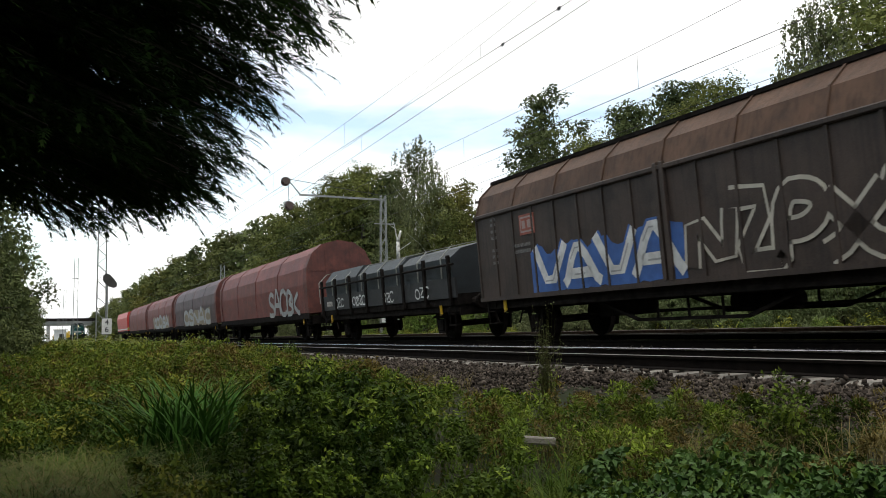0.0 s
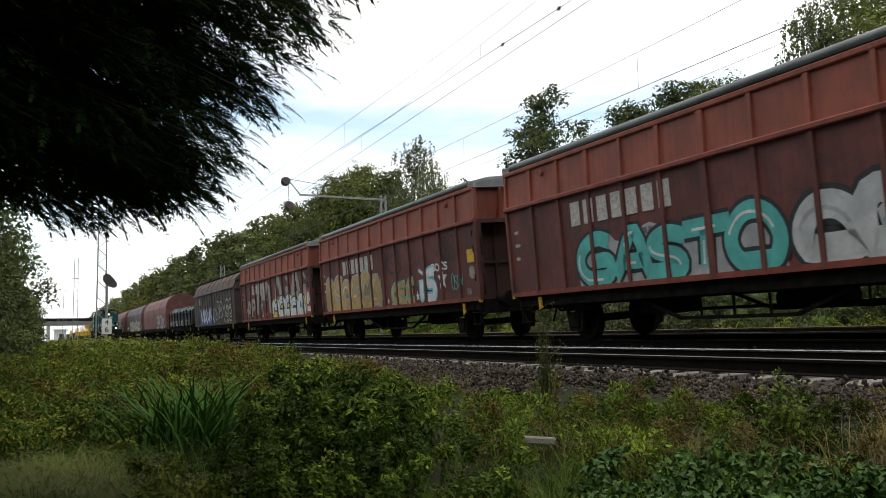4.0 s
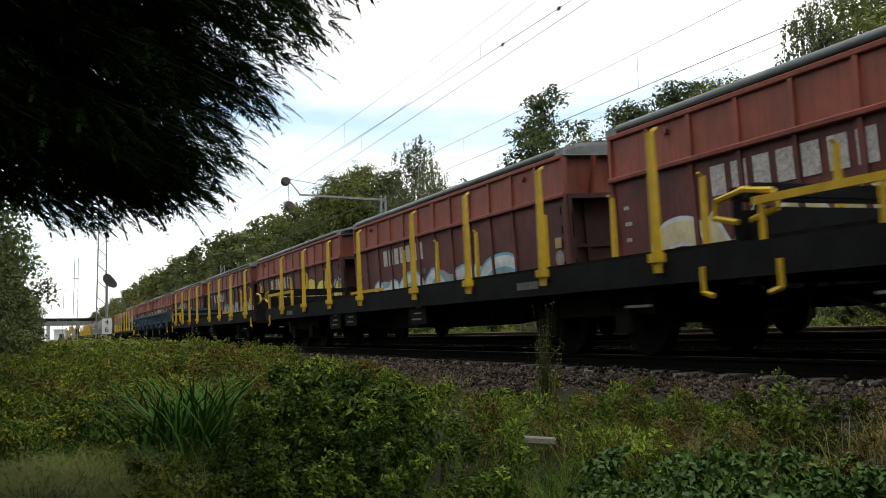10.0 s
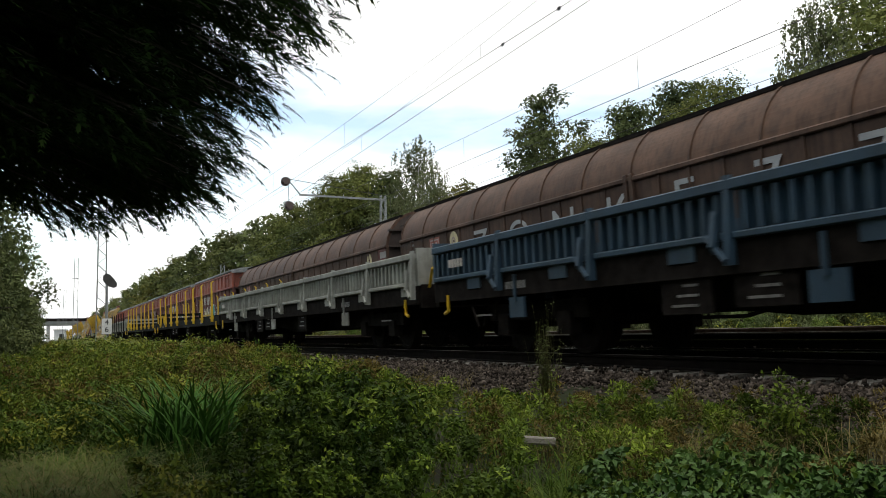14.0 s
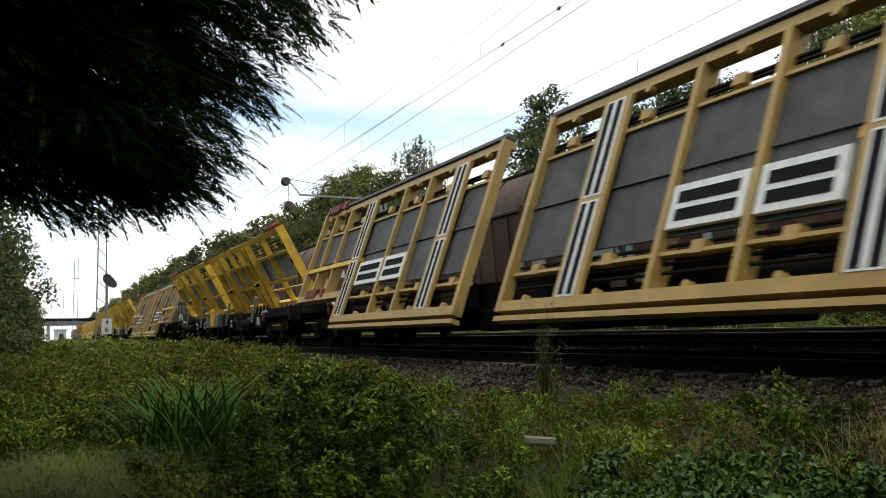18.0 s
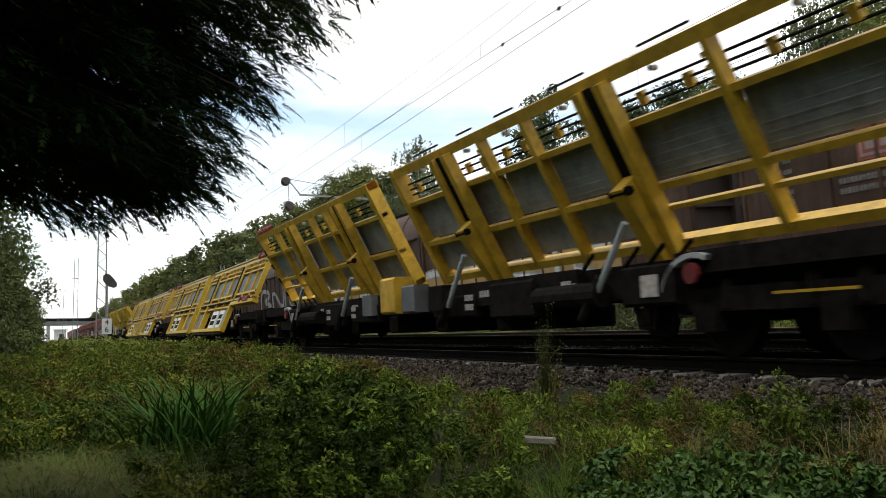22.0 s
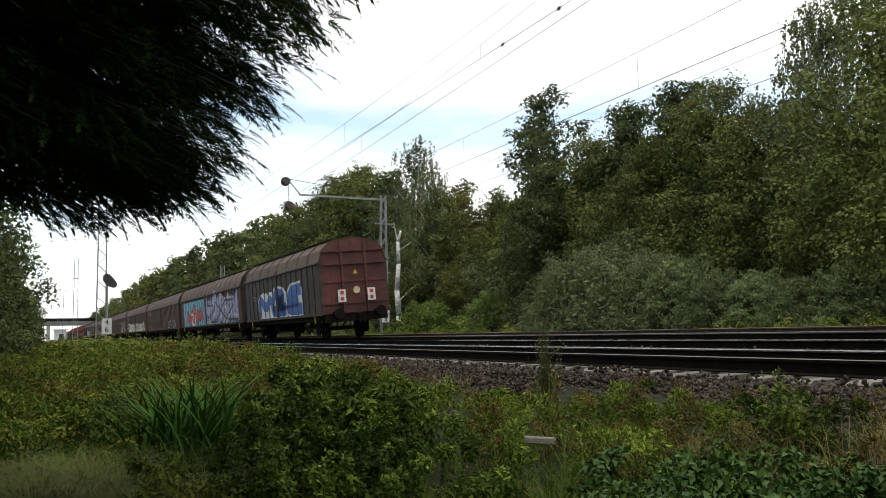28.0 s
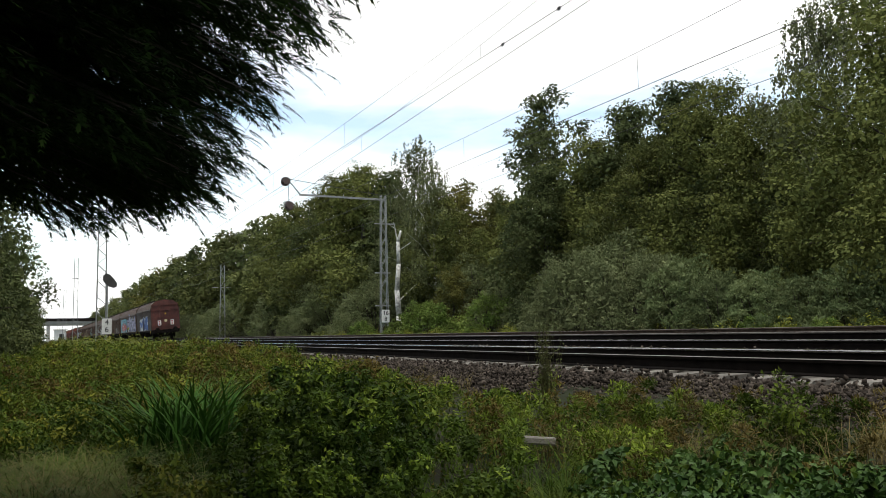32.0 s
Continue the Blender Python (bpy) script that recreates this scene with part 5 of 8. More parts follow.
runs(tarp_wagon(at("A", 67.4), 9.8, "tarp_dark", "wagon with a dark rounded tarpaulin hood"), "A", 67.4)
runs(tarp_wagon(at("A", 88.4), 9.8, "tarp_red", "wagon with a faded red rounded tarpaulin hood"), "A", 88.4)
runs(tarp_wagon(at("A", 109.4), 9.8, "tarp_red", "wagon with a faded red rounded tarpaulin hood"), "A", 109.4)
graffiti(VEHICLES[-4][0], 22, "sacbk", -8.5, -3.0, 1.2, 2.3, "g_grey", None, None, x=-1.475, thick=0.2)

for _i, _k in ((-3, "osnac"), (-2, "kcosa")):
    graffiti(VEHICLES[_i][0], 60 + _i, _k, -7.5, 4.0, 1.2, 2.2, "g_grey", None, "g_mud", x=-1.475, thick=0.3)
longs = []
for i in range(8):
    s = -120.5 - 11.75 - 24.7 * i
    if i in (0, 3):
        w = covered_wagon(at("A", s), 11.75, ROUND, "brown2", "brownroof", "brown", "long weathered brown covered wagon with a curved ribbed roof", "covered wagons", ribs=14)
    else:
        w = copy_thing(longs[0] if i < 3 else longs[3], at("A", s))
    longs.append(runs(w, "A", s))
graffiti(longs[0], 30, "ocsbco", -7.1, -0.3, 1.15, 2.2, "g_sky", "g_lilac", "g_lilac", thick=0.5, shine="g_chalk")
graffiti(longs[0], 47, "ocs", -6.9, -3.4, 1.15, 1.85, "g_pink", None, None, x=-1.444, thick=0.4)
graffiti(longs[0], 31, "oracg", -11.6, -7.2, 1.15, 2.15, "g_chalk", "g_black", None, thick=0.42)
ring(longs[0], "g_cream", -10.05, 2.72, 0.22, w=0.18)
decal(longs[0], "oxide", -11.7, -10.85, 2.1, 3.0)
decal(longs[0], "g_fade", -11.65, -11.1, 2.70, 2.90, x=-1.44)
ring(longs[1], "g_cream", 7.9, 2.70, 0.26, w=0.22)
ring(longs[1], "g_haze", 7.9, 2.70, 0.12, x=-1.44, w=0.05)
_dome = bm_new()
plate(_dome, [(6.4 + 1.6 * math.cos(math.pi * k / 14), 1.12 + 1.05 * math.sin(math.pi * k / 14)) for k in range(15)], -1.434, 0.003)
part("graffiti_dome", _dome, "g_white", longs[1])
_dome = bm_new()
plate(_dome, [(6.4 + 1.35 * math.cos(math.pi * k / 14), 1.12 + 0.85 * math.sin(math.pi * k / 14)) for k in range(15)], -1.438, 0.003)
part("graffiti_dome", _dome, "g_green", longs[1])
for i, ch in enumerate("ZONKE77"):
    ob = writing(ch, 1.05, pose(-1.44, 6.3 - 1.95 * i, 2.42, 90, 0, -90), "g_grey", longs[1], "sprayed_letter", 0.002)
    ob.scale = (1.25, 1.0, 1.0)
graffiti(longs[2], 33, "srcbaok", -7.5, 6.0, 1.12, 1.75, "g_cream", None, None, thick=0.16)
part("repair_plate", plate(bm_new(), [(-9.2, 1.9), (-8.1, 1.9), (-8.1, 2.75), (-9.2, 2.75)], -1.434, 0.004), "g_cream", longs[2])
ring(longs[2], "g_red", -8.65, 2.4, 0.22, x=-1.442)
part("repair_plate", plate(bm_new(), [(-11.3, 2.35), (-10.2, 2.35), (-10.2, 2.6), (-11.3, 2.6)], -1.434, 0.004), "white", longs[2])
part("repair_plate", plate(bm_new(), [(-11.5, 1.15), (-9.9, 1.15), (-9.9, 1.9), (-11.5, 1.9)], -1.434, 0.004), "g_cream", longs[2])
graffiti(longs[3], 34, "faors", -10.5, 1.0, 1.2, 2.6, "g_grey", "g_teal", None, thick=0.10)
graffiti(longs[4], 35, "bnr", -10.8, -3.5, 1.2, 2.5, "g_grey", None, None, thick=0.16)
for q in range(3):
    stencil(longs[4], -5.0, 1.12 + 0.22 * q, 6, 0.13)
graffiti(longs[5], 36, "oexcosk", -9.5, 8.0, 1.12, 1.9, "g_white", "g_grey", "g_tan", thick=0.22)
graffiti(longs[5], 41, "zos", 3.5, 9.5, 1.2, 2.0, "g_white", "g_black", None, thick=0.25)
graffiti(longs[6], 42, "svb", -9.5, -4.5, 1.2, 1.8, "g_grey", None, None, thick=0.12)
# stars over a red and black figure, then tall blue and white letters
part("graffiti_ground", plate(bm_new(), [(0.4, 1.12), (10.2, 1.12), (10.2, 2.85), (0.4, 2.85)], -1.434, 0.003), "g_sky", longs[7], "turquoise sprayed field")
_rs = random.Random(8)
for i in range(22):
    cy, cz, rr = 0.9 + 9.0 * _rs.random(), 1.35 + 1.35 * _rs.random(), _rs.uniform(0.11, 0.19)
    pts = [(cy + (rr if k % 2 else rr * 0.42) * math.cos(k * math.pi / 5), cz + (rr if k % 2 else rr * 0.42) * math.sin(k * math.pi / 5)) for k in range(10)]
    part("graffiti_star", plate(bm_new(), pts, -1.438, 0.003), "g_blue", longs[7])
graffiti(longs[7], 43, "nam", 1.5, 8.5, 1.15, 2.3, "g_red", "g_black", None, x=-1.443, thick=0.42)
graffiti(longs[7], 44, "zi", 4.0, 6.5, 1.2, 2.1, "g_white", None, None, x=-1.452, thick=0.2)
graffiti(longs[7], 45, "mavnk", -10.8, 0.0, 1.12, 2.75, "g_lilac", "g_blue", "g_chalk", thick=0.46, shine="g_white")
graffiti(longs[7], 46, "zxz", -10.5, -0.5, 1.3, 2.5, "g_black", None, None, x=-1.443, thick=0.10)

tail = runs(covered_wagon(at("A", -318.1 - 7.1), 7.1, HIPPED, "brown", "brownroof", "oxide", "last dark brown covered wagon with an oxide-red end and tail plates", "covered wagons", ribs=8, logo=False), "A", -318.1 - 7.1)
graffiti(tail, 40, "mbe", -4.2, 3.6, 1.12, 2.35, "g_blue", "g_white", "g_white", thick=0.42)
for w in (-0.62, 0.62):
    tp = part("tail_plate", box(bm_new(), w - 0.16, w + 0.16, -7.3, -7.27, 1.5, 2.0), "white", tail, "white and red reflective tail plate")
    part("tail_triangle", box(bm_new(), w - 0.07, w + 0.07, -7.315, -7.302, 1.56, 1.7), "g_red", tp)
    part("tail_triangle", box(bm_new(), w - 0.07, w + 0.07, -7.315, -7.302, 1.8, 1.94), "g_red", tp)
part("warning_sign", prism(bm_new(), [(-0.1, 2.6), (0.1, 2.6), (0, 2.78)], -7.3, -7.27), "stake", tail)
part("round_plate", disc(bm_new(), (0, -7.3, 1.95), (0, 1, 0), 0.14, 0.03), "g_cream", tail)
# --- near train: diesel locomotive, its front towards -y ---
def bogie(t, y, base=1.15, mat="under"):
    bm = bm_new()
    for s in (-1, 1):
        box(bm, s * 0.98, s * 1.1, y - base - 0.55, y + base + 0.55, 0.52, 0.78)
        for d in (-base, base):
            box(bm, s * 0.96, s * 1.16, y + d - 0.17, y + d + 0.17, 0.3, 0.62)
            for q in (-0.3, 0.3):
                rod(bm, (s * 1.04, y + d + q, 0.55), (s * 1.04, y + d + q, 0.86), 0.09, 8)
    box(bm, -1.0, 1.0, y - 0.2, y + 0.2, 0.5, 0.8)
    b = part("bogie_frame", bm, mat, t)
    for d in (-base, base):
        wheelset(t, y + d, 0.47)


def hood(t, y0, y1, half, z0, z1, name, label=""):
    c = 0.22
    prof = [(-half, z0), (-half, z1 - c), (-half + 0.10, z1 - 0.07), (-half + c + 0.1, z1), (half - c - 0.1, z1), (half - 0.10, z1 - 0.07), (half, z1 - c), (half, z0)]
    return part(name, prism(bm_new(), prof, y0, y1), "teal", t, label)


def diesel(m):
    t = thing("diesel_locomotive", m, "dark teal diesel locomotive with white double stripes and lit headlamps", "locomotive")
    part("main_frame", box(bm_new(), -1.5, 1.5, -7.35, 6.85, 1.18, 1.52), "under", t)
    part("front_hood", None or prism(bm_new(), [(-1.05, 1.52), (-1.05, 3.36), (-0.88, 3.52), (-0.5, 3.58), (0, 3.60), (0.5, 3.58), (0.88, 3.52), (1.05, 3.36), (1.05, 1.52)], -6.900, -1.55), "teal", t)
    part("rear_hood", prism(bm_new(), [(-1.05, 1.52), (-1.05, 3.44), (-0.92, 3.54), (-0.6, 3.60), (0, 3.62), (0.6, 3.60), (0.92, 3.54), (1.05, 3.44), (1.05, 1.52)], 1.25, 5.7), "teal", t)
    part("cab", prism(bm_new(), [(-1.52, 1.45), (-1.52, 3.3), (-1.32, 3.98), (-1.0, 4.14), (0, 4.22), (1.0, 4.14), (1.32, 3.98), (1.52, 3.3), (1.52, 1.45)], -1.62, 1.3), "teal", t)
    part("cab_roof", prism(bm_new(), [(-1.36, 3.96), (-1.03, 4.16), (0, 4.25), (1.03, 4.16), (1.36, 3.96), (1.30, 3.93), (0, 4.18), (-1.30, 3.93)], -1.8, 1.45), "loco_dark", t, "sooty dark roof panel")
    # side windows lie in the sloping upper wall of the cab
    def slope(y0, y1, za, zb, mat, name, off=0.006):
        f = lambda z: -1.52 + 0.2 * (z - 3.3) / 0.68 - off
        bm = bm_new()
        v = [bm.verts.new(p) for p in ((f(za), y0, za), (f(za), y1, za), (f(zb), y1, zb), (f(zb), y0, zb))]
        bm.faces.new(v)
        return part(name, bm, mat, t)
    for a, b in ((0.42, 1.12), (-0.4, 0.32), (-1.35, -0.5)):
        slope(a - 0.05, b + 0.05, 3.33, 3.90, "loco_dark", "window_rubber", 0.006)
        slope(a, b, 3.38, 3.86, "glass", "side_window", 0.012)
    for y, e in ((-1.63, -1), (1.31, 1)):
        for s in (-1, 1):
            bm = bm_new()
            bm.faces.new([bm.verts.new((s * x, y + e * 0.012, z)) for x, z in ((1.12, 3.15), (1.44, 3.2), (1.27, 3.92), (0.95, 4.02), (0.45, 4.05), (0.45, 3.7), (1.1, 3.55))])
            part("end_window", bm, "glass", t)
            bm = bm_new()
            bm.faces.new([bm.verts.new((s * x, y + e * 0.006, z)) for x, z in ((1.08, 3.08), (1.49, 3.14), (1.31, 3.97), (0.95, 4.08), (0.4, 4.1), (0.4, 3.65), (1.06, 3.5))])
            part("window_rubber", bm, "loco_dark", t)
    part("cab_door", rbox(bm_new(), -1.535, -1.515, 0.65, 1.2, 1.62, 3.22, 0.005), "teal", t)
    part("door_window", box(bm_new(), -1.545, -1.535, 0.74, 1.11, 2.5, 3.1), "glass", t)
    part("exhaust_pipe", box(bm_new(), -0.5, 0.5, -2.5, -1.65, 3.5, 3.95), "loco_dark", t)
    part("roof_fan_cover", prism(bm_new(), [(-0.7, 3.58), (-0.6, 3.7), (0.6, 3.7), (0.7, 3.58)], -6.550, -4.6), "loco_dark", t)
    part("side_grille", box(bm_new(), -1.075, -1.05, -6.850, -5.15, 1.62, 3.28), "loco_dark", t, "black radiator grille")
    for i in range(14):
        z = 1.75 + i * 0.105
        part("grille_slat", beam(bm_new(), (-1.082, -6.800, z), (-1.082, -5.2, z), 0.014, 0.03), "loco_dark", t)
    part("front_grille", box(bm_new(), 0.55, 0.9, -6.925, -6.900, 2.1, 2.65), "loco_dark", t)
    for y in (-4.2, -3.1):
        bm = bm_new()
        for i in range(6):
            box(bm, -1.065, -1.05, y - 0.18, y + 0.18, 1.75 + i * 0.06, 1.78 + i * 0.06)
        part("louvre", bm, "loco_dark", t)
    for y in (-4.7, -3.7, -2.7, 2.2, 3.3, 4.4):
        part("door_seam", box(bm_new(), -1.056, -1.05, y - 0.008, y + 0.008, 1.58, 3.25), "loco_dark", t)
    for y, z in ((-2.2, 2.9), (-2.2, 2.4)):
        part("air_intake", box(bm_new(), -1.064, -1.05, y - 0.13, y + 0.13, z - 0.25, z + 0.2), "loco_dark", t)
    # double stripes
    for z0, z1 in ((2.20, 2.26), (2.04, 2.14)):
        for a, b, x in ((-5.1, -1.62, -1.057), (1.3, 5.7, -1.057), (-1.62, 1.3, -1.527)):
            part("stripe", box(bm_new(), x - 0.003, x + 0.004, a, b, z0, z1), "stripe", t)
        part("stripe", box(bm_new(), -1.06, 1.06, -6.906, -6.900, z0, z1), "stripe", t)
    decal(t, "stripe", -1.3, 0.3, 2.06, 2.22, x=-1.533, name="owner_lettering", label="white owner lettering")
    for i in range(8):
        if i != 3:
            part("front_number", box(bm_new(), -0.42 + i * 0.105, -0.34 + i * 0.105, -6.908, -6.900, 3.02, 3.16), "stripe", t)
    for i in range(6):
        part("side_number", box(bm_new(), -1.528, -1.52, -0.4 + i * 0.09, -0.34 + i * 0.09, 2.75, 2.9), "stripe", t)
    # lamps
    for w in (-0.82, 0.82):
        for z, mt in ((1.68, "lamp"), (1.97, "lens")):
            part("lamp_ring", disc(bm_new(), (w, -6.920, z), (0, 1, 0), 0.145, 0.05, 16), "loco_dark", t)
            part("headlamp", disc(bm_new(), (w, -6.950, z), (0, 1, 0), 0.105, 0.03, 16), mt, t, "lit round headlamp" if mt == "lamp" else "dark red tail lamp")
    part("top_lamp_box", box(bm_new(), -0.16, 0.16, -6.950, -6.550, 3.35, 3.62), "teal", t)
    part("lamp_ring", disc(bm_new(), (0, -6.970, 3.46), (0, 1, 0), 0.15, 0.05, 16), "loco_dark", t)
    part("headlamp", disc(bm_new(), (0, -7.000, 3.46), (0, 1, 0), 0.105, 0.03, 16), "lamp", t, "lit top headlamp")
    part("horn", box(bm_new(), -0.06, 0.06, -6.970, -6.900, 2.82, 2.95), "loco_dark", t)
    part("lamp_shelf", beam(bm_new(), (-0.4, -6.930, 2.72), (0.4, -6.930, 2.72), 0.05, 0.03), "loco_dark", t)
    # handrails
    def rail(pts, r=0.017):
        bm = bm_new()
        for a, b in zip(pts, pts[1:]):
            rod(bm, a, b, r, 6)
        part("handrail", bm, "handrail", t)
    rail([(-1.46, -4.95, 1.55), (-1.46, -4.95, 2.62), (-1.46, -4.85, 2.7), (-1.46, -1.65, 2.7)])
    rail([(-1.46, -3.6, 2.05), (-1.46, -1.65, 2.05)], 0.012)
    for y in (-3.3,):
        rail([(-1.46, y, 1.55), (-1.46, y, 2.7)], 0.013)
    rail([(-1.46, 1.4, 2.6), (-1.46, 6.0, 2.6), (-1.46, 6.2, 2.5), (-1.46, 6.2, 1.5)])
    rail([(-1.07, 1.4, 3.1), (-1.07, 5.75, 3.1)], 0.014)
    part("hood_lip", prism(bm_new(), [(-1.08, 3.42), (-0.94, 3.57), (-0.6, 3.63), (0, 3.65), (0.6, 3.63), (0.94, 3.57), (1.08, 3.42), (0.9, 3.5), (0, 3.6), (-0.9, 3.5)], 5.62, 5.76), "loco_dark", t, "dark edge lip of the hood")
    rail([(-1.3, -7.330, 1.5), (-1.3, -7.330, 2.45), (-1.2, -7.330, 2.5), (1.2, -7.330, 2.5), (1.3, -7.330, 2.45), (1.3, -7.330, 1.5)])
    rail([(-1.3, -7.330, 2.0), (1.3, -7.330, 2.0)], 0.012)
    rail([(-1.3, 6.75, 1.5), (-1.3, 6.75, 2.5), (1.3, 6.75, 2.5), (1.3, 6.75, 1.5)])
    rail([(-1.3, 6.75, 2.0), (1.3, 6.75, 2.0)], 0.012)
    rail([(-0.55, -7.330, 1.5), (-0.55, -7.330, 2.5)], 0.012)
    # below the frame
    bogie(t, -3.6)
    bogie(t, 3.6)
    part("fuel_tank", rbox(bm_new(), -1.3, 1.3, -1.6, 1.7, 0.45, 1.18, 0.12), "under", t)
    part("battery_box", box(bm_new(), -1.45, -1.0, 1.8, 2.3, 0.6, 1.15), "under", t)
    part("air_tank", rod(bm_new(), (-1.2, -1.5, 0.95), (-1.2, -0.3, 0.95), 0.2, 12), "greenframe", t)
    for e in (-1, 1):
        bm = box(bm_new(), -1.45, 1.45, e * 7.1 - 0.33, e * 7.1 - 0.17, 0.75, 1.45)
        part("headstock", bm, "loco_dark", t)
        bm = bm_new()
        for s in (-1, 1):
            beam(bm, (s * 0.2, e * 7.1 - 0.25, 0.62), (s * 1.2, e * 6.95 - 0.25, 0.62), 0.06, 0.5)
        part("rail_guard", bm, "under", t)
        for z in (0.5, 0.8, 1.1):
            part("step", box(bm_new(), -1.55, -1.2, e * 6.6 - 0.47, e * 6.6 - 0.03, z, z + 0.02), "galv", t)
        part("step_plate", box(bm_new(), -1.52, -1.5, e * 6.6 - 0.51, e * 6.6 + 0.01, 0.45, 1.3), "loco_dark", t)
    for z in (0.55, 0.85, 1.15):
        part("step", box(bm_new(), -1.56, -1.3, 0.7, 1.15, z, z + 0.02), "galv", t)
    buffers(t, 7.1, 1.06, "under", -0.25)
    return t


runs(diesel(at("B", 231.5)), "B", 231.5)


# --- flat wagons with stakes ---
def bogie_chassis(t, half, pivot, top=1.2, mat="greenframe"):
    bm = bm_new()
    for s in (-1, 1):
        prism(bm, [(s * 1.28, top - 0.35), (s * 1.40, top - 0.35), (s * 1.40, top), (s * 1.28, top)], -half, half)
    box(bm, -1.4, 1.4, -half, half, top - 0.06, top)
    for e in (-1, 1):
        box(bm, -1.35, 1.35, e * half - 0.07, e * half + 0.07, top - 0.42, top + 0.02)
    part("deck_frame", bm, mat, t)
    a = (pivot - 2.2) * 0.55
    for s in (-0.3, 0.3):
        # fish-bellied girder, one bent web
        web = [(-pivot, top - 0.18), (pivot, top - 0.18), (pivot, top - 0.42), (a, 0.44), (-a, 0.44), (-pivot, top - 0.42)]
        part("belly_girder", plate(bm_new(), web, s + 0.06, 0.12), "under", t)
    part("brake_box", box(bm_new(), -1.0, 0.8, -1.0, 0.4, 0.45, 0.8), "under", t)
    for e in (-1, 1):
        bogie(t, e * pivot, 0.9)
        bm = bm_new()
        rod(bm, (-1.42, e * (half - 0.6), 0.72), (-1.42, e * (half - 0.6), 1.0), 0.03, 5)
        rod(bm, (-1.42, e * (half - 0.6), 0.72), (-1.42, e * (half - 0.45), 0.68), 0.03, 5)
        part("tow_hook", bm, "stake", t, "yellow towing hook")
        part("brake_handle", beam(bm_new(), (-1.36, e * (half - 2.1), 0.62), (-1.36, e * (half - 1.6), 0.62), 0.025, 0.03), "faint", t)
    buffers(t, half, 1.06)
    for y in (half - 3.2, -half + 4.2):
        stencil(t, y + 0.5, top - 0.25, 7, 0.11, "faint", x=-1.405)
    for y, z in ((2.2, 0.55), (3.4, 0.5), (-1.8, 0.52)):
        bm = bm_new()
        box(bm, -1.36, -1.33, y - 0.42, y + 0.42, z, z + 0.42)
        b = part("data_plate", bm, "under", t)
        for i in range(3):
            part("plate_line", box(bm_new(), -1.366, -1.36, y - 0.2, y + 0.24 - 0.1 * i, z + 0.08 + i * 0.11, z + 0.11 + i * 0.11), "faint", b)


def stake_wagon(m):
    t = thing("stake_wagon", m, "dark green flat wagon with upright yellow stakes along both sides", "wagon", "flat wagons of the near train")
    half = 10.55
    bogie_chassis(t, half, 7.2)
    for i, y in enumerate((-9.25, -6.7, -4.3, -1.95, 1.2, 3.5, 5.8, 8.2)):
        for s in (-1, 1):
            if i == 7 and s == 1:
                continue
            bm = bm_new()
            prism(bm, [(s * 1.41, 1.06), (s * 1.50, 1.06), (s * 1.485, 2.60), (s * 1.43, 2.60)], y - 0.045, y + 0.045)
            box(bm, s * 1.40, s * 1.54, y - 0.07, y + 0.07, 1.10, 1.20)
            rod(bm, (s * 1.46, y, 0.98), (s * 1.46, y, 1.08), 0.055, 6)
            rod(bm, (s * 1.44, y, 2.60), (s * 1.37, y, 2.65), 0.025, 5)
            part("stake", bm, "stake", t, "yellow steel stake")
    for s in (-1, 1):
        bm = bm_new()
        beam(bm, (s * 1.36, 7.3, 1.6), (s * 1.36, 10.3, 1.6), 0.05, 0.08)
        for y in (7.4, 8.8, 10.2):
            beam(bm, (s * 1.36, y, 1.2), (s * 1.36, y, 1.6), 0.06, 0.06)
        part("side_bar", bm, "stake", t, "low yellow side bar")
    for e in (-1, 1):
        bm = bm_new()
        beam(bm, (-1.25, e * 10.35, 1.25), (-1.25, e * 10.35, 1.78), 0.1, 0.1)
        beam(bm, (1.25, e * 10.35, 1.25), (1.25, e * 10.35, 1.78), 0.1, 0.1)
        beam(bm, (-1.3, e * 10.35, 1.72), (1.3, e * 10.35, 1.72), 0.1, 0.14)
        beam(bm, (-1.3, e * 10.35, 1.4), (1.3, e * 10.35, 1.4), 0.06, 0.3)
        part("end_board", bm, "greenframe", t)
        bm = bm_new()
        pts = [(-1.3, e * 10.45, 1.75), (-1.3, e * 10.9, 1.68), (-1.3, e * 10.95, 1.5), (-1.3, e * 10.6, 1.42)]
        for a, b in zip(pts, pts[1:]):
            rod(bm, a, b, 0.035, 6)
        part("loop_handle", bm, "stake", t, "bent yellow loop handle")
    part("floor", box(bm_new(), -1.3, 1.3, -10.4, 10.4, 1.2, 1.25), "under", t)
    return t


stake1 = runs(stake_wagon(at("B", 251.2)), "B", 251.2)
for s in (272.2, 294.8, 337.1, 400.5, 421.9):
    runs(copy_thing(stake1, at("B", s)), "B", s)


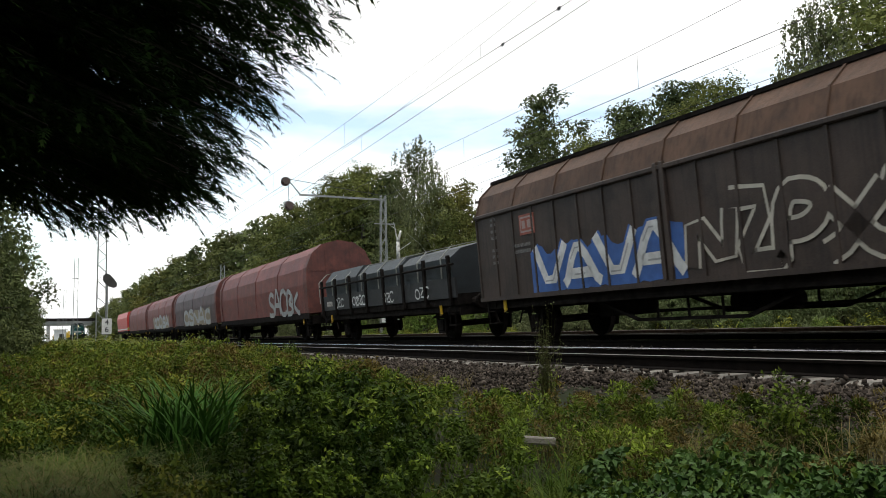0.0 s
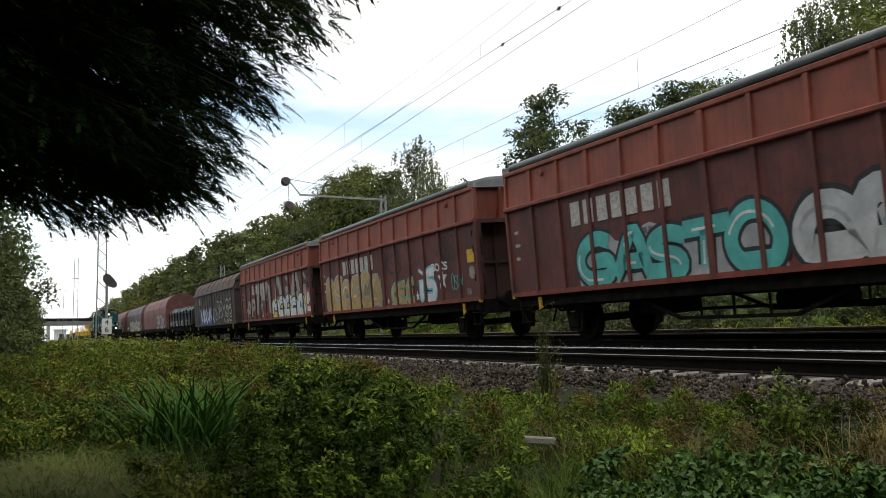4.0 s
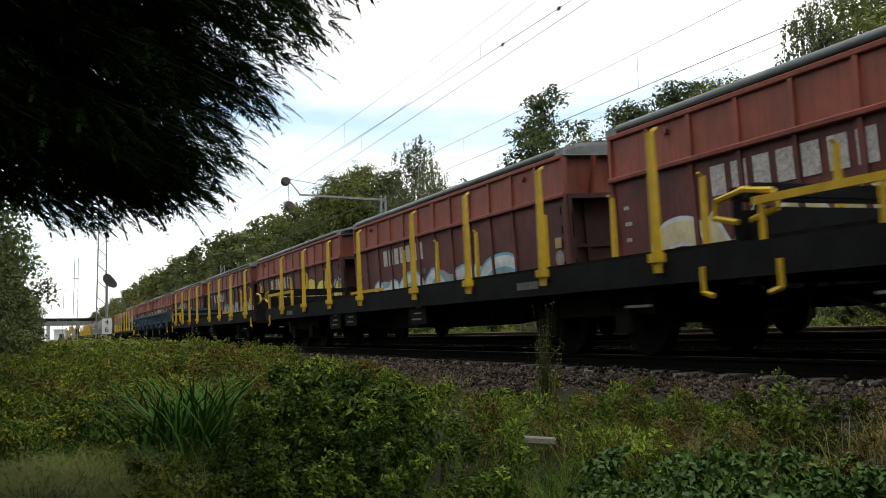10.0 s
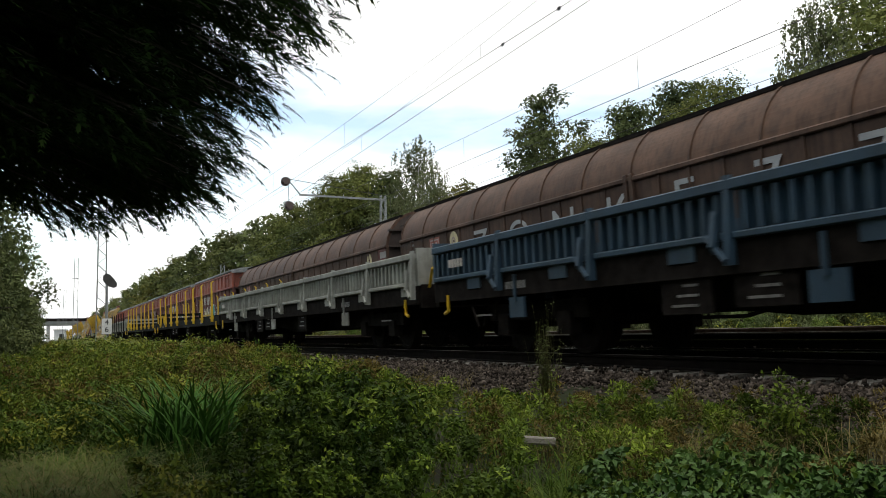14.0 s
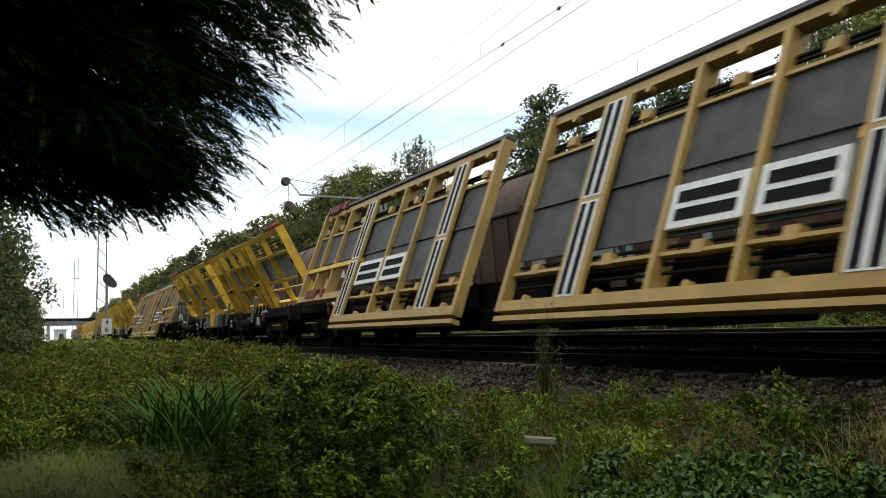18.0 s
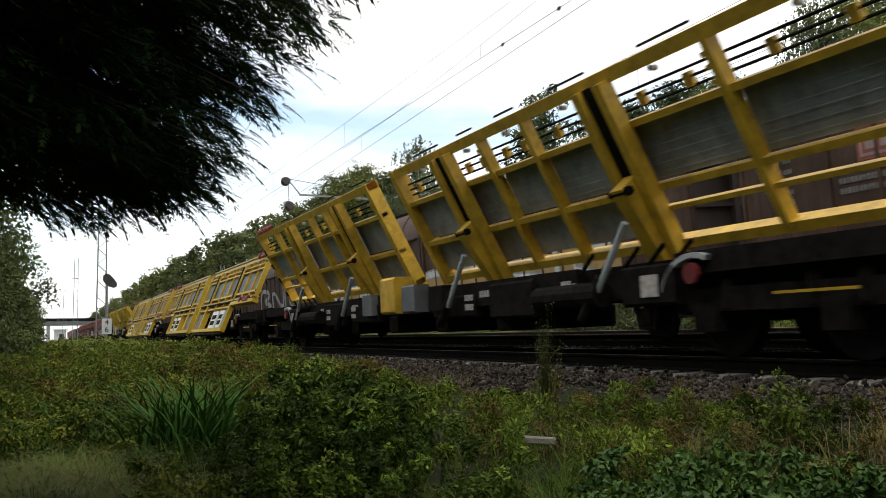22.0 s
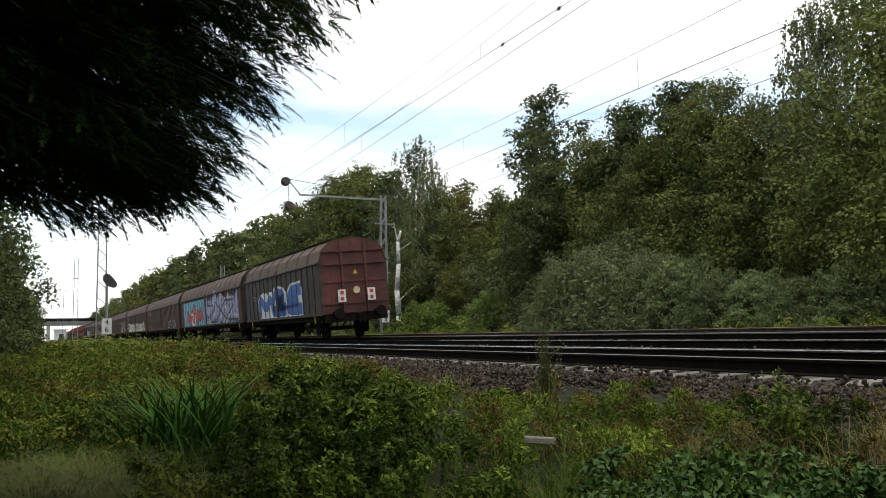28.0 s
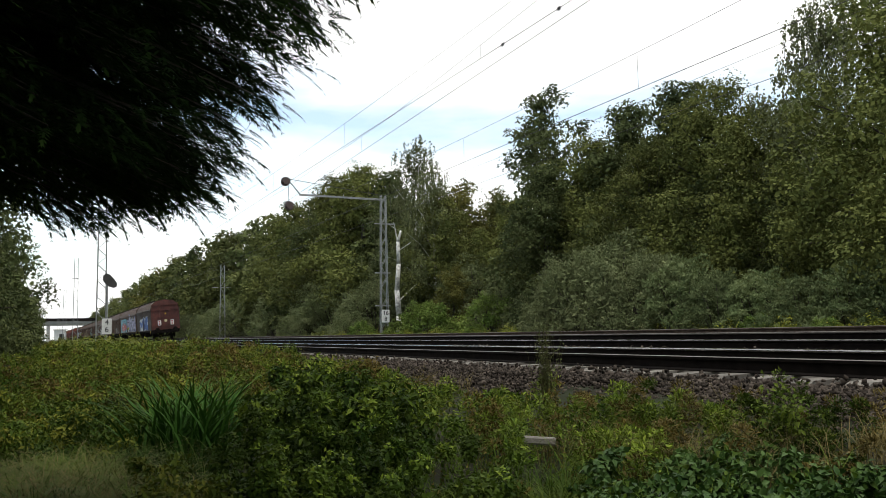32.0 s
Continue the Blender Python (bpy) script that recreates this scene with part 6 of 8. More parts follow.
def drop_side_wagon(m, mat, posts, label):
    t = thing("drop_side_wagon", m, label, "wagon", "drop-side wagons of the near train")
    half = 10.2
    bogie_chassis(t, half, 7.2, 1.24, "under")
    for i in range(8):
        a, b = -half + 0.08 + i * (2 * half - 0.16) / 8, -half + 0.08 + (i + 1) * (2 * half - 0.16) / 8
        for s in (-1, 1):
            p = part("side_flap", box(bm_new(), s * 1.34, s * 1.365, a + 0.03, b - 0.03, 1.26, 1.84), mat, t)
            if s > 0:
                continue
            bm = bm_new()
            rbox(bm, -1.48, -1.36, a + 0.03, b - 0.03, 1.74, 1.86, 0.015)
            rbox(bm, -1.46, -1.36, a + 0.03, b - 0.03, 1.24, 1.32, 0.015)
            n = 11
            for k in range(n):
                y = a + 0.2 + k * (b - a - 0.4) / (n - 1)
                prism(bm, [(-1.45, 1.33), (-1.36, 1.33), (-1.36, 1.72), (-1.45, 1.72)], y - 0.03, y + 0.03)
            part("flap_corrugation", bm, mat, p)
            bm = bm_new()
            for y in (a + 0.02,):
                prism(bm, [(-1.52, 0.98), (-1.42, 0.98), (-1.41, 1.9), (-1.47, 1.9)], y - 0.045, y + 0.045)
                prism(bm, [(-1.56, 1.18), (-1.50, 1.1), (-1.46, 1.5), (-1.50, 1.55)], y + 0.14, y + 0.22)
                rod(bm, (-1.53, y, 1.02), (-1.5, y + 0.32, 1.3), 0.03, 5)
            part("flap_hinge_post", bm, mat, t)
    for i in range(8):
        y = -half + 0.6 + i * 2.6
        part("side_bracket", prism(bm_new(), [(-1.42, 1.06), (-1.34, 1.06), (-1.30, 1.2), (-1.42, 1.24)], y - 0.25, y + 0.2), mat, t)
    for e in (-1, 1):
        bm = box(bm_new(), -1.4, 1.4, e * half - 0.05, e * half + 0.03, 1.24, 1.95)
        part("end_flap", bm, mat, t)
        bm = bm_new()
        for q in (-0.9, 0, 0.9):
            box(bm, q - 0.06, q + 0.06, e * half - 0.12, e * half + 0.12, 0.9, 1.9)
        part("end_post", bm, mat, t)
        bm = bm_new()
        rod(bm, (-1.2, e * (half + 0.1), 1.2), (-1.2, e * (half + 0.28), 1.55), 0.03, 5)
        rod(bm, (-1.2, e * (half + 0.28), 1.55), (-0.7, e * (half + 0.28), 1.55), 0.03, 5)
        part("shunter_grip", bm, "stake", t)
    for y in (half - 3.0, 1.4, -half + 4.5):
        part("plate", box(bm_new(), -1.40, -1.36, y - 0.22, y + 0.22, 0.56, 0.86), mat, t)
        part("plate_frame", box(bm_new(), -1.43, -1.40, y - 0.03, y + 0.03, 0.8, 1.2), mat, t)
    stencil(t, half - 0.8, 1.45, 5, 0.14, x=-1.47)
    if posts:
        for i in range(8):
            y = -half + 1.5 + i * 2.5
            for s in (-1, 1):
                part("stake", rbox(bm_new(), s * 1.5 - 0.04, s * 1.5 + 0.04, y - 0.045, y + 0.045, 1.0, 2.55, 0.012), "under", t, "dark steel stake")
    part("floor", box(bm_new(), -1.36, 1.36, -half, half, 1.24, 1.28), "under", t)
    return t


blue = runs(drop_side_wagon(at("B", 316.6), "blue", False, "faded blue drop-side flat wagon with ribbed flaps"), "B", 316.6)
runs(copy_thing(blue, at("B", 358.3)), "B", 358.3)
graffiti(VEHICLES[-1][0], 50, "nbka", -9.4, -7.8, 1.34, 1.75, "g_white", None, None, x=-1.465, thick=0.25)
grey = runs(drop_side_wagon(at("B", 379.5), "greyside", False, "pale grey drop-side flat wagon with ribbed flaps"), "B", 379.5)
runs(drop_side_wagon(at("B", 443.0), "greyside", True, "pale grey drop-side wagon with dark upright stakes"), "B", 443.0)


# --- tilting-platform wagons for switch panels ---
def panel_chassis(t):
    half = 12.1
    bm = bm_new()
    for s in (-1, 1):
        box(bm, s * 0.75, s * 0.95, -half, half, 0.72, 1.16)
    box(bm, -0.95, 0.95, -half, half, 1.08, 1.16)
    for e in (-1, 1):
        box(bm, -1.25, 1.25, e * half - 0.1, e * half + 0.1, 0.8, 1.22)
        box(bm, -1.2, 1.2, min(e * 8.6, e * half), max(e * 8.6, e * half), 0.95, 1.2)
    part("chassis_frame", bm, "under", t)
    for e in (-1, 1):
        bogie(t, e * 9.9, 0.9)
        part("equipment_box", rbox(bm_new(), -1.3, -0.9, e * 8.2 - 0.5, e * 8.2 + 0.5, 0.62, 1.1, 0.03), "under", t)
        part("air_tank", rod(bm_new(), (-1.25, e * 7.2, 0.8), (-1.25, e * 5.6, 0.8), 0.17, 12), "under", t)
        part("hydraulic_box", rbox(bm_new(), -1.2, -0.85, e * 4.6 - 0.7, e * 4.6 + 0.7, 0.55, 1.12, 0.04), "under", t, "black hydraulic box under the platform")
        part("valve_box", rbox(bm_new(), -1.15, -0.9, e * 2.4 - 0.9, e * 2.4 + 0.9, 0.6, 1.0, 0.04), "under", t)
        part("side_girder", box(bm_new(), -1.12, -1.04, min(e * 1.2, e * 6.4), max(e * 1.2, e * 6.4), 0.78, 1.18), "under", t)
        for k in range(5):
            part("hose", rod(bm_new(), (-1.05, e * (6.4 + 0.5 * k), 1.1), (-1.1, e * (6.8 + 0.5 * k), 1.34), 0.03, 5), "under", t)
        for y, n in ((e * 3.4, 5), (e * 6.0, 3)):
            stencil(t, y, 0.92, n, 0.11, x=-1.122)
        part("data_plate", box(bm_new(), -1.325, -1.3, e * 8.2 - 0.2, e * 8.2 + 0.1, 0.72, 0.98), "lettering", t)
        part("red_valve", disc(bm_new(), (-1.3, e * 9.0, 0.95), (1, 0, 0), 0.12, 0.06, 10), "redclamp", t)
        bm = bm_new()
        k = 12
        arc = [math.pi * (0.12 + 0.5 * i / k) for i in range(k + 1)]
        pts = [(e * 9.0 - q * math.cos(a) * e, 0.55 + q * math.sin(a)) for q, aa in ((0.63, arc), (0.57, arc[::-1])) for a in aa]
        plate(bm, pts, -1.18, 0.12)
        part("wheel_guard", bm, "chrome", t, "worn bright curved wheel guard")
        part("brake_handle", beam(bm_new(), (-1.3, e * 11.2, 0.68), (-1.3, e * 10.2, 0.68), 0.02, 0.028), "stake", t)
        part("equipment_box", box(bm_new(), -1.28, -0.95, e * 1.9 - 0.3, e * 1.9 + 0.3, 0.75, 1.2), "meshmid" if e > 0 else "under", t)
    for y in (-4.0, -1.5, 1.0, 3.6, 6.0):
        part("cross_girder", rbox(bm_new(), -1.0, 1.0, y - 0.25, y + 0.25, 0.35, 0.72, 0.04), "under", t)
    buffers(t, half, 1.06)
    for y in (3.2, 5.2, -3.0, -6.2):
        for i in range(2):
            stencil(t, y, 0.72 + 0.16 * i, 4, 0.1, x=-1.21)


class Plane:
    """The tilted platform: v runs up it from foot to top, d is the depth behind its face."""
    def __init__(self, foot, top):
        self.f, self.t = Vector((foot[0], 0, foot[1])), Vector((top[0], 0, top[1]))
        self.h = (self.t - self.f).length
        u = (self.t - self.f).normalized()
        self.n = Vector((u.z, 0, -u.x))          # away from the camera side

    def at(self, y, v, d=0.0):
        p = self.f + (self.t - self.f) * v + self.n * d
        return Vector((p.x, y, p.z))

    def slab(self, bm, y0, y1, v0, v1, d0, d1):
        c = [bm.verts.new(self.at(y, v, d)) for y in (y0, y1) for v in (v0, v1) for d in (d0, d1)]
        for q in ((0, 1, 3, 2), (4, 6, 7, 5), (0, 4, 5, 1), (2, 3, 7, 6), (0, 2, 6, 4), (1, 5, 7, 3)):
            bm.faces.new([c[i] for i in q])
        return bm


def bars(t, pl, y0, y1, v, mat, wv=0.05, d0=-0.1, d1=0.08, name="cross_rail"):
    return part(name, pl.slab(bm_new(), y0, y1, v - wv / 2, v + wv / 2, d0, d1), mat, t)


def front_section(t, pl, marks, frame, style):
    """One platform section seen from its loading face. marks along y: inner end, first strip, two uprights, second strip, low end, outer end."""
    ya, s1, u1, u2, s2, ylow, yend = marks
    e = 1 if yend > ya else -1
    lo = lambda a, b: (min(a, b), max(a, b))
    cream = style == "cream"
    cut = 0.22 if cream else 0.40
    part("lower_beam", pl.slab(bm_new(), *lo(ya, ylow), -0.028, 0.022, -0.11, 0.06), frame, t, "long yellow lower edge beam")
    part("lower_lip", pl.slab(bm_new(), *lo(ya, ylow), -0.075, -0.05, -0.1, 0.05), frame if cream else "under", t)
    part("upper_beam", pl.slab(bm_new(), *lo(ya, yend), 0.955, 1.0, -0.06, 0.14), frame, t)
    part("top_lip", pl.slab(bm_new(), *lo(ya, yend), 1.008, 1.03, -0.1, 0.1), "meshdark" if cream else "cream", t)
    part("end_beam", pl.slab(bm_new(), *lo(ya, ya + e * 0.13), -0.03, 1.0, -0.12, 0.05), frame, t)
    part("outer_beam", pl.slab(bm_new(), *lo(yend, yend - e * 0.13), cut - 0.04, 1.0, -0.12, 0.04), frame, t)
    part("cut_beam", pl.slab(bm_new(), *lo(ylow, yend), cut - 0.05, cut, -0.12, 0.1), frame, t)
    part("knee_post", pl.slab(bm_new(), *lo(ylow, ylow - e * 0.14), -0.03, cut, -0.12, 0.05), frame, t)
    out = yend - ylow
    posts = [ya, s1 - e * 0.05, u1, u2, s2 - e * 0.05, ylow + out * 0.36, ylow + out * 0.7, yend]
    low_cells = 4
    for y in (u1, u2, *posts[5:7]):
        v0 = 0.0 if abs(y - ya) < abs(ylow - ya) else cut
        part("upright", pl.slab(bm_new(), y - (0.05 if cream else 0.04), y + (0.05 if cream else 0.04), v0, 0.96, -0.09, 0.16), frame, t)
    for y in (s1, s2):
        w = 0.62 if cream else 0.5
        v0 = 0.0 if cream else cut + 0.02
        a, b = lo(y, y + e * w)
        part("ramp_strip", pl.slab(bm_new(), a, b, v0, 0.95, -0.11, -0.05), frame, t)
        for q in (0.13, 0.34):
            c = y + e * q * w / 0.62
            for va, vb in ((v0 + 0.02, 0.455), (0.475, 0.94)) if cream else ((v0 + 0.02, 0.94),):
                if cream:
                    part("pale_strip", pl.slab(bm_new(), *lo(c - e * 0.04, c + e * 0.16), va, vb, -0.116, -0.106), "stripe", t)
                part("rubber_strip", pl.slab(bm_new(), *lo(c, c + e * 0.11), va + 0.01, vb - 0.01, -0.124, -0.112), "loco_dark", t, "black rubber strip")
    for i, (p, q) in enumerate(zip(posts, posts[1:])):
        low = i < low_cells
        a, b = lo(p, q)
        m = (a + b) / 2
        if cream:
            if low:
                part("tread_plate", pl.slab(bm_new(), a + 0.05, b - 0.05, 0.235, 0.50, 0.0, 0.03), "meshdark", t)
                for v in (0.10, 0.135, 0.205):
                    part("guide_rod", rod(bm_new(), pl.at(a, v, 0.05), pl.at(b, v, 0.05), 0.024, 5), "under", t)
                part("cross_rail", pl.slab(bm_new(), a, b, 0.155, 0.17, -0.05, 0.08), frame, t)
                part("clamp_block", pl.slab(bm_new(), m - 0.1, m + 0.1, 0.15, 0.20, -0.06, 0.06), frame, t)
                part("stop_lug", rod(bm_new(), pl.at(m, 0.03, -0.1), pl.at(m, 0.03, 0.0), 0.055, 8), frame, t)
                if i in (2, 3):
                    w = part("white_ramp_frame", pl.slab(bm_new(), a + 0.08, b - 0.08, 0.255, 0.43, -0.08, -0.02), "stripe", t, "white frame with two black slots")
                    for v in (0.285, 0.355):
                        part("slot", pl.slab(bm_new(), a + 0.2, b - 0.2, v, v + 0.045, -0.088, -0.076), "loco_dark", w)
            else:
                part("yellow_bar", pl.slab(bm_new(), a, b, 0.44, 0.475, -0.1, 0.0), "yellow", t)
            part("tread_plate", pl.slab(bm_new(), a + 0.05, b - 0.05, 0.52, 0.76, 0.0, 0.03), "meshdark", t)
            part("seam_rail", pl.slab(bm_new(), a, b, 0.503, 0.518, -0.03, 0.05), "meshdark", t)
            part("cross_rail", pl.slab(bm_new(), a, b, 0.765, 0.78, -0.04, 0.06), frame, t)
            for v in (0.83, 0.85):
                part("guide_rod", rod(bm_new(), pl.at(a, v, 0.06), pl.at(b, v, 0.06), 0.026, 5), "under", t)
            part("clamp_block", pl.slab(bm_new(), m - 0.1, m + 0.1, 0.805, 0.85, -0.04, 0.06), frame, t)
            part("stop_lug", rod(bm_new(), pl.at(m, 0.94, -0.1), pl.at(m, 0.94, 0.0), 0.06, 8), frame, t)
        else:
            part("tread_plate", pl.slab(bm_new(), a + 0.07, b - 0.07, 0.53, 0.79, -0.02, 0.03), "meshmid", t, "grey corrugated tread plate")
            for v, w in ((0.82, 0.022), (0.51, 0.026), (0.885, 0.016), (0.435, 0.02)):
                part("cross_rail", pl.slab(bm_new(), a, b, v - w / 2, v + w / 2, -0.08, 0.07), frame, t)
            part("clamp_block", pl.slab(bm_new(), m - 0.1, m + 0.1, 0.89, 0.95, -0.09, 0.05), "cream", t)
            part("clamp_plate", pl.slab(bm_new(), m - 0.05, m + 0.05, 0.905, 0.93, -0.1, -0.088), "faint", t)
            part("rubber_strip", pl.slab(bm_new(), a, b, 0.401, 0.422, -0.1, -0.02), "loco_dark", t)
            for v in (0.46, 0.478):
                part("guide_rod", rod(bm_new(), pl.at(a, v, 0.03), pl.at(b, v, 0.03), 0.026, 5), "meshmid" if v > 0.47 else "under", t)
            if low:
                part("cross_rail", pl.slab(bm_new(), a, b, 0.33, 0.355, -0.07, 0.06), frame, t)
                if i == 0:
                    part("tread_plate", pl.slab(bm_new(), a + 0.06, b - 0.06, 0.04, 0.28, -0.03, 0.02), "meshmid", t)
                if i == 1:
                    part("knee_post", pl.slab(bm_new(), *lo(p, p + e * 0.22), 0.0, 0.40, -0.11, 0.1), frame, t)
                if i in (2, 3):
                    part("tread_plate", pl.slab(bm_new(), *lo(q - e * 0.36, q - e * 0.06), 0.04, 0.38, -0.03, 0.02), "meshmid", t)
                    w = part("white_ramp_frame", pl.slab(bm_new(), *lo(p + e * 0.1, q - e * 0.38), 0.03, 0.29, -0.09, -0.03), "stripe", t, "white frame with two black slots")
                    for v in (0.075, 0.165):
                        part("slot", pl.slab(bm_new(), *lo(p + e * 0.2, q - e * 0.48), v, v + 0.065, -0.098, -0.086), "loco_dark", w)
    for v in (1.02, cut + 0.01):
        for d in (0.42, 0.66, 0.9, 1.14, 1.75):
            c = yend - e * (d + (0.5 if v < 1 else 0.0))
            bm = bm_new()
            pl.slab(bm, c - 0.075, c + 0.075, v - 0.036, v + 0.03, -0.16, 0.06)
            pl.slab(bm, c - 0.05, c + 0.05, v + 0.03, v + 0.045, -0.1, 0.04)
            part("rail_clamp", bm, "redclamp", t, "red rail clamp")
    if not cream:
        for v in (0.40, 0.445, 0.49, 0.88):
            part("hazard_stripe", pl.slab(bm_new(), *lo(yend - e * 0.005, yend - e * 0.135), v, v + 0.024, -0.127, -0.119), "loco_dark", t)


def back_section(t, pl, ya, yend, frame, style):
    """One platform section leaning the other way: its underside with ribs, tilt struts and plates behind."""
    e = 1 if yend > ya else -1
    lo = lambda a, b: (min(a, b), max(a, b))
    part("top_beam", pl.slab(bm_new(), *lo(ya, yend), 0.93, 1.0, -0.12, 0.12), frame, t, "yellow top edge beam")
    part("foot_beam", pl.slab(bm_new(), *lo(ya, yend), 0.0, 0.05, -0.12, 0.12), frame, t)
    part("end_beam", pl.slab(bm_new(), *lo(ya, ya + e * 0.2), -0.02, 1.0, -0.14, 0.14), frame, t)
    part("outer_beam", pl.slab(bm_new(), *lo(yend, yend - e * 0.18), 0.0, 1.0, -0.12, 0.14), frame, t)
    part("middle_beam", pl.slab(bm_new(), *lo(ya, yend), 0.325, 0.36, -0.12, 0.03), frame, t)
    part("upper_beam", pl.slab(bm_new(), *lo(ya, yend), 0.675, 0.71, -0.1, 0.04), frame, t)
    dense = style == "bright"
    span = abs(yend - ya)
    girders = (0.213 * span, (0.652 if dense else 0.617) * span)
    ribs = [f * span for f in ((0.357, 0.496, 0.783, 0.878) if dense else (0.33, 0.452, 0.796))]
    posts = sorted([0.0, *girders, *ribs, span])
    for q in ribs:
        y = ya + e * q
        part("rib", pl.slab(bm_new(), y - 0.055, y + 0.055, 0.03, 0.95, -0.14, 0.03), frame, t)
        for v in (0.73, 0.8, 0.86):
            part("rib_lug", pl.slab(bm_new(), y + 0.05, y + 0.12, v, v + 0.025, -0.14, 0.0), frame, t)
    for i, (p, q) in enumerate(zip(posts, posts[1:])):
        a, b = lo(ya + e * p, ya + e * q)
        m = (a + b) / 2
        tail = p >= girders[1]
        part("tread_plate", pl.slab(bm_new(), a + 0.05, b - 0.05, 0.37, 0.675, 0.04, 0.07), "meshlight" if dense else "mesh", t, "grey corrugated plate")
        for k in range(6):
            part("plate_ridge", pl.slab(bm_new(), a + 0.06, b - 0.06, 0.395 + 0.047 * k, 0.403 + 0.047 * k, 0.032, 0.041), "meshlight" if dense else "mesh", t)
        if dense:
            part("perforated_plate", pl.slab(bm_new(), a + 0.05, b - 0.05, 0.06, 0.325, 0.04, 0.07), "bright", t)
            part("low_rail", pl.slab(bm_new(), a, b, 0.18, 0.205, -0.08, 0.03), frame, t)
            for k in range(6):
                c = a + (b - a) * (0.14 + 0.145 * k)
                part("rail_pad", pl.slab(bm_new(), c - 0.05, c + 0.05, 0.10, 0.135, -0.02, 0.04), "stripe", t)
                part("lightening_hole", rod(bm_new(), pl.at(c, 0.255, 0.03), pl.at(c, 0.255, 0.045), 0.045, 8), "loco_dark", t)
        elif tail:
            part("low_rail", pl.slab(bm_new(), a, b, 0.21, 0.235, -0.1, 0.0), frame, t)
        else:
            part("tread_plate", pl.slab(bm_new(), a + 0.05, b - 0.05, 0.08, 0.32, 0.04, 0.07), "mesh", t)
        for v in (0.755, 0.80, 0.845):
            part("guide_rod", rod(bm_new(), pl.at(a, v, 0.06), pl.at(b, v, 0.06), 0.018, 5), "under", t)
        for f in (0.3, 0.72):
            c = a + (b - a) * f
            part("clamp_block", pl.slab(bm_new(), c - 0.06, c + 0.06, 0.755, 0.825, 0.02, 0.1), frame, t)
        part("stop_lug", rod(bm_new(), pl.at(m, 0.915, -0.05), pl.at(m, 0.9, 0.05), 0.035, 8), "stripe", t)
        part("grip_bar", beam(bm_new(), pl.at(a + 0.2, 1.03, 0), pl.at(m + 0.1, 1.03, 0), 0.025, 0.025), "loco_dark", t)
    for g in girders:
        y = ya + e * g
        for d in (-0.26, 0.22):
            part("tilt_girder", pl.slab(bm_new(), y + d - 0.08, y + d + 0.08, -0.06, 0.95, -0.28, -0.08), frame, t)
        # dark slab stands for the shade in the gap between both girders
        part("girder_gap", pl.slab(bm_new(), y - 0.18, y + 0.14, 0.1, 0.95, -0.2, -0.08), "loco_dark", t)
        bm = bm_new()
        prism(bm, [(pl.at(0, 0.42, -0.5).x, pl.at(0, 0.42, -0.5).z), (pl.at(0, 0.45, -0.2).x, pl.at(0, 0.45, -0.2).z), (pl.at(0, -0.1, -0.2).x, pl.at(0, -0.1, -0.2).z), (pl.at(0, -0.1, -0.34).x, pl.at(0, -0.1, -0.34).z)], y - 0.16, y + 0.1)
        part("tilt_bracket", bm, frame, t)
        part("bracket_pin", rod(bm_new(), pl.at(y - 0.24, 0.40, -0.44), pl.at(y + 0.18, 0.40, -0.44), 0.06, 8), "under", t)
        part("tilt_strut", rod(bm_new(), (-1.3, y + 0.46, 0.8), (-1.24, y - 0.16, 1.66), 0.045, 10), "chrome", t, "bare steel tilt strut")
        part("strut_sleeve", rod(bm_new(), (-1.34, y + 0.78, 0.48), (-1.29, y + 0.38, 1.02), 0.07, 10), "under", t)
    for k in range(4):
        c = yend - e * (0.3 + 0.36 * k)
        part("rail_clamp", rod(bm_new(), pl.at(c, 1.03, -0.1), pl.at(c, 1.03, 0.12), 0.075, 8), "redclamp", t, "red rail clamp")
    for k in range(4):
        v = 0.12 + 0.2 * k
        part("hazard_stripe", pl.slab(bm_new(), *lo(yend - e * 0.005, yend - e * 0.185), v, v + 0.07, -0.127, -0.119), "loco_dark", t)


def panel_wagon(m, lean, style):
    names = {"cream": "pale yellow", "bright": "bright yellow", "yellow": "ochre yellow"}
    t = thing("tilting_platform_wagon", m, "wagon with %s steel platforms tilted %s the track side" % (names[style], "down to" if lean == "front" else "up over"), "wagon", "platform wagons of the near train")
    panel_chassis(t)
    if lean == "front":
        if style == "cream":
            pl = Plane((-1.66, 0.70), (-0.55, 3.55))
            front_section(t, pl, (-0.86, -2.4, -4.35, -5.72, -7.0, -7.64, -12.4), style, style)
            front_section(t, pl, (0.62, 1.85, 3.7, 5.05, 6.75, 7.45, 11.1), style, style)
        else:
            pl = Plane((-1.66, 0.62), (-0.60, 3.10))
            front_section(t, pl, (-1.15, -2.95, -5.1, -6.65, -8.0, -8.4, -12.2), style, style)
            front_section(t, pl, (0.1, 1.9, 4.1, 5.6, 7.0, 7.6, 11.1), style, style)
    else:
        pl = Plane((-0.35, 1.38), (-1.45, 3.57)) if style == "yellow" else Plane((-0.35, 1.36), (-1.22, 3.08))
        back_section(t, pl, -0.5, -12.0, style, style)
        back_section(t, pl, 0.9, 11.5, style, style)
        part("engine_box", rbox(bm_new(), -1.32, -0.9, 0.1, 0.9, 0.75, 1.5, 0.05), "yellow", t, "yellow motor housing")
        part("switch_cabinet", rbox(bm_new(), -1.33, -1.0, -1.0, -0.35, 0.75, 1.28, 0.03), "meshmid", t, "grey switch cabinet")
    return t


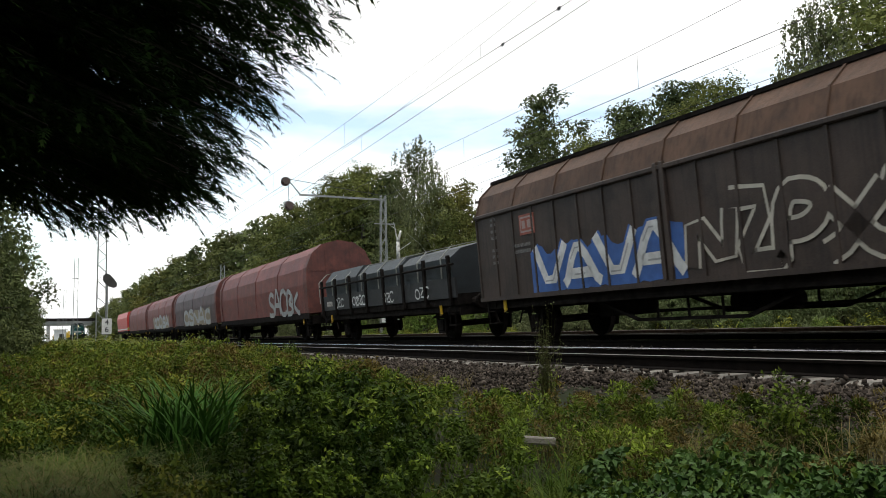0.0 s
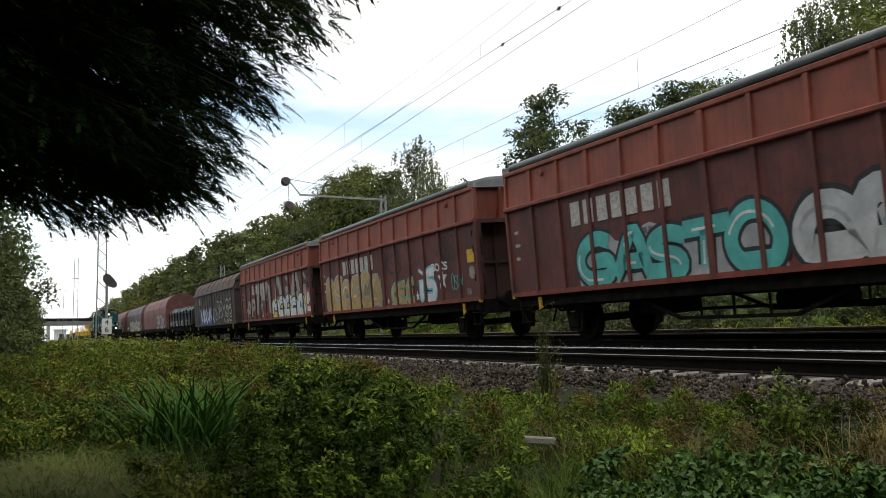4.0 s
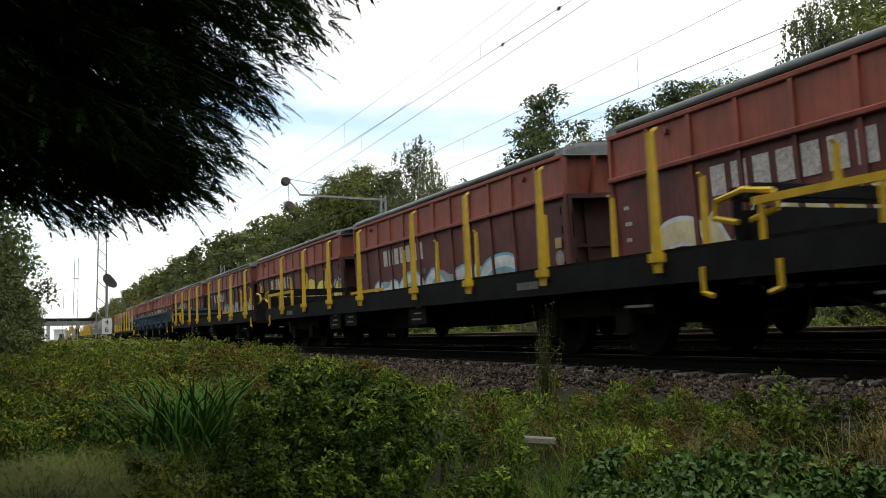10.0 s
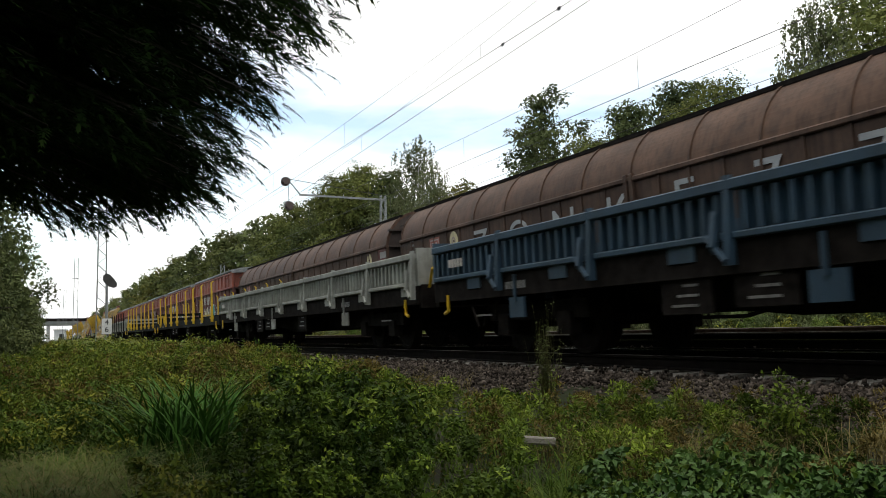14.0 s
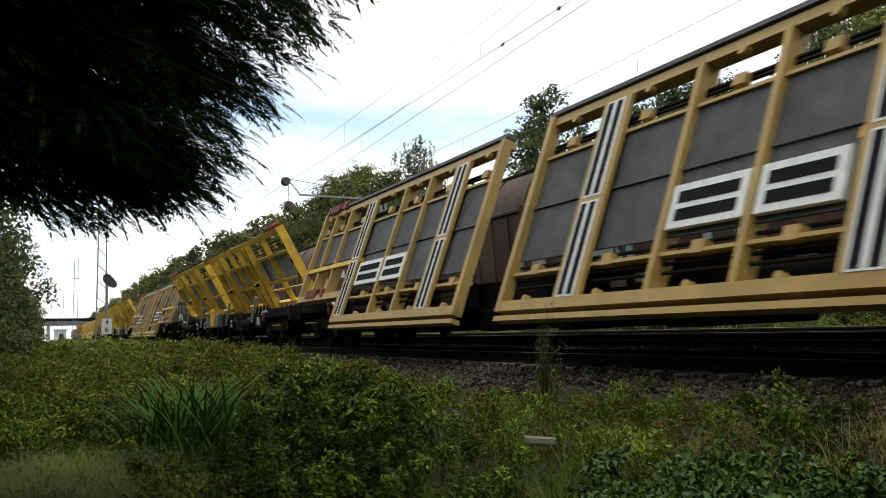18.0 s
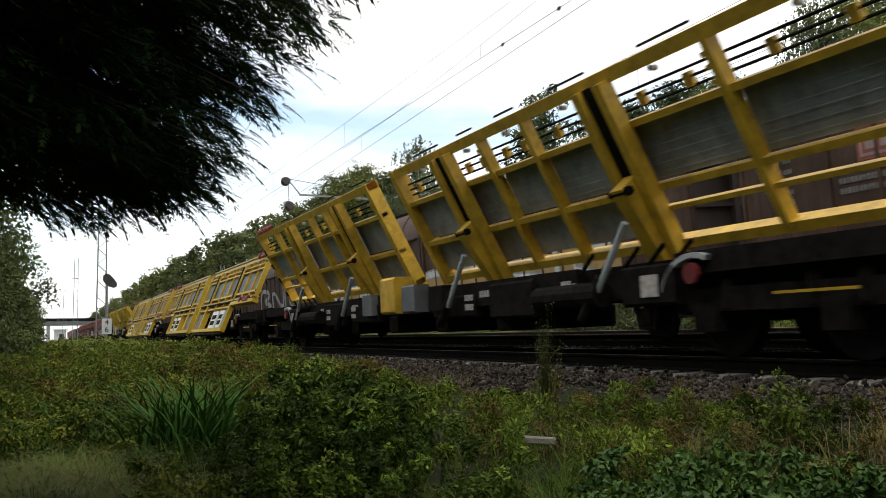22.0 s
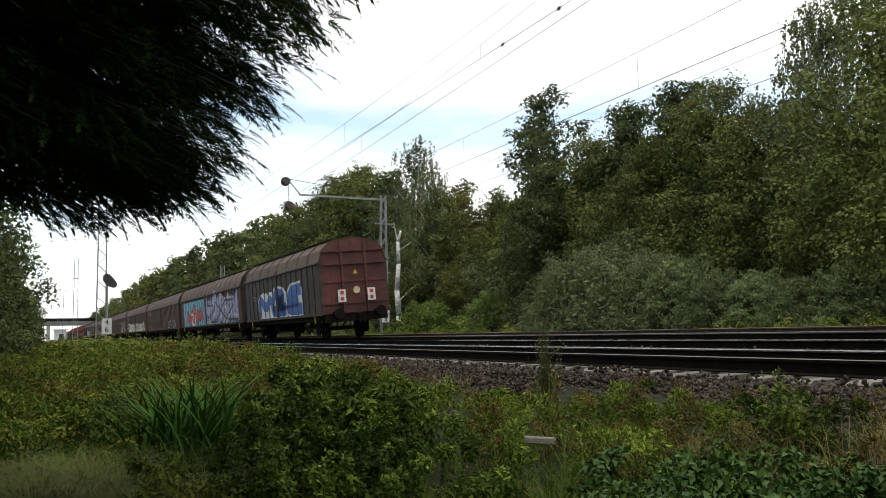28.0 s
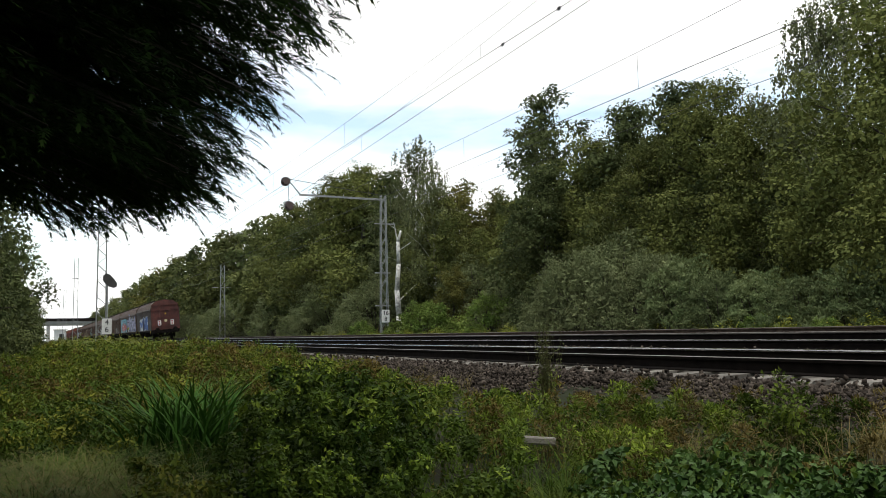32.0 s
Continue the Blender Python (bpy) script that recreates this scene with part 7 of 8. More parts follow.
JOINT = [464.5 + 25.1 * k + d for k, d in enumerate((-0.35, -0.15, -0.1, 0, 0, 0.3, 0.2, -0.15))]
KINDS = [("front", "cream"), ("back", "yellow"), ("front", "cream"), ("back", "yellow"), ("back", "yellow"), ("front", "bright"), ("front", "bright"), ("back", "bright")]
_made = {}
for s, kind in zip(JOINT, KINDS):
    if kind in _made:
        w = copy_thing(_made[kind], at("B", s))
    else:
        w = _made[kind] = panel_wagon(at("B", s), *kind)
    runs(w, "B", s)


def far_loco(m):
    t = thing("electric_locomotive", m, "red electric locomotive far ahead at the head of the train", "locomotive")
    part("main_frame", box(bm_new(), -1.45, 1.45, -8.2, 8.2, 1.0, 1.3), "under", t)
    part("body", prism(bm_new(), [(-1.45, 1.3), (-1.48, 3.0), (-1.25, 3.7), (0, 3.85), (1.25, 3.7), (1.48, 3.0), (1.45, 1.3)], -8.0, 8.0), "loco_red", t)
    part("stripe", box(bm_new(), -1.49, -1.47, -8, 8, 1.45, 1.6), "stripe", t)
    for y in (-5, 5):
        bogie(t, y)
    buffers(t, 8.2)
    for y in (-7.2, 7.2):
        part("window", box(bm_new(), -1.47, -1.44, y - 0.4, y + 0.4, 2.5, 3.1), "glass", t)
    return t


runs(far_loco(at("A", 130)), "A", 130)
# ---- trees ----
def grow(rng, height, spread, trunk_r, clear, lobes, droop=0.0):
    """Limb sticks (p, q, r0, r1) of a tree and its crown lobes (centre, radius)."""
    sticks, cl = [], []
    top = Vector((rng.uniform(-.3, .3), rng.uniform(-.3, .3), height * 0.82))
    mid = Vector((rng.uniform(-.2, .2), rng.uniform(-.2, .2), height * 0.4))
    sticks += [(Vector((0, 0, -0.5)), mid, trunk_r, trunk_r * 0.7), (mid, top, trunk_r * 0.7, trunk_r * 0.15)]
    for i in range(lobes):
        f = clear + (1 - clear) * (i + rng.random()) / lobes
        base = Vector((0, 0, height * max(0.12, f * 0.72)))
        a = i * 2.4 + rng.uniform(-0.5, 0.5)
        rad = spread * (math.sin(math.pi * min(0.97, 0.16 + 0.84 * f)) ** 0.75) * rng.uniform(0.62, 1.0)
        end = Vector((math.cos(a) * rad, math.sin(a) * rad, height * f * rng.uniform(0.93, 1.02) - droop * rad))
        sticks.append((base, end, trunk_r * 0.3 * (1.1 - f), trunk_r * 0.06))
        cl.append((end, spread * rng.uniform(0.26, 0.44) * (1.15 - 0.45 * f)))
        cl.append((base.lerp(end, 0.55), spread * rng.uniform(0.24, 0.36)))
    cl.append((top + Vector((0, 0, height * 0.1)), spread * 0.28))
    return sticks, cl


def dome(rng, height, spread, trunk_r, lobes):
    """A many-stemmed bush: lobes over a rounded dome."""
    sticks, cl = [], []
    for i in range(lobes):
        f = (i + 0.5) / lobes
        a, e = i * 2.4 + rng.uniform(-.3, .3), math.asin(1 - f * 0.97)
        k = rng.uniform(0.72, 0.92)
        end = Vector((math.cos(a) * math.cos(e) * spread * k, math.sin(a) * math.cos(e) * spread * k, height * (0.10 + 0.78 * math.sin(e) * k)))
        sticks.append((Vector((math.cos(a) * 0.2, math.sin(a) * 0.2, -0.2)), end, trunk_r, trunk_r * 0.3))
        cl.append((end, spread * rng.uniform(0.26, 0.36)))
    return sticks, cl


def crown_arrays(seed, cl, leaves, size, wide=0.62, hang=0.0, sprig=0.0, clump=0.5, core=0.22):
    """Leaves on the upper shells of many small clumps inside each lobe, so that the crown breaks into lit tops and dark gaps,
    and larger inner leaves that close it against the sky."""
    rng = np.random.default_rng(seed)
    w = np.array([r ** 2 for _, r in cl])
    P, A, N, S = [], [], [], []
    for (c, r), n in zip(cl, rng.multinomial(leaves, w / w.sum())):
        k = max(6, int(6 + r * 4))
        d = unit(k, rng, 0.4)
        mid = np.array(c)[None] + d * (r * rng.uniform(0.5, 1.0, k))[:, None] * np.array([1, 1, 0.8])
        s = r * clump * rng.uniform(0.6, 1.35, k)
        inner = int(n * core)
        n -= inner
        idx = rng.integers(0, k, n)
        e = unit(n, rng, 0.85)
        p = mid[idx] + e * (s[idx] * rng.uniform(0.55, 1.08, n))[:, None] * np.array([1, 1, 0.66])
        if hang:
            # leaf strings hanging from the twigs
            q = rng.integers(0, max(3, n // 16), n)
            st = rng.normal(size=(q.max() + 1, 3)) * np.array([0.3, 0.3, 0.2]) * r
            p = mid[(q * 7) % k] + st[q] + rng.normal(size=(n, 3)) * 0.035
            p[:, 2] -= rng.random(n) * hang * (0.3 + 0.7 * ((q * 37) % 11) / 11)
        a = np.cross(e, rng.normal(size=(n, 3))) + e * 0.3
        a[:, 2] += -0.3 - (1.4 if hang else 0) + sprig
        P.append(p)
        A.append(a)
        N.append(e * 0.9 + d[idx] * 0.35 + rng.normal(size=(n, 3)) * 0.24 + np.array([0, 0, 0.15]))
        S.append(rng.uniform(0.65, 1.25, n) * size)
        if inner and not hang:
            P.append(np.array(c) + unit(inner, rng) * (r * 0.8 * rng.random(inner) ** 0.4)[:, None] * np.array([1, 1, 0.75]))
            A.append(rng.normal(size=(inner, 3)))
            N.append(rng.normal(size=(inner, 3)))
            S.append(rng.uniform(1.2, 2.0, inner) * size)
    P, A, N, L = np.concatenate(P), np.concatenate(A), np.concatenate(N), np.concatenate(S)
    return leaf_diamonds(P, A, N, L, L * wide)


def leaf_diamonds(pos, along, normal, length, width):
    """Flat pointed leaves, one four-sided face each."""
    along = along / (np.linalg.norm(along, axis=1, keepdims=True) + 1e-9)
    s = np.cross(along, normal)
    s /= np.linalg.norm(s, axis=1, keepdims=True) + 1e-9
    L, W = length[:, None], width[:, None]
    mid = pos + along * L * 0.45
    v = np.stack([pos, mid + s * W * 0.5, pos + along * L, mid - s * W * 0.5], 1).reshape(-1, 3)
    return v, np.arange(len(pos) * 4).reshape(-1, 4)


def tree(name, seed, height, spread, trunk_r, clear, lobes, leaves, size, leafmat, label, barkmat="bark", hang=0.0, droop=0.0, category="tree",
         group="trees of the wood", wide=0.62, sprig=0.0, clump=0.5, bush=False, core=0.22):
    rng = random.Random(seed)
    sticks, cl = dome(rng, height, spread, trunk_r, lobes) if bush else grow(rng, height, spread, trunk_r, clear, lobes, droop)
    t = thing(name, pose(0, 0, -50), label, category, group)
    stem = 1 if bush else 2
    bm = bm_new()
    for p, q, a, b in sticks[:stem]:
        rod(bm, p, q, a, 8, b)
    part("trunk", bm, barkmat, t, smooth=True)
    bm = bm_new()
    for p, q, a, b in sticks[stem:]:
        m = p.lerp(q, 0.5) + Vector((0, 0, (q - p).length * 0.08))
        rod(bm, p, m, a, 5, (a + b) / 2)
        rod(bm, m, q, (a + b) / 2, 5, b)
    part("branchwork", bm, barkmat, t)["kind"] = "stuff"
    v, f = crown_arrays(seed, cl, leaves, size, wide, hang, sprig, clump, core)
    cloud("crown", v, f, [leafmat], parent=t)
    return t


def put_tree(proto, x, y, turn, k=1.0):
    o = copy_thing(proto, pose(x, y, gz(x, y) - 0.1, 0, 0, turn))
    o.scale = (k, k, k)
    return o


def clear_proto(protos):
    for p in protos:
        for o in (*p.children_recursive, p):
            bpy.data.objects.remove(o)


LAB = dict(oak="broad dense green oak at the edge of the wood", dark="deep green broadleaf tree in the wood", birch="slender birch with drooping pale foliage",
           autumn="broadleaf tree with leaves turning yellow-brown", willow="rounded grey-green willow bush beside the tracks", shrub="low bright green shrub beside the tracks")
LINE = "bushes beside the line"
# close kinds with small leaves, and the same kinds with fewer for the far end of the wood
P_OAK = tree("oak_tree", 11, 12.5, 4.6, 0.32, 0.12, 24, 30000, 0.185, "leaf_oak", LAB["oak"])
P_DARK = tree("broadleaf_tree", 12, 13.0, 4.0, 0.30, 0.10, 22, 28000, 0.185, "leaf_dark", LAB["dark"])
P_EDGE = tree("oak_tree", 31, 12.5, 4.6, 0.32, 0.10, 26, 44000, 0.14, "leaf_oak", LAB["oak"], core=0.18)
P_AUT = tree("broadleaf_tree", 14, 11.0, 4.2, 0.28, 0.12, 20, 22000, 0.19, "leaf_autumn", LAB["autumn"])
P_BIRCH = tree("birch_tree", 13, 14.0, 2.7, 0.15, 0.22, 22, 21000, 0.15, "leaf_birch", LAB["birch"], "birchbark", hang=1.7, droop=0.1)
P_SLIM = tree("broadleaf_tree", 18, 13.0, 3.3, 0.16, 0.10, 26, 24000, 0.155, "leaf_dark", LAB["dark"], clump=0.38)
P_WIL = tree("willow_bush", 15, 5.2, 3.3, 0.06, 0.05, 30, 17000, 0.15, "leaf_willow", LAB["willow"], category="bush", group=LINE, wide=0.36, sprig=0.9, clump=0.40, bush=True)
P_SAL = tree("sallow_bush", 25, 5.0, 2.6, 0.05, 0.05, 26, 13000, 0.16, "leaf_sallow", "upright fresh green sallow bush beside the tracks", category="bush", group=LINE, wide=0.34, sprig=1.6, clump=0.34, bush=True)
P_SHR = tree("shrub", 16, 2.6, 1.6, 0.04, 0.04, 16, 6000, 0.11, "leaf_shrub", LAB["shrub"], category="shrub", group=LINE, wide=0.5, sprig=0.4, bush=True)
F_OAK = tree("oak_tree", 21, 12.5, 4.8, 0.32, 0.10, 20, 7400, 0.42, "leaf_far", LAB["oak"], core=0.3)
F_DARK = tree("broadleaf_tree", 22, 13.0, 4.2, 0.30, 0.10, 18, 7000, 0.42, "leaf_fardark", LAB["dark"], core=0.3)
F_AUT = tree("broadleaf_tree", 24, 11.0, 4.4, 0.28, 0.10, 18, 6600, 0.42, "leaf_autumn", LAB["autumn"], core=0.3)
PROTO = [P_SLIM, P_SAL, P_EDGE, P_OAK, P_DARK, P_BIRCH, P_AUT, P_WIL, P_SHR, F_OAK, F_DARK, F_AUT]
DISTANT = {P_OAK: F_OAK, P_DARK: F_DARK, P_AUT: F_AUT}

# wood beyond the tracks, front rank
FRONT = [(P_EDGE, 22.5, 17.5, 121, 0.87), (P_EDGE, 23.2, 16.4, 303, 0.74), (P_BIRCH, 24.7, 23.0, 278, 0.87), (P_BIRCH, 25.0, 21.7, 66, 0.90), (P_DARK, 25.8, 24.9, 189, 0.64), (P_EDGE, 23.8, 26.8, 309, 0.78),
         (P_DARK, 24.4, 29.8, 242, 0.79), (P_EDGE, 23.8, 24.8, 320, 0.66), (P_DARK, 24.8, 34.0, 297, 0.80), (P_OAK, 23.7, 35.7, 33, 0.77), (P_SLIM, 23.3, 39.0, 310, 0.97), (P_DARK, 20.8, 35.1, 6, 0.61),
         (P_EDGE, 22.8, 29.7, 240, 0.65), (P_AUT, 27.7, 52.7, 132, 0.79), (P_AUT, 27.1, 57.2, 282, 0.91), (P_OAK, 26.0, 47.0, 119, 0.64), (P_OAK, 23.4, 52.4, 98, 0.74), (P_BIRCH, 22.6, 54.6, 240, 1.01),
         (P_BIRCH, 22.8, 52.5, 276, 0.85), (P_OAK, 23.2, 67.4, 281, 1.14), (P_OAK, 22.9, 71.9, 243, 1.14), (P_DARK, 24.6, 64.7, 203, 0.99), (P_DARK, 22.7, 78.8, 327, 1.00), (P_OAK, 23.4, 89.4, 77, 1.11),
         (P_OAK, 24.0, 97.9, 118, 1.14), (P_DARK, 24.3, 110.9, 325, 1.17), (P_OAK, 24.4, 126.1, 77, 1.26), (P_OAK, 24.3, 141.5, 267, 1.30), (P_DARK, 24.6, 163.3, 199, 1.32), (P_OAK, 24.1, 183.4, 7, 1.37),
         (P_AUT, 23.5, 203.5, 343, 1.47), (P_OAK, 22.9, 223.7, 32, 1.30), (P_DARK, 22.1, 246.1, 81, 1.19), (P_OAK, 21.6, 270.6, 302, 1.18), (P_OAK, 20.6, 297.6, 21, 1.13), (P_DARK, 19.3, 325.8, 154, 0.98),
         (P_OAK, 17.7, 354.2, 15, 0.89)] 
for p, x, y, a, k in FRONT:
    put_tree(DISTANT.get(p, p) if y > 95 else p, x, y, a, k * (0.97 if 62 < y < 85 else 0.92 if y > 95 else 1.0))
# lower growth under the wooded slope, and the trees behind the front rank
_r = random.Random(77)
for i in range(30):
    y = 80 + i * 8.2 + _r.uniform(-2, 2)
    put_tree(_r.choice([F_OAK, F_DARK, F_OAK, F_AUT]), 23.0 + 0.004 * y + _r.uniform(-0.8, 1.0), y, _r.uniform(0, 360), _r.uniform(0.5, 0.72))
for i in range(12):
    put_tree(_r.choice([F_OAK, F_DARK]), 34 + _r.uniform(-2, 3), 8 + i * 6.5, _r.uniform(0, 360), _r.uniform(0.6, 0.75))
# bushes at the edge of the wood
BUSH = [(P_WIL, 19.1, 27.3, 137, 0.88), (P_WIL, 18.7, 28.7, 242, 0.73), (P_WIL, 19.1, 25.2, 304, 0.68), (P_SAL, 19.0, 23.3, 198, 0.64), (P_SAL, 18.9, 21.6, 218, 0.52), (P_SAL, 19.2, 20.2, 202, 0.50),
         (P_SAL, 19.5, 18.9, 295, 0.46), (P_SAL, 20.1, 17.8, 227, 0.52), (P_SAL, 20.7, 16.7, 68, 0.58), (P_AUT, 21.7, 47.1, 187, 0.37), (P_SHR, 19.6, 46.0, 49, 1.06), (P_WIL, 24.3, 48.0, 18, 1.05),
         (P_SHR, 21.5, 41.8, 69, 1.14), (P_WIL, 22.9, 42.2, 253, 0.73), (P_WIL, 20.9, 36.7, 111, 0.43), (P_SHR, 19.3, 48.4, 132, 0.79), (P_WIL, 19.8, 32.7, 344, 0.51), (P_WIL, 19.5, 59.3, 223, 0.51),
         (P_SHR, 18.2, 53.3, 320, 0.60), (P_WIL, 18.7, 68.4, 154, 0.64), (P_WIL, 21.1, 69.4, 215, 0.72), (P_DARK, 21.4, 82.2, 259, 0.55), (P_DARK, 22.7, 70.5, 197, 0.58), (P_DARK, 22.8, 63.9, 293, 0.60),
         (P_DARK, 23.6, 57.0, 179, 0.53), (P_DARK, 26.3, 53.6, 273, 0.46), (P_DARK, 23.4, 37.5, 299, 0.36), (P_DARK, 23.2, 23.2, 208, 0.40), (P_OAK, 23.4, 20.8, 299, 0.50), (P_DARK, 22.9, 26.6, 118, 0.44)]
         
for p, x, y, a, k in BUSH:
    put_tree(DISTANT.get(p, p) if y > 50 else p, x, y, a, k)
for i in range(26):
    y = 62 + i * 7.5 + _r.uniform(-2, 2)
    put_tree(_r.choice([P_SHR, P_WIL, P_WIL]), 21.0 + _r.uniform(-0.8, 1.4), y, _r.uniform(0, 360), _r.uniform(0.8, 1.2))
for i in range(30):
    y = 10 + i * 1.7 + _r.uniform(-0.6, 0.6)
    put_tree(P_SHR, 18.9 + _r.uniform(-0.4, 0.5), y, _r.uniform(0, 360), _r.uniform(0.22, 0.42))
# trees on the camera's side of the line, beside the path
P_LEFT = tree("roadside_tree", 17, 9.5, 3.2, 0.22, 0.06, 24, 21000, 0.15, "leaf_dark", "dark green tree on the near side of the line", group="trees beside the path")
# unseen row beside and behind the camera, added to block sky light
for i in range(11):
    put_tree(P_LEFT, -7.0 - 0.25 * (i % 3), -34 + i * 6.4, 77 * i, 1.15 + 0.1 * (i % 4))
for x, y, a, k in ((-4.3, 44.0, 0, 1.2), (-4.2, 52.0, 90, 1.4), (-3.9, 66.0, 200, 1.25), (-3.6, 84.0, 30, 1.0), (-3.2, 108.0, 140, 1.0), (-2.8, 140.0, 250, 1.0), (-2.0, 175.0, 10, 0.9)):
    put_tree(P_LEFT, x, y, a, k)
for x, y, k in ((-3.5, 43.0, 0.42), (-3.2, 50.0, 0.42), (-2.9, 60.0, 0.42), (-2.6, 74.0, 0.45), (-2.2, 92.0, 0.5), (-1.6, 120.0, 0.5)):
    put_tree(F_DARK, x, y, 40 * x + y, k)
PROTO.append(P_LEFT)


def bare_birch():
    t = thing("dead_birch_trunk", pose(20.0, 51.5, -0.2), "bare white broken birch trunk beside the mast", "tree trunk")
    bm = bm_new()
    pts = [(0, 0, -0.3, 0.20), (0.03, 0, 1.6, 0.18), (-0.08, 0, 3.2, 0.16), (0.05, 0, 4.8, 0.13), (0.02, 0, 6.2, 0.10), (0.22, 0, 6.9, 0.06)]
    for a, b in zip(pts, pts[1:]):
        rod(bm, a[:3], b[:3], a[3], 9, b[3])
    part("trunk", bm, "birchbark", t, smooth=True)
    for p, q, r in (((0.0, 0, 2.5), (1.3, 0.2, 3.6), 0.05), ((0.02, 0, 6.1), (-0.25, 0, 7.4), 0.05), ((0.0, 0, 5.6), (0.9, 0, 6.2), 0.03)):
        part("branch", rod(bm_new(), p, q, r, 6, r * 0.4), "birchbark", t)


bare_birch()


# ---- the cypress whose boughs hang over the camera ----
def cypress():
    base = Vector((-1.5, 5.5, gz(-1.5, 5.5)))
    t = thing("cypress_tree", Matrix.Translation(base), "tall dark cypress with drooping feathery boughs overhead", "tree")
    rng = np.random.default_rng(21)
    part("trunk", rod(bm_new(), (0, 0, -0.3), (0.1, 0.1, 9.0), 0.2, 10, 0.04), "bark", t)
    bm = bm_new()
    P, A, N, S = [], [], [], []
    up = 1.03 - base.z
    for i in range(1500):
        facing, outer = i < 1400, i % 2 == 0
        a = rng.uniform(-2.0, 0.75) if facing else rng.uniform(0.75, 4.28)
        z = up + 3.4 * rng.random() ** 1.35
        rho = 2.40 + 0.84 * min(1.25, (z - up) / 1.2)
        rho *= rng.uniform(0.88, 1.0) if outer else rng.uniform(0.55, 0.97)
        d = np.array([math.cos(a), math.sin(a), 0])
        side = np.array([-d[1], d[0], 0])
        tip = d * rho + np.array([0, 0, z + 0.06])
        root = np.array([0, 0, z + 0.30 * rho + rng.uniform(-0.1, 0.2)])
        midp = d * rho * 0.55 + np.array([0, 0, z + 0.24 * rho])
        if i % 3 == 0 or outer:
            rod(bm, root, midp, 0.022, 4, 0.012)
            rod(bm, midp, tip, 0.012, 4, 0.003)
        if not facing:
            k, f0, m = 8, 0.25, 4
        elif outer:
            k, f0, m = 31, 0.42, 7
        else:
            k, f0, m = 24, 0.2, 4
        f = f0 + (1 - f0) * rng.random(k) ** 0.7
        c = np.where(f[:, None] < 0.55, root + (midp - root) * (f / 0.55)[:, None], midp + (tip - midp) * ((f - 0.55) / 0.45)[:, None])
        c = c + rng.normal(size=(k, 3)) * 0.03
        q = np.linspace(0.08, 1, m)
        for j in range(k):
            # a flat drooping frond: a thin rib with short side twigs, longest near its root
            s1 = rng.choice((-1, 1)) * rng.uniform(0.3, 0.9)
            dirv = d * rng.uniform(0.7, 1.0) + side * s1 + np.array([0, 0, rng.uniform(-0.5, 0.15)])
            dirv /= np.linalg.norm(dirv)
            ln = rng.uniform(0.13, 0.25) if outer else rng.uniform(0.12, 0.2)
            axis = c[j] + dirv * ln * q[:, None] + np.array([0, 0, -0.35 * ln]) * (q ** 2)[:, None]
            along = dirv + np.array([0, 0, -0.7]) * q[:, None]
            s2 = np.cross(dirv, np.array([0, 0, 1.0]) + rng.normal(size=3) * 0.5)
            s2 /= np.linalg.norm(s2)
            flat = np.cross(dirv, s2)
            for sgn in (-1, 1):
                P.append(axis)
                A.append(along + s2 * sgn * 0.75 + np.array([0, 0, -0.15]))
                N.append(np.tile(flat, (m, 1)))
                S.append((0.052 if outer else 0.095) * (1.15 - 0.65 * q))
            P.append(axis[:-1:2])
            A.append(along[:-1:2])
            N.append(np.tile(flat, (len(axis[:-1:2]), 1)))
            S.append(np.full(len(axis[:-1:2]), ln * 0.4))
    part("branchwork", bm, "bark", t)["kind"] = "stuff"
    S = np.concatenate(S)
    v, f = leaf_diamonds(np.concatenate(P), np.concatenate(A), np.concatenate(N), S, S * 0.2)
    c = cloud("foliage", v, f, ["leaf_conifer"], parent=t)
    c["kind"] = "stuff"


cypress()


# ---- weeds, grass and brambles on the bank ----
def scatter(n, x0, x1, y0, y1, rng, near=1.6):
    """Places thicker near the camera."""
    y = y0 + (y1 - y0) * rng.random(n) ** near
    x = rng.uniform(x0, x1, n)
    return x, y


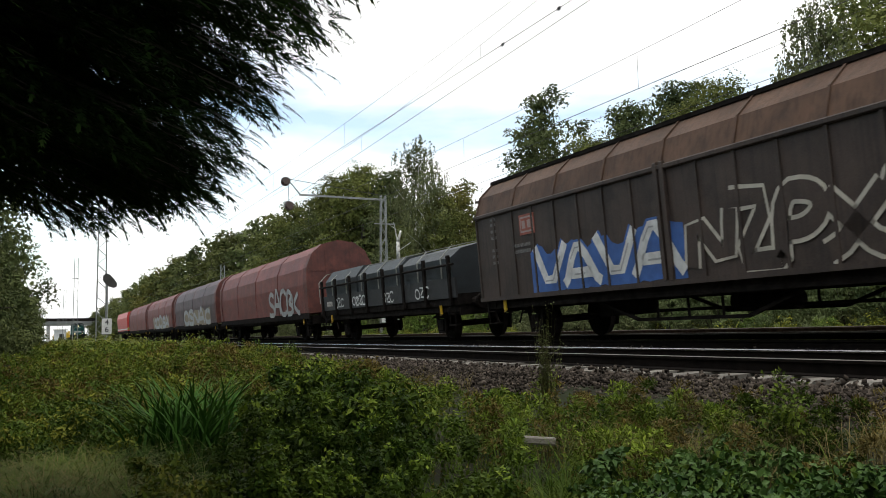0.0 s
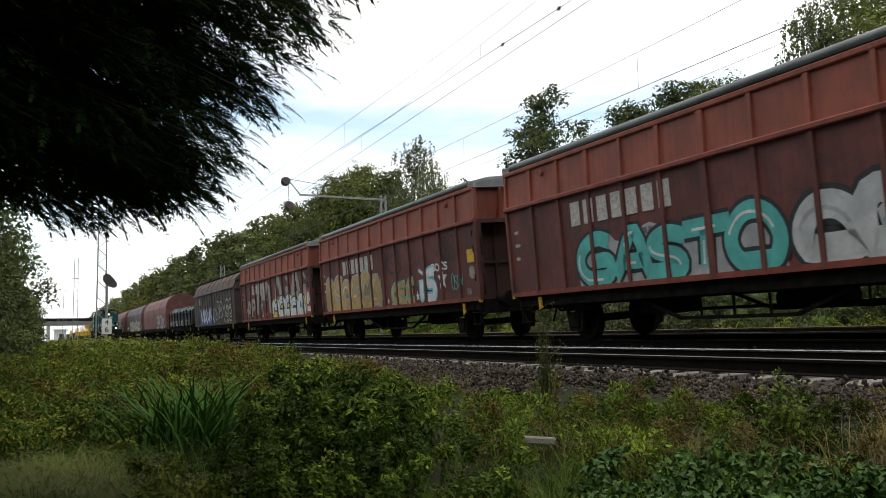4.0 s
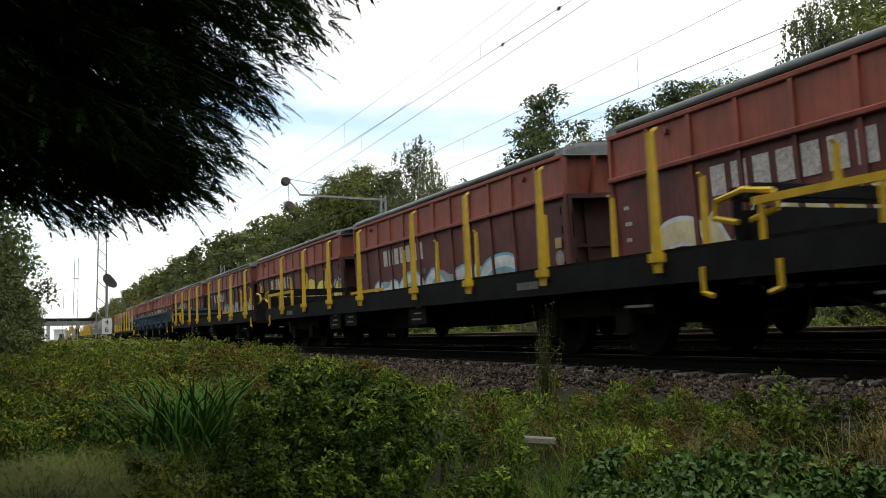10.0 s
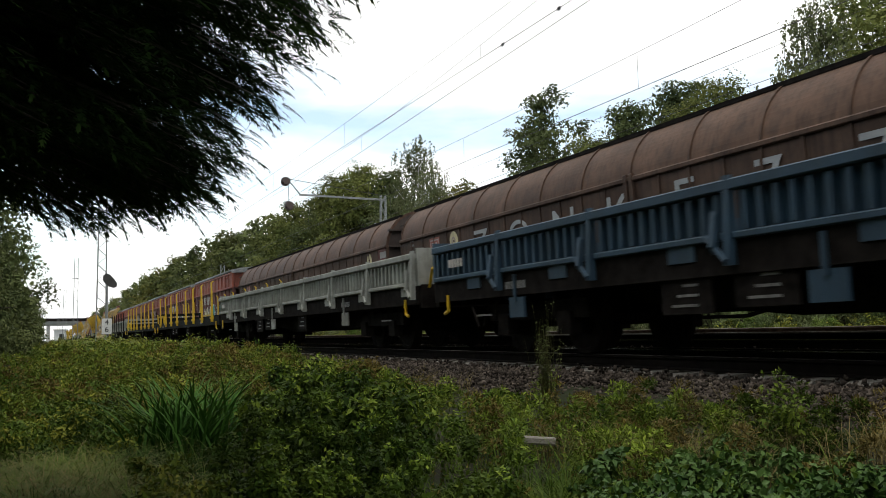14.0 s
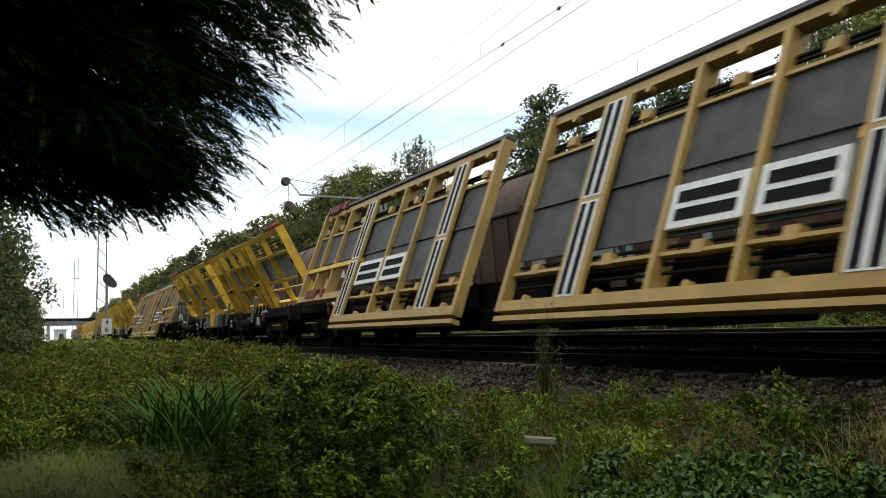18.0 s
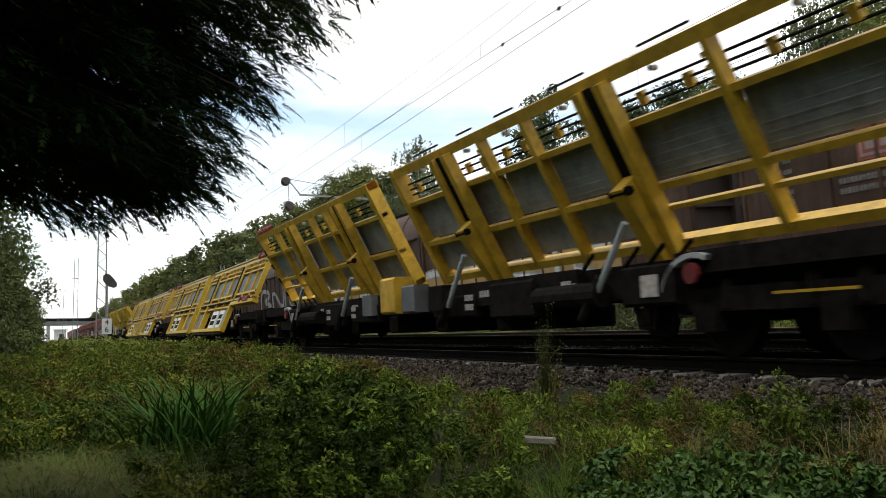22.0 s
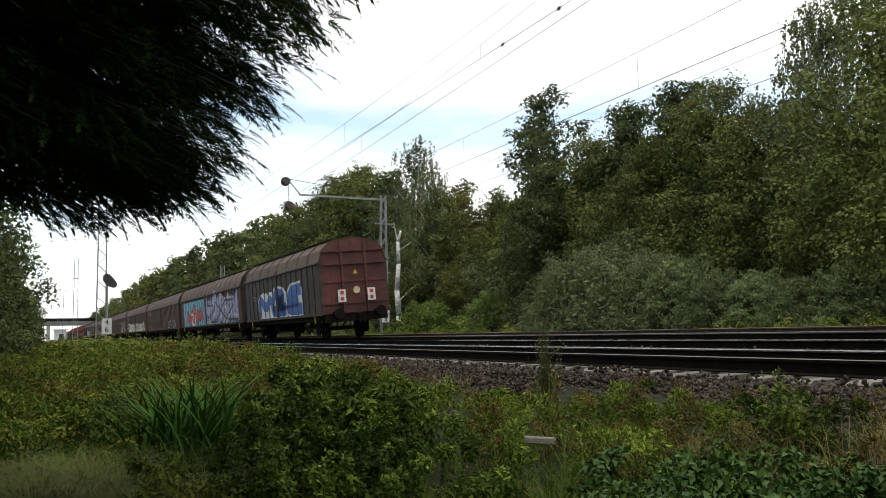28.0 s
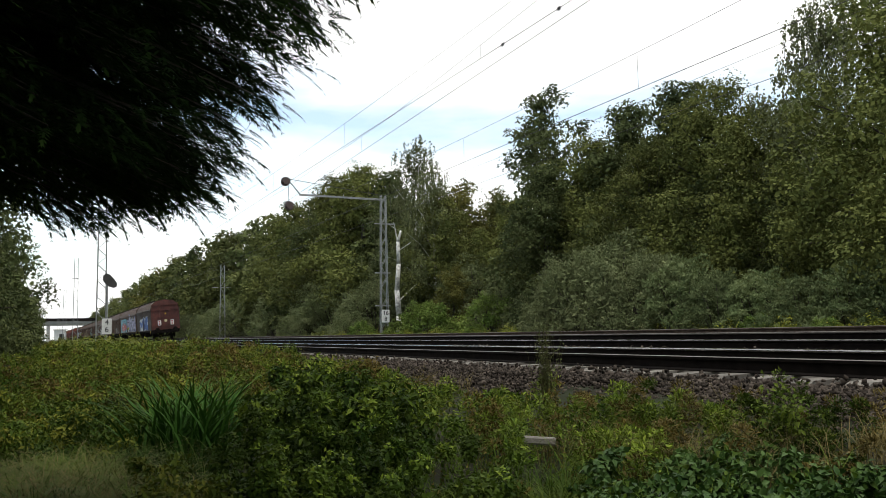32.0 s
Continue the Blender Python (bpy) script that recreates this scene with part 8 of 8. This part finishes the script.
def weeds(name, label, mats, plants, rng, height, spread, leaf, per, stemmy=True, kind="stuff", upright=0.3):
    """Leafy plants: leaves along leaning stems, thinning to the top."""
    xs, ys, hs = plants
    P, A, N, L = [], [], [], []
    stems = []
    for x, y, h in zip(xs, ys, hs):
        z = gz(x, y)
        k = max(2, int(per / 9))
        for j in range(k):
            lean = rng.normal(size=2) * spread
            s = np.array([x + rng.normal() * spread * 0.5, y + rng.normal() * spread * 0.5, z])
            e = s + np.array([lean[0], lean[1], h * rng.uniform(0.7, 1.05)])
            stems.append((s, e))
            m = max(4, int(per / k))
            f = rng.random(m) ** 0.65
            p = s + (e - s) * f[:, None]
            a = rng.normal(size=(m, 3)) * 0.8 + np.array([0, 0, 0.15])
            P.append(p + a * leaf * 0.25)
            A.append(a)
            N.append(rng.normal(size=(m, 3)) * upright + np.array([0, 0, 1.0]))
            L.append(leaf * rng.uniform(0.6, 1.25, m) * (1.15 - 0.45 * f))
    P, A, N, L = (np.concatenate(v) for v in (P, A, N, L))
    v, fc = leaf_quads(P, A, N, L, L * 0.62)
    mi = np.zeros(len(fc), np.int32)
    verts, faces = [v], [fc]
    if stemmy:
        S = np.array([s for s, _ in stems])
        E = np.array([e for _, e in stems])
        w = np.tile([[0.004, 0.002, 0]], (len(S), 1))
        sv = np.stack([S - w, S + w, E + w * 0.3, E - w * 0.3], 1).reshape(-1, 3)
        sf = np.arange(len(S))[:, None] * 4 + np.array([[0, 1, 2, 3]]) + len(v)
        verts.append(sv)
        faces.append(sf)
        mi = np.concatenate([mi, np.ones(len(sf), np.int32)])
    ob = cloud(name, np.concatenate(verts), np.concatenate(faces), [mats[0], mats[1]], mi)
    return tagged(ob, label, "plants", kind=kind)


def blades(name, label, mat, places, rng, height, per, width, droop=0.5, spread=0.12, seg=3):
    """Tufts of narrow bent blades."""
    xs, ys = places
    n = len(xs) * per
    bx = np.repeat(xs, per) + rng.normal(size=n) * spread
    by = np.repeat(ys, per) + rng.normal(size=n) * spread
    bz = np.repeat([gz(x, y) for x, y in zip(xs, ys)], per)
    a = rng.uniform(0, 6.28, n)
    h = height * rng.uniform(0.55, 1.1, n)
    b = droop * rng.uniform(0.3, 1.2, n) * h
    d = np.stack([np.cos(a), np.sin(a), 0 * a], 1)
    s = np.stack([-np.sin(a), np.cos(a), 0 * a], 1)
    base = np.stack([bx, by, bz - 0.02], 1)
    rows = []
    for i in range(seg + 1):
        f = i / seg
        c = base + d * (b * f ** 2)[:, None] + np.array([0, 0, 1.0]) * (h * (f - 0.28 * droop * f ** 3))[:, None]
        w = width * (1 - f ** 2 * 0.92) * 0.5
        rows += [c - s * w, c + s * w]
    v = np.stack(rows, 1).reshape(-1, 3)
    o = np.arange(n)[:, None] * (2 * seg + 2)
    f = np.concatenate([o + np.array([[2 * i, 2 * i + 1, 2 * i + 3, 2 * i + 2]]) for i in range(seg)], 1).reshape(-1, 4)
    ob = cloud(name, v, f, [mat])
    return tagged(ob, label, "grass", kind="stuff")


def mounds(name, label, mat, cs, rng, leaf, per, wide=0.6, loose=0.5):
    """Domed clumps: leaves on a lumpy shell, facing up and outwards, and sprigs that stick out. cs: (x, y, radius, top height)."""
    P, A, N, L = [], [], [], []
    for x, y, r, top in cs:
        z = gz(x, y)
        h = max(0.15, top - z)
        n = int(per * (r / 0.35) ** 2 * (0.6 + h))
        d = unit(n, rng, 0.55)
        d[:, 2] = np.abs(d[:, 2])
        lump = 1 + 0.22 * np.sin(d[:, 0] * 6 + x * 7) * np.sin(d[:, 1] * 7 + y * 5)
        rad = rng.uniform(0.72, 1.04, n) * lump
        far = rng.random(n) < 0.12
        rad = np.where(far, rad * rng.uniform(1.0, 1.28, n), rad)
        p = np.array([x, y, z]) + d * rad[:, None] * np.array([r, r, h])
        a = np.cross(d, rng.normal(size=(n, 3))) + d * 0.35 + np.array([0, 0, -0.25])
        P.append(p)
        A.append(a)
        N.append(d * 0.55 + rng.normal(size=(n, 3)) * loose * 0.6 + np.array([0, 0, 0.65]))
        L.append(leaf * rng.uniform(0.6, 1.3, n))
    P, A, N, L = (np.concatenate(v) for v in (P, A, N, L))
    v, f = leaf_diamonds(P, A, N, L, L * wide)
    return tagged(cloud(name, v, f, [mat]), label, "plants", kind="stuff")


def top_z(x, y):
    """How high the growth reaches on the bank."""
    rise = min(1.0, max(0.0, (y - 5) / 17))
    return -0.50 + 0.62 * rise + 0.13 * noise.noise(Vector((x * 0.9, y * 0.6, 9.0))) - 0.10 * max(0.0, x - 3.8) * (1 - rise)


rw = np.random.default_rng(31)


def clumps(n, x0, x1, y0, y1, near, r0, r1, drop=0.0, test=None):
    out = []
    xs, ys = scatter(n, x0, x1, y0, y1, rw, near)
    for x, y in zip(xs, ys):
        if test is None or test(x, y):
            out.append((x, y, rw.uniform(r0, r1), top_z(x, y) + drop + rw.uniform(-0.22, 0.04)))
    return out


def lobed_bushes(name, label, mat, places, rng, r, leaf, wide, per, tips=None, lobes=8, lift=0.3, sag=0.25, lit_share=0.35, dead=None, dead_share=0.0):
    """Weeds in rounded heads: each plant is a dome of lobes, each lobe a shell of leaves round a dense dark inside. places: (x, y, top height)."""
    P, A, N, L, I = [], [], [], [], []
    for x, y, top in places:
        z = gz(x, y) - 0.05
        h, rr = max(0.2, top - z), r * rng.uniform(0.8, 1.25)
        m = max(4, int(lobes * rng.uniform(0.8, 1.2)))
        e = unit(m, rng, 1.25)
        e[:, 2] = np.abs(e[:, 2])
        e[0] = (0.1, 0.1, 0.99)
        lr = rr * rng.uniform(0.30, 0.52, m)
        c = np.array([x, y, z]) + e * np.stack([rr * 0.7 + 0 * lr, rr * 0.7 + 0 * lr, (h - lr * 0.8) * rng.uniform(0.8, 1.05, m)], 1)
        n = max(20, int(per * m * (rr / r) ** 2))
        i = rng.integers(0, m, n)
        d = unit(n, rng, 0.55)
        f = rng.uniform(0.5, 1.0, n)
        stray = rng.random(n) < 0.10
        f = np.where(stray, f * rng.uniform(1.05, 1.45, n), f)
        P.append(c[i] + d * (lr[i] * f)[:, None] * np.array([1, 1, 0.8]))
        A.append(np.cross(d, rng.normal(size=(n, 3))) + d * (0.25 + lift) - np.array([0, 0, sag]))
        N.append(d * 0.6 + np.array([0, 0, 0.5]) + rng.normal(size=(n, 3)) * 0.33)
        L.append(leaf * rng.uniform(0.6, 1.25, n) * np.where(stray, 0.8, 1.0))
        # some lobes get paler leaves on their outer tops, painting in the light there
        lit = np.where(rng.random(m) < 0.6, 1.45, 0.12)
        k = np.where((d[:, 2] > 0.1) & (f > 0.68) & (rng.random(n) < lit_share * lit[i]), 2, 0)
        if dead_share:
            k = np.where((rng.random(m) < dead_share)[i], 3, k)
        I.append(k)
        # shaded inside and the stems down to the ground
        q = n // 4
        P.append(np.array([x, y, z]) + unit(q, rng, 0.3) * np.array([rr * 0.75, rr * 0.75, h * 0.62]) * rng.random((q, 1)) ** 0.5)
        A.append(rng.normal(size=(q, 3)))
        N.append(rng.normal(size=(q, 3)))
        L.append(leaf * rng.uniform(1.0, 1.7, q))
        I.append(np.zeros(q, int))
    P, A, N, L, I = (np.concatenate(v) for v in (P, A, N, L, I))
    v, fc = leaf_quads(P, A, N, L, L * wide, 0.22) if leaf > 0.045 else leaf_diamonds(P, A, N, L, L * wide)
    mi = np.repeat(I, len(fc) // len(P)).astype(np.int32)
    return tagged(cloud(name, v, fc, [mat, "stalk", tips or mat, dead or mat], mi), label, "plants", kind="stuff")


def plots(x0, x1, y0, y1, step, top, spread=0.07, test=None, jitter=0.4):
    """Planting places on a loosened grid; top(x, y) gives the height that the plants reach."""
    out = []
    for a in np.arange(x0, x1, step):
        for b in np.arange(y0, y1, step * 1.15):
            x, y = a + rw.uniform(-jitter, jitter) * step, b + rw.uniform(-jitter, jitter) * step
            if test is None or test(x, y):
                out.append((x, y, top(x, y) + rw.uniform(-1.6, 0.6) * spread))
    return out


MID = [(3.33, 9.01, -0.10), (3.69, 8.95, -0.07), (3.72, 8.28, -0.11), (3.54, 7.27, -0.23), (3.66, 7.00, -0.20), (3.99, 6.85, -0.21), (4.02, 6.40, -0.23), (4.46, 6.42, -0.20), (4.41, 6.00, -0.23),
       (3.06, 5.74, -0.31), (3.32, 5.40, -0.32), (4.8, 5.6, -0.25), (5.0, 5.0, -0.28), (5.1, 6.4, -0.22), (5.2, 7.4, -0.2), (5.0, 8.4, -0.15), (5.3, 5.6, -0.3)]


HEADS = [(1.56, 5.09, -0.34), (1.39, 4.84, -0.39), (1.89, 4.94, -0.33), (1.95, 4.70, -0.35), (1.66, 4.45, -0.43), (1.97, 6.87, -0.16), (2.46, 6.66, -0.20), (1.42, 6.03, -0.30), (1.97, 5.78, -0.26),
         (2.2, 5.3, -0.30), (2.3, 4.4, -0.42), (1.25, 5.4, -0.42), (2.7, 5.9, -0.26), (1.6, 6.9, -0.22)]


def around(places, n, spread, drop):
    """More plants of the kind, lower and round about."""
    out = list(places)
    for i in range(n):
        x, y, t = places[i % len(places)]
        out.append((x + rw.normal() * spread, y + rw.normal() * spread * 1.6, t - abs(rw.normal()) * drop - 0.04))
    return out


def bank(x, y):
    return -0.38 + 0.066 * (y - 4.3) - 0.035 * max(0.0, x - 2.4)


lobed_bushes("bramble_bushes", "rounded fresh green bushes with small leaves on the bank", "weed_dark", plots(0.95, 3.1, 3.7, 7.6, 0.54, lambda x, y: bank(x, y) - 0.10, 0.16, lambda x, y: 0.185 < x / y < 0.68, 0.45), rw, 0.21, 0.036, 0.6, 165, "weed_mid", 8, lit_share=0.22)
lobed_bushes("bramble_heads", "rounded fresh green heads standing out of the dark bushes", "weed_dark", HEADS, rw, 0.17, 0.036, 0.6, 150, "weed_light", 7, lit_share=0.3)
lobed_bushes("elder_shrubs", "dark green shrubs with long pointed leaves on the bank", "weed_dark", plots(1.5, 3.2, 7.3, 10.8, 0.5, lambda x, y: -0.17 + 0.065 * (y - 7.3), 0.07, lambda x, y: x / y > 0.215), rw, 0.32, 0.085, 0.4, 75, "weed_light", 7, lit_share=0.5)
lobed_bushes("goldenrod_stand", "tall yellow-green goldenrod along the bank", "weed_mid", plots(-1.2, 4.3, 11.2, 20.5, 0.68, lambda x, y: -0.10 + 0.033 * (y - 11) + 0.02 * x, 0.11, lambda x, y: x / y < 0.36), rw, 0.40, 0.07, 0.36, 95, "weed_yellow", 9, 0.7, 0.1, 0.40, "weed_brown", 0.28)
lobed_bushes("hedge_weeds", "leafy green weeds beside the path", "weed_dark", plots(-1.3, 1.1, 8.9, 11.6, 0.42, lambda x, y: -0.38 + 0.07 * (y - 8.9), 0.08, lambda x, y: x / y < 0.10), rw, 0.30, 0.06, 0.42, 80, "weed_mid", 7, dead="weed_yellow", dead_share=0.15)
lobed_bushes("mugwort_stand", "green feathery weeds beside the ballast", "weed_mid", around(MID, 26, 0.45, 0.2), rw, 0.24, 0.05, 0.34, 75, "weed_light", 6, 0.8, 0.0, 0.4, "weed_brown", 0.12)
lobed_bushes("fallow_weeds", "half-withered brownish weeds beside the ballast", "weed_mid", plots(3.5, 5.4, 4.6, 9.5, 0.55, lambda x, y: -0.36 + 0.035 * (y - 4.6), 0.10, lambda x, y: rw.random() < 0.6), rw, 0.20, 0.042, 0.36, 80, "weed_light", 6, 0.8, 0.0, 0.5, "weed_brown", 0.3)
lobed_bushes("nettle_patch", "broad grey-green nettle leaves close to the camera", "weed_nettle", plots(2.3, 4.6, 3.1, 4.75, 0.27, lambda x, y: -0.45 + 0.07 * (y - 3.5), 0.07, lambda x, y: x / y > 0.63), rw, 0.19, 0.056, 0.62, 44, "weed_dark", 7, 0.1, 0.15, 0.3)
lobed_bushes("yellow_leaved_shrubs", "low shrubs with yellowing leaves in the grass", "weed_mid", around([(0.66, 7.05, -0.48), (0.86, 6.5, -0.50), (0.98, 5.75, -0.50), (0.62, 6.2, -0.60)], 3, 0.14, 0.1), rw, 0.20, 0.05, 0.5, 60, "weed_yellow", 6, lit_share=0.7)
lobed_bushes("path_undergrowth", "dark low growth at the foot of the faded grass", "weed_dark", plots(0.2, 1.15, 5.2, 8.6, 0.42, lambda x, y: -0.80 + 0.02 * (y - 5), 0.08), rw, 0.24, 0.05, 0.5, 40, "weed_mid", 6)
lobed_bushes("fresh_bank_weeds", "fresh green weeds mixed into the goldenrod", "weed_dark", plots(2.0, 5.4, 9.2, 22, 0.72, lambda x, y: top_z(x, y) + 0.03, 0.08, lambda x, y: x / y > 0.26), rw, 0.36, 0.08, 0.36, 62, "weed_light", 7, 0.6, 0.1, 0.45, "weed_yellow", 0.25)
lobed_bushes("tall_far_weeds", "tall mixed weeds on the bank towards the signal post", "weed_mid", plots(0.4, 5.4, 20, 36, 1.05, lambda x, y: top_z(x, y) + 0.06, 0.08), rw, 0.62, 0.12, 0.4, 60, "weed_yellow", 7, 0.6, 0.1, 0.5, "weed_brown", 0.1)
mounds("distant_weeds", "yellow-green tall weeds further along the bank", "weed_yellow", clumps(210, 1.0, 5.9, 32, 170, 1.2, 0.35, 0.8, 0.12), rw, 0.16, 75, 0.4)
mounds("distant_green_weeds", "green weeds further along the bank", "weed_mid", clumps(210, 0.8, 5.8, 26, 150, 1.2, 0.35, 0.8, 0.06), rw, 0.15, 75, 0.4)
mounds("trackside_flowers", "pale flowering weeds along the far edge of the tracks", "weed_yellow", [(18.0 + rw.uniform(-0.3, 0.7), yy, rw.uniform(0.25, 0.55), rw.uniform(0.25, 0.62)) for yy in np.arange(8, 75, 0.55)], rw, 0.08, 130, 0.45)
lobed_bushes("withered_goldenrod", "tall half-dry tan goldenrod at the foot of the ballast", "weed_brown", around([(4.68, 5.86, -0.06), (4.5, 6.1, -0.10), (4.42, 6.88, -0.22), (3.96, 5.11, -0.28), (5.3, 4.49, -0.16), (4.05, 4.5, -0.28), (4.57, 3.95, -0.26)], 7, 0.14, 0.16), rw, 0.15, 0.036, 0.3, 70, "grass_dry", 6, 0.9, 0.0, 0.5)
lobed_bushes("tall_green_weeds", "tall leafy green weeds before the ballast", "weed_dark", around([(4.35, 5.79, -0.08), (4.82, 4.92, -0.02), (4.89, 4.78, -0.06), (4.82, 5.15, -0.15), (5.08, 4.71, -0.14), (5.17, 4.55, -0.14)], 8, 0.13, 0.14), rw, 0.12, 0.034, 0.32, 75, "weed_mid", 8, 1.1, 0.0, 0.5, "weed_brown", 0.15)
# stems standing above the clumps
x, y = scatter(120, 2.4, 5.4, 5.5, 20, rw, 1.3)
h = np.array([max(0.2, top_z(a, b) - gz(a, b) + rw.uniform(0.0, 0.25)) for a, b in zip(x, y)])
weeds("seed_stalks", "brownish seed stalks of tall weeds", ("weed_brown", "stalk"), (x, y, h), rw, 0.6, 0.05, 0.032, 26)
# grasses
x = np.concatenate([rw.normal(4.15, 0.16, 11), rw.normal(4.0, 0.10, 7), rw.normal(4.75, 0.12, 7), rw.normal(3.95, 0.12, 9), rw.uniform(4.5, 5.5, 14)])
y = np.concatenate([rw.normal(5.2, 0.22, 11), rw.normal(4.40, 0.10, 7), rw.normal(4.1, 0.14, 7), rw.normal(6.35, 0.25, 9), rw.uniform(4, 16, 14)])
blades("dry_grass", "tufts of dry straw-coloured grass beside the ballast", "grass_dry", (x, y), rw, 0.54, 22, 0.005, 1.4)
x, y = rw.uniform(2.6, 4.2, 60), rw.uniform(4.0, 7.5, 60)
blades("bank_grass", "long green grass blades between the weeds", "grass_green", (x, y), rw, 0.62, 9, 0.007, 1.1)
x, y = scatter(700, -1.6, 0.9, 11, 60, rw, 1.4)
blades("meadow_grass", "green meadow grass along the path", "grass_green", (x, y), rw, 0.34, 26, 0.009, 0.7)
x, y = rw.normal(0.17, 0.24, 78), rw.normal(7.5, 0.7, 78)
blades("faded_grass", "pale faded grass at the edge of the path", "grass_dry", (x, y), rw, 0.92, 20, 0.006, 1.5, 0.16)
x, y = rw.normal(0.05, 0.5, 230), rw.normal(7.7, 1.1, 230)
blades("path_grass", "green grass mixed into the faded tufts", "grass_green", (x, y), rw, 0.86, 18, 0.010, 1.4, 0.16)
x, y = np.concatenate([rw.normal(2.75, 0.30, 50), rw.normal(0.62, 0.16, 26)]), np.concatenate([rw.normal(4.9, 0.35, 50), rw.normal(5.5, 0.25, 26)])
blades("grass_tufts", "bright green grass tufts among the weeds", "grass_green", (x, y), rw, 0.52, 20, 0.009, 1.2)
x, y = rw.normal(1.36, 0.28, 52), rw.normal(9.45, 0.4, 52)
blades("iris_clump", "clump of long sword-shaped dark green leaves", "iris_leaf", (x, y), rw, 1.18, 8, 0.036, 0.75, 0.10, 6)
slab = thing("concrete_slab", pose(3.55, 6.15, gz(3.55, 6.15) + 0.30, 4, 4, 62), "broken pale concrete slab lying among the weeds", "slab")
part("slab_block", rbox(bm_new(), -0.06, 0.06, -0.12, 0.12, -0.06, 0.0, 0.012), "sleeper", slab)


def lone_stalk(x, y, h, name, label, mat, seed, leaf, spread, per, stems):
    r = np.random.default_rng(seed)
    ob = weeds(name, label, (mat, "stalk"), ([x] * stems, [y] * stems, [h * r.uniform(0.6, 1) for _ in range(stems)]), r, h, spread, leaf, per)
    ob["category"] = "weed"
    return ob


lone_stalk(4.87, 8.26, 1.3, "mugwort_stalk", "tall dark feathery weed standing before the rails", "leaf_dark", 3, 0.032, 0.075, 70, 9)
lone_stalk(4.66, 4.72, 0.62, "goldenrod_stalk", "tall leafy green weed beside the dry grass", "weed_mid", 4, 0.06, 0.10, 70, 6)
clear_proto(PROTO)


def motions():
    """Both trains run past, speeds changing slowly; the near one takes up slack as it comes by."""
    slack = {7: 0.2, 8: 0.4, 9: -0.4, 10: -0.2, 11: 0.28}
    for ob, train, s in VEHICLES:
        cx, z, cant = FAR if train == "A" else NEAR
        v, a = (AV, AA) if train == "A" else (BV, BA)
        rows = [(float(t), pose(cx, s + v * t + 0.5 * a * t * t + (slack.get(t, 0.0) if train == "B" else -0.2), z, 0, -cant, 0)) for t in range(0, 33)]
        walk(ob, rows)


motions()
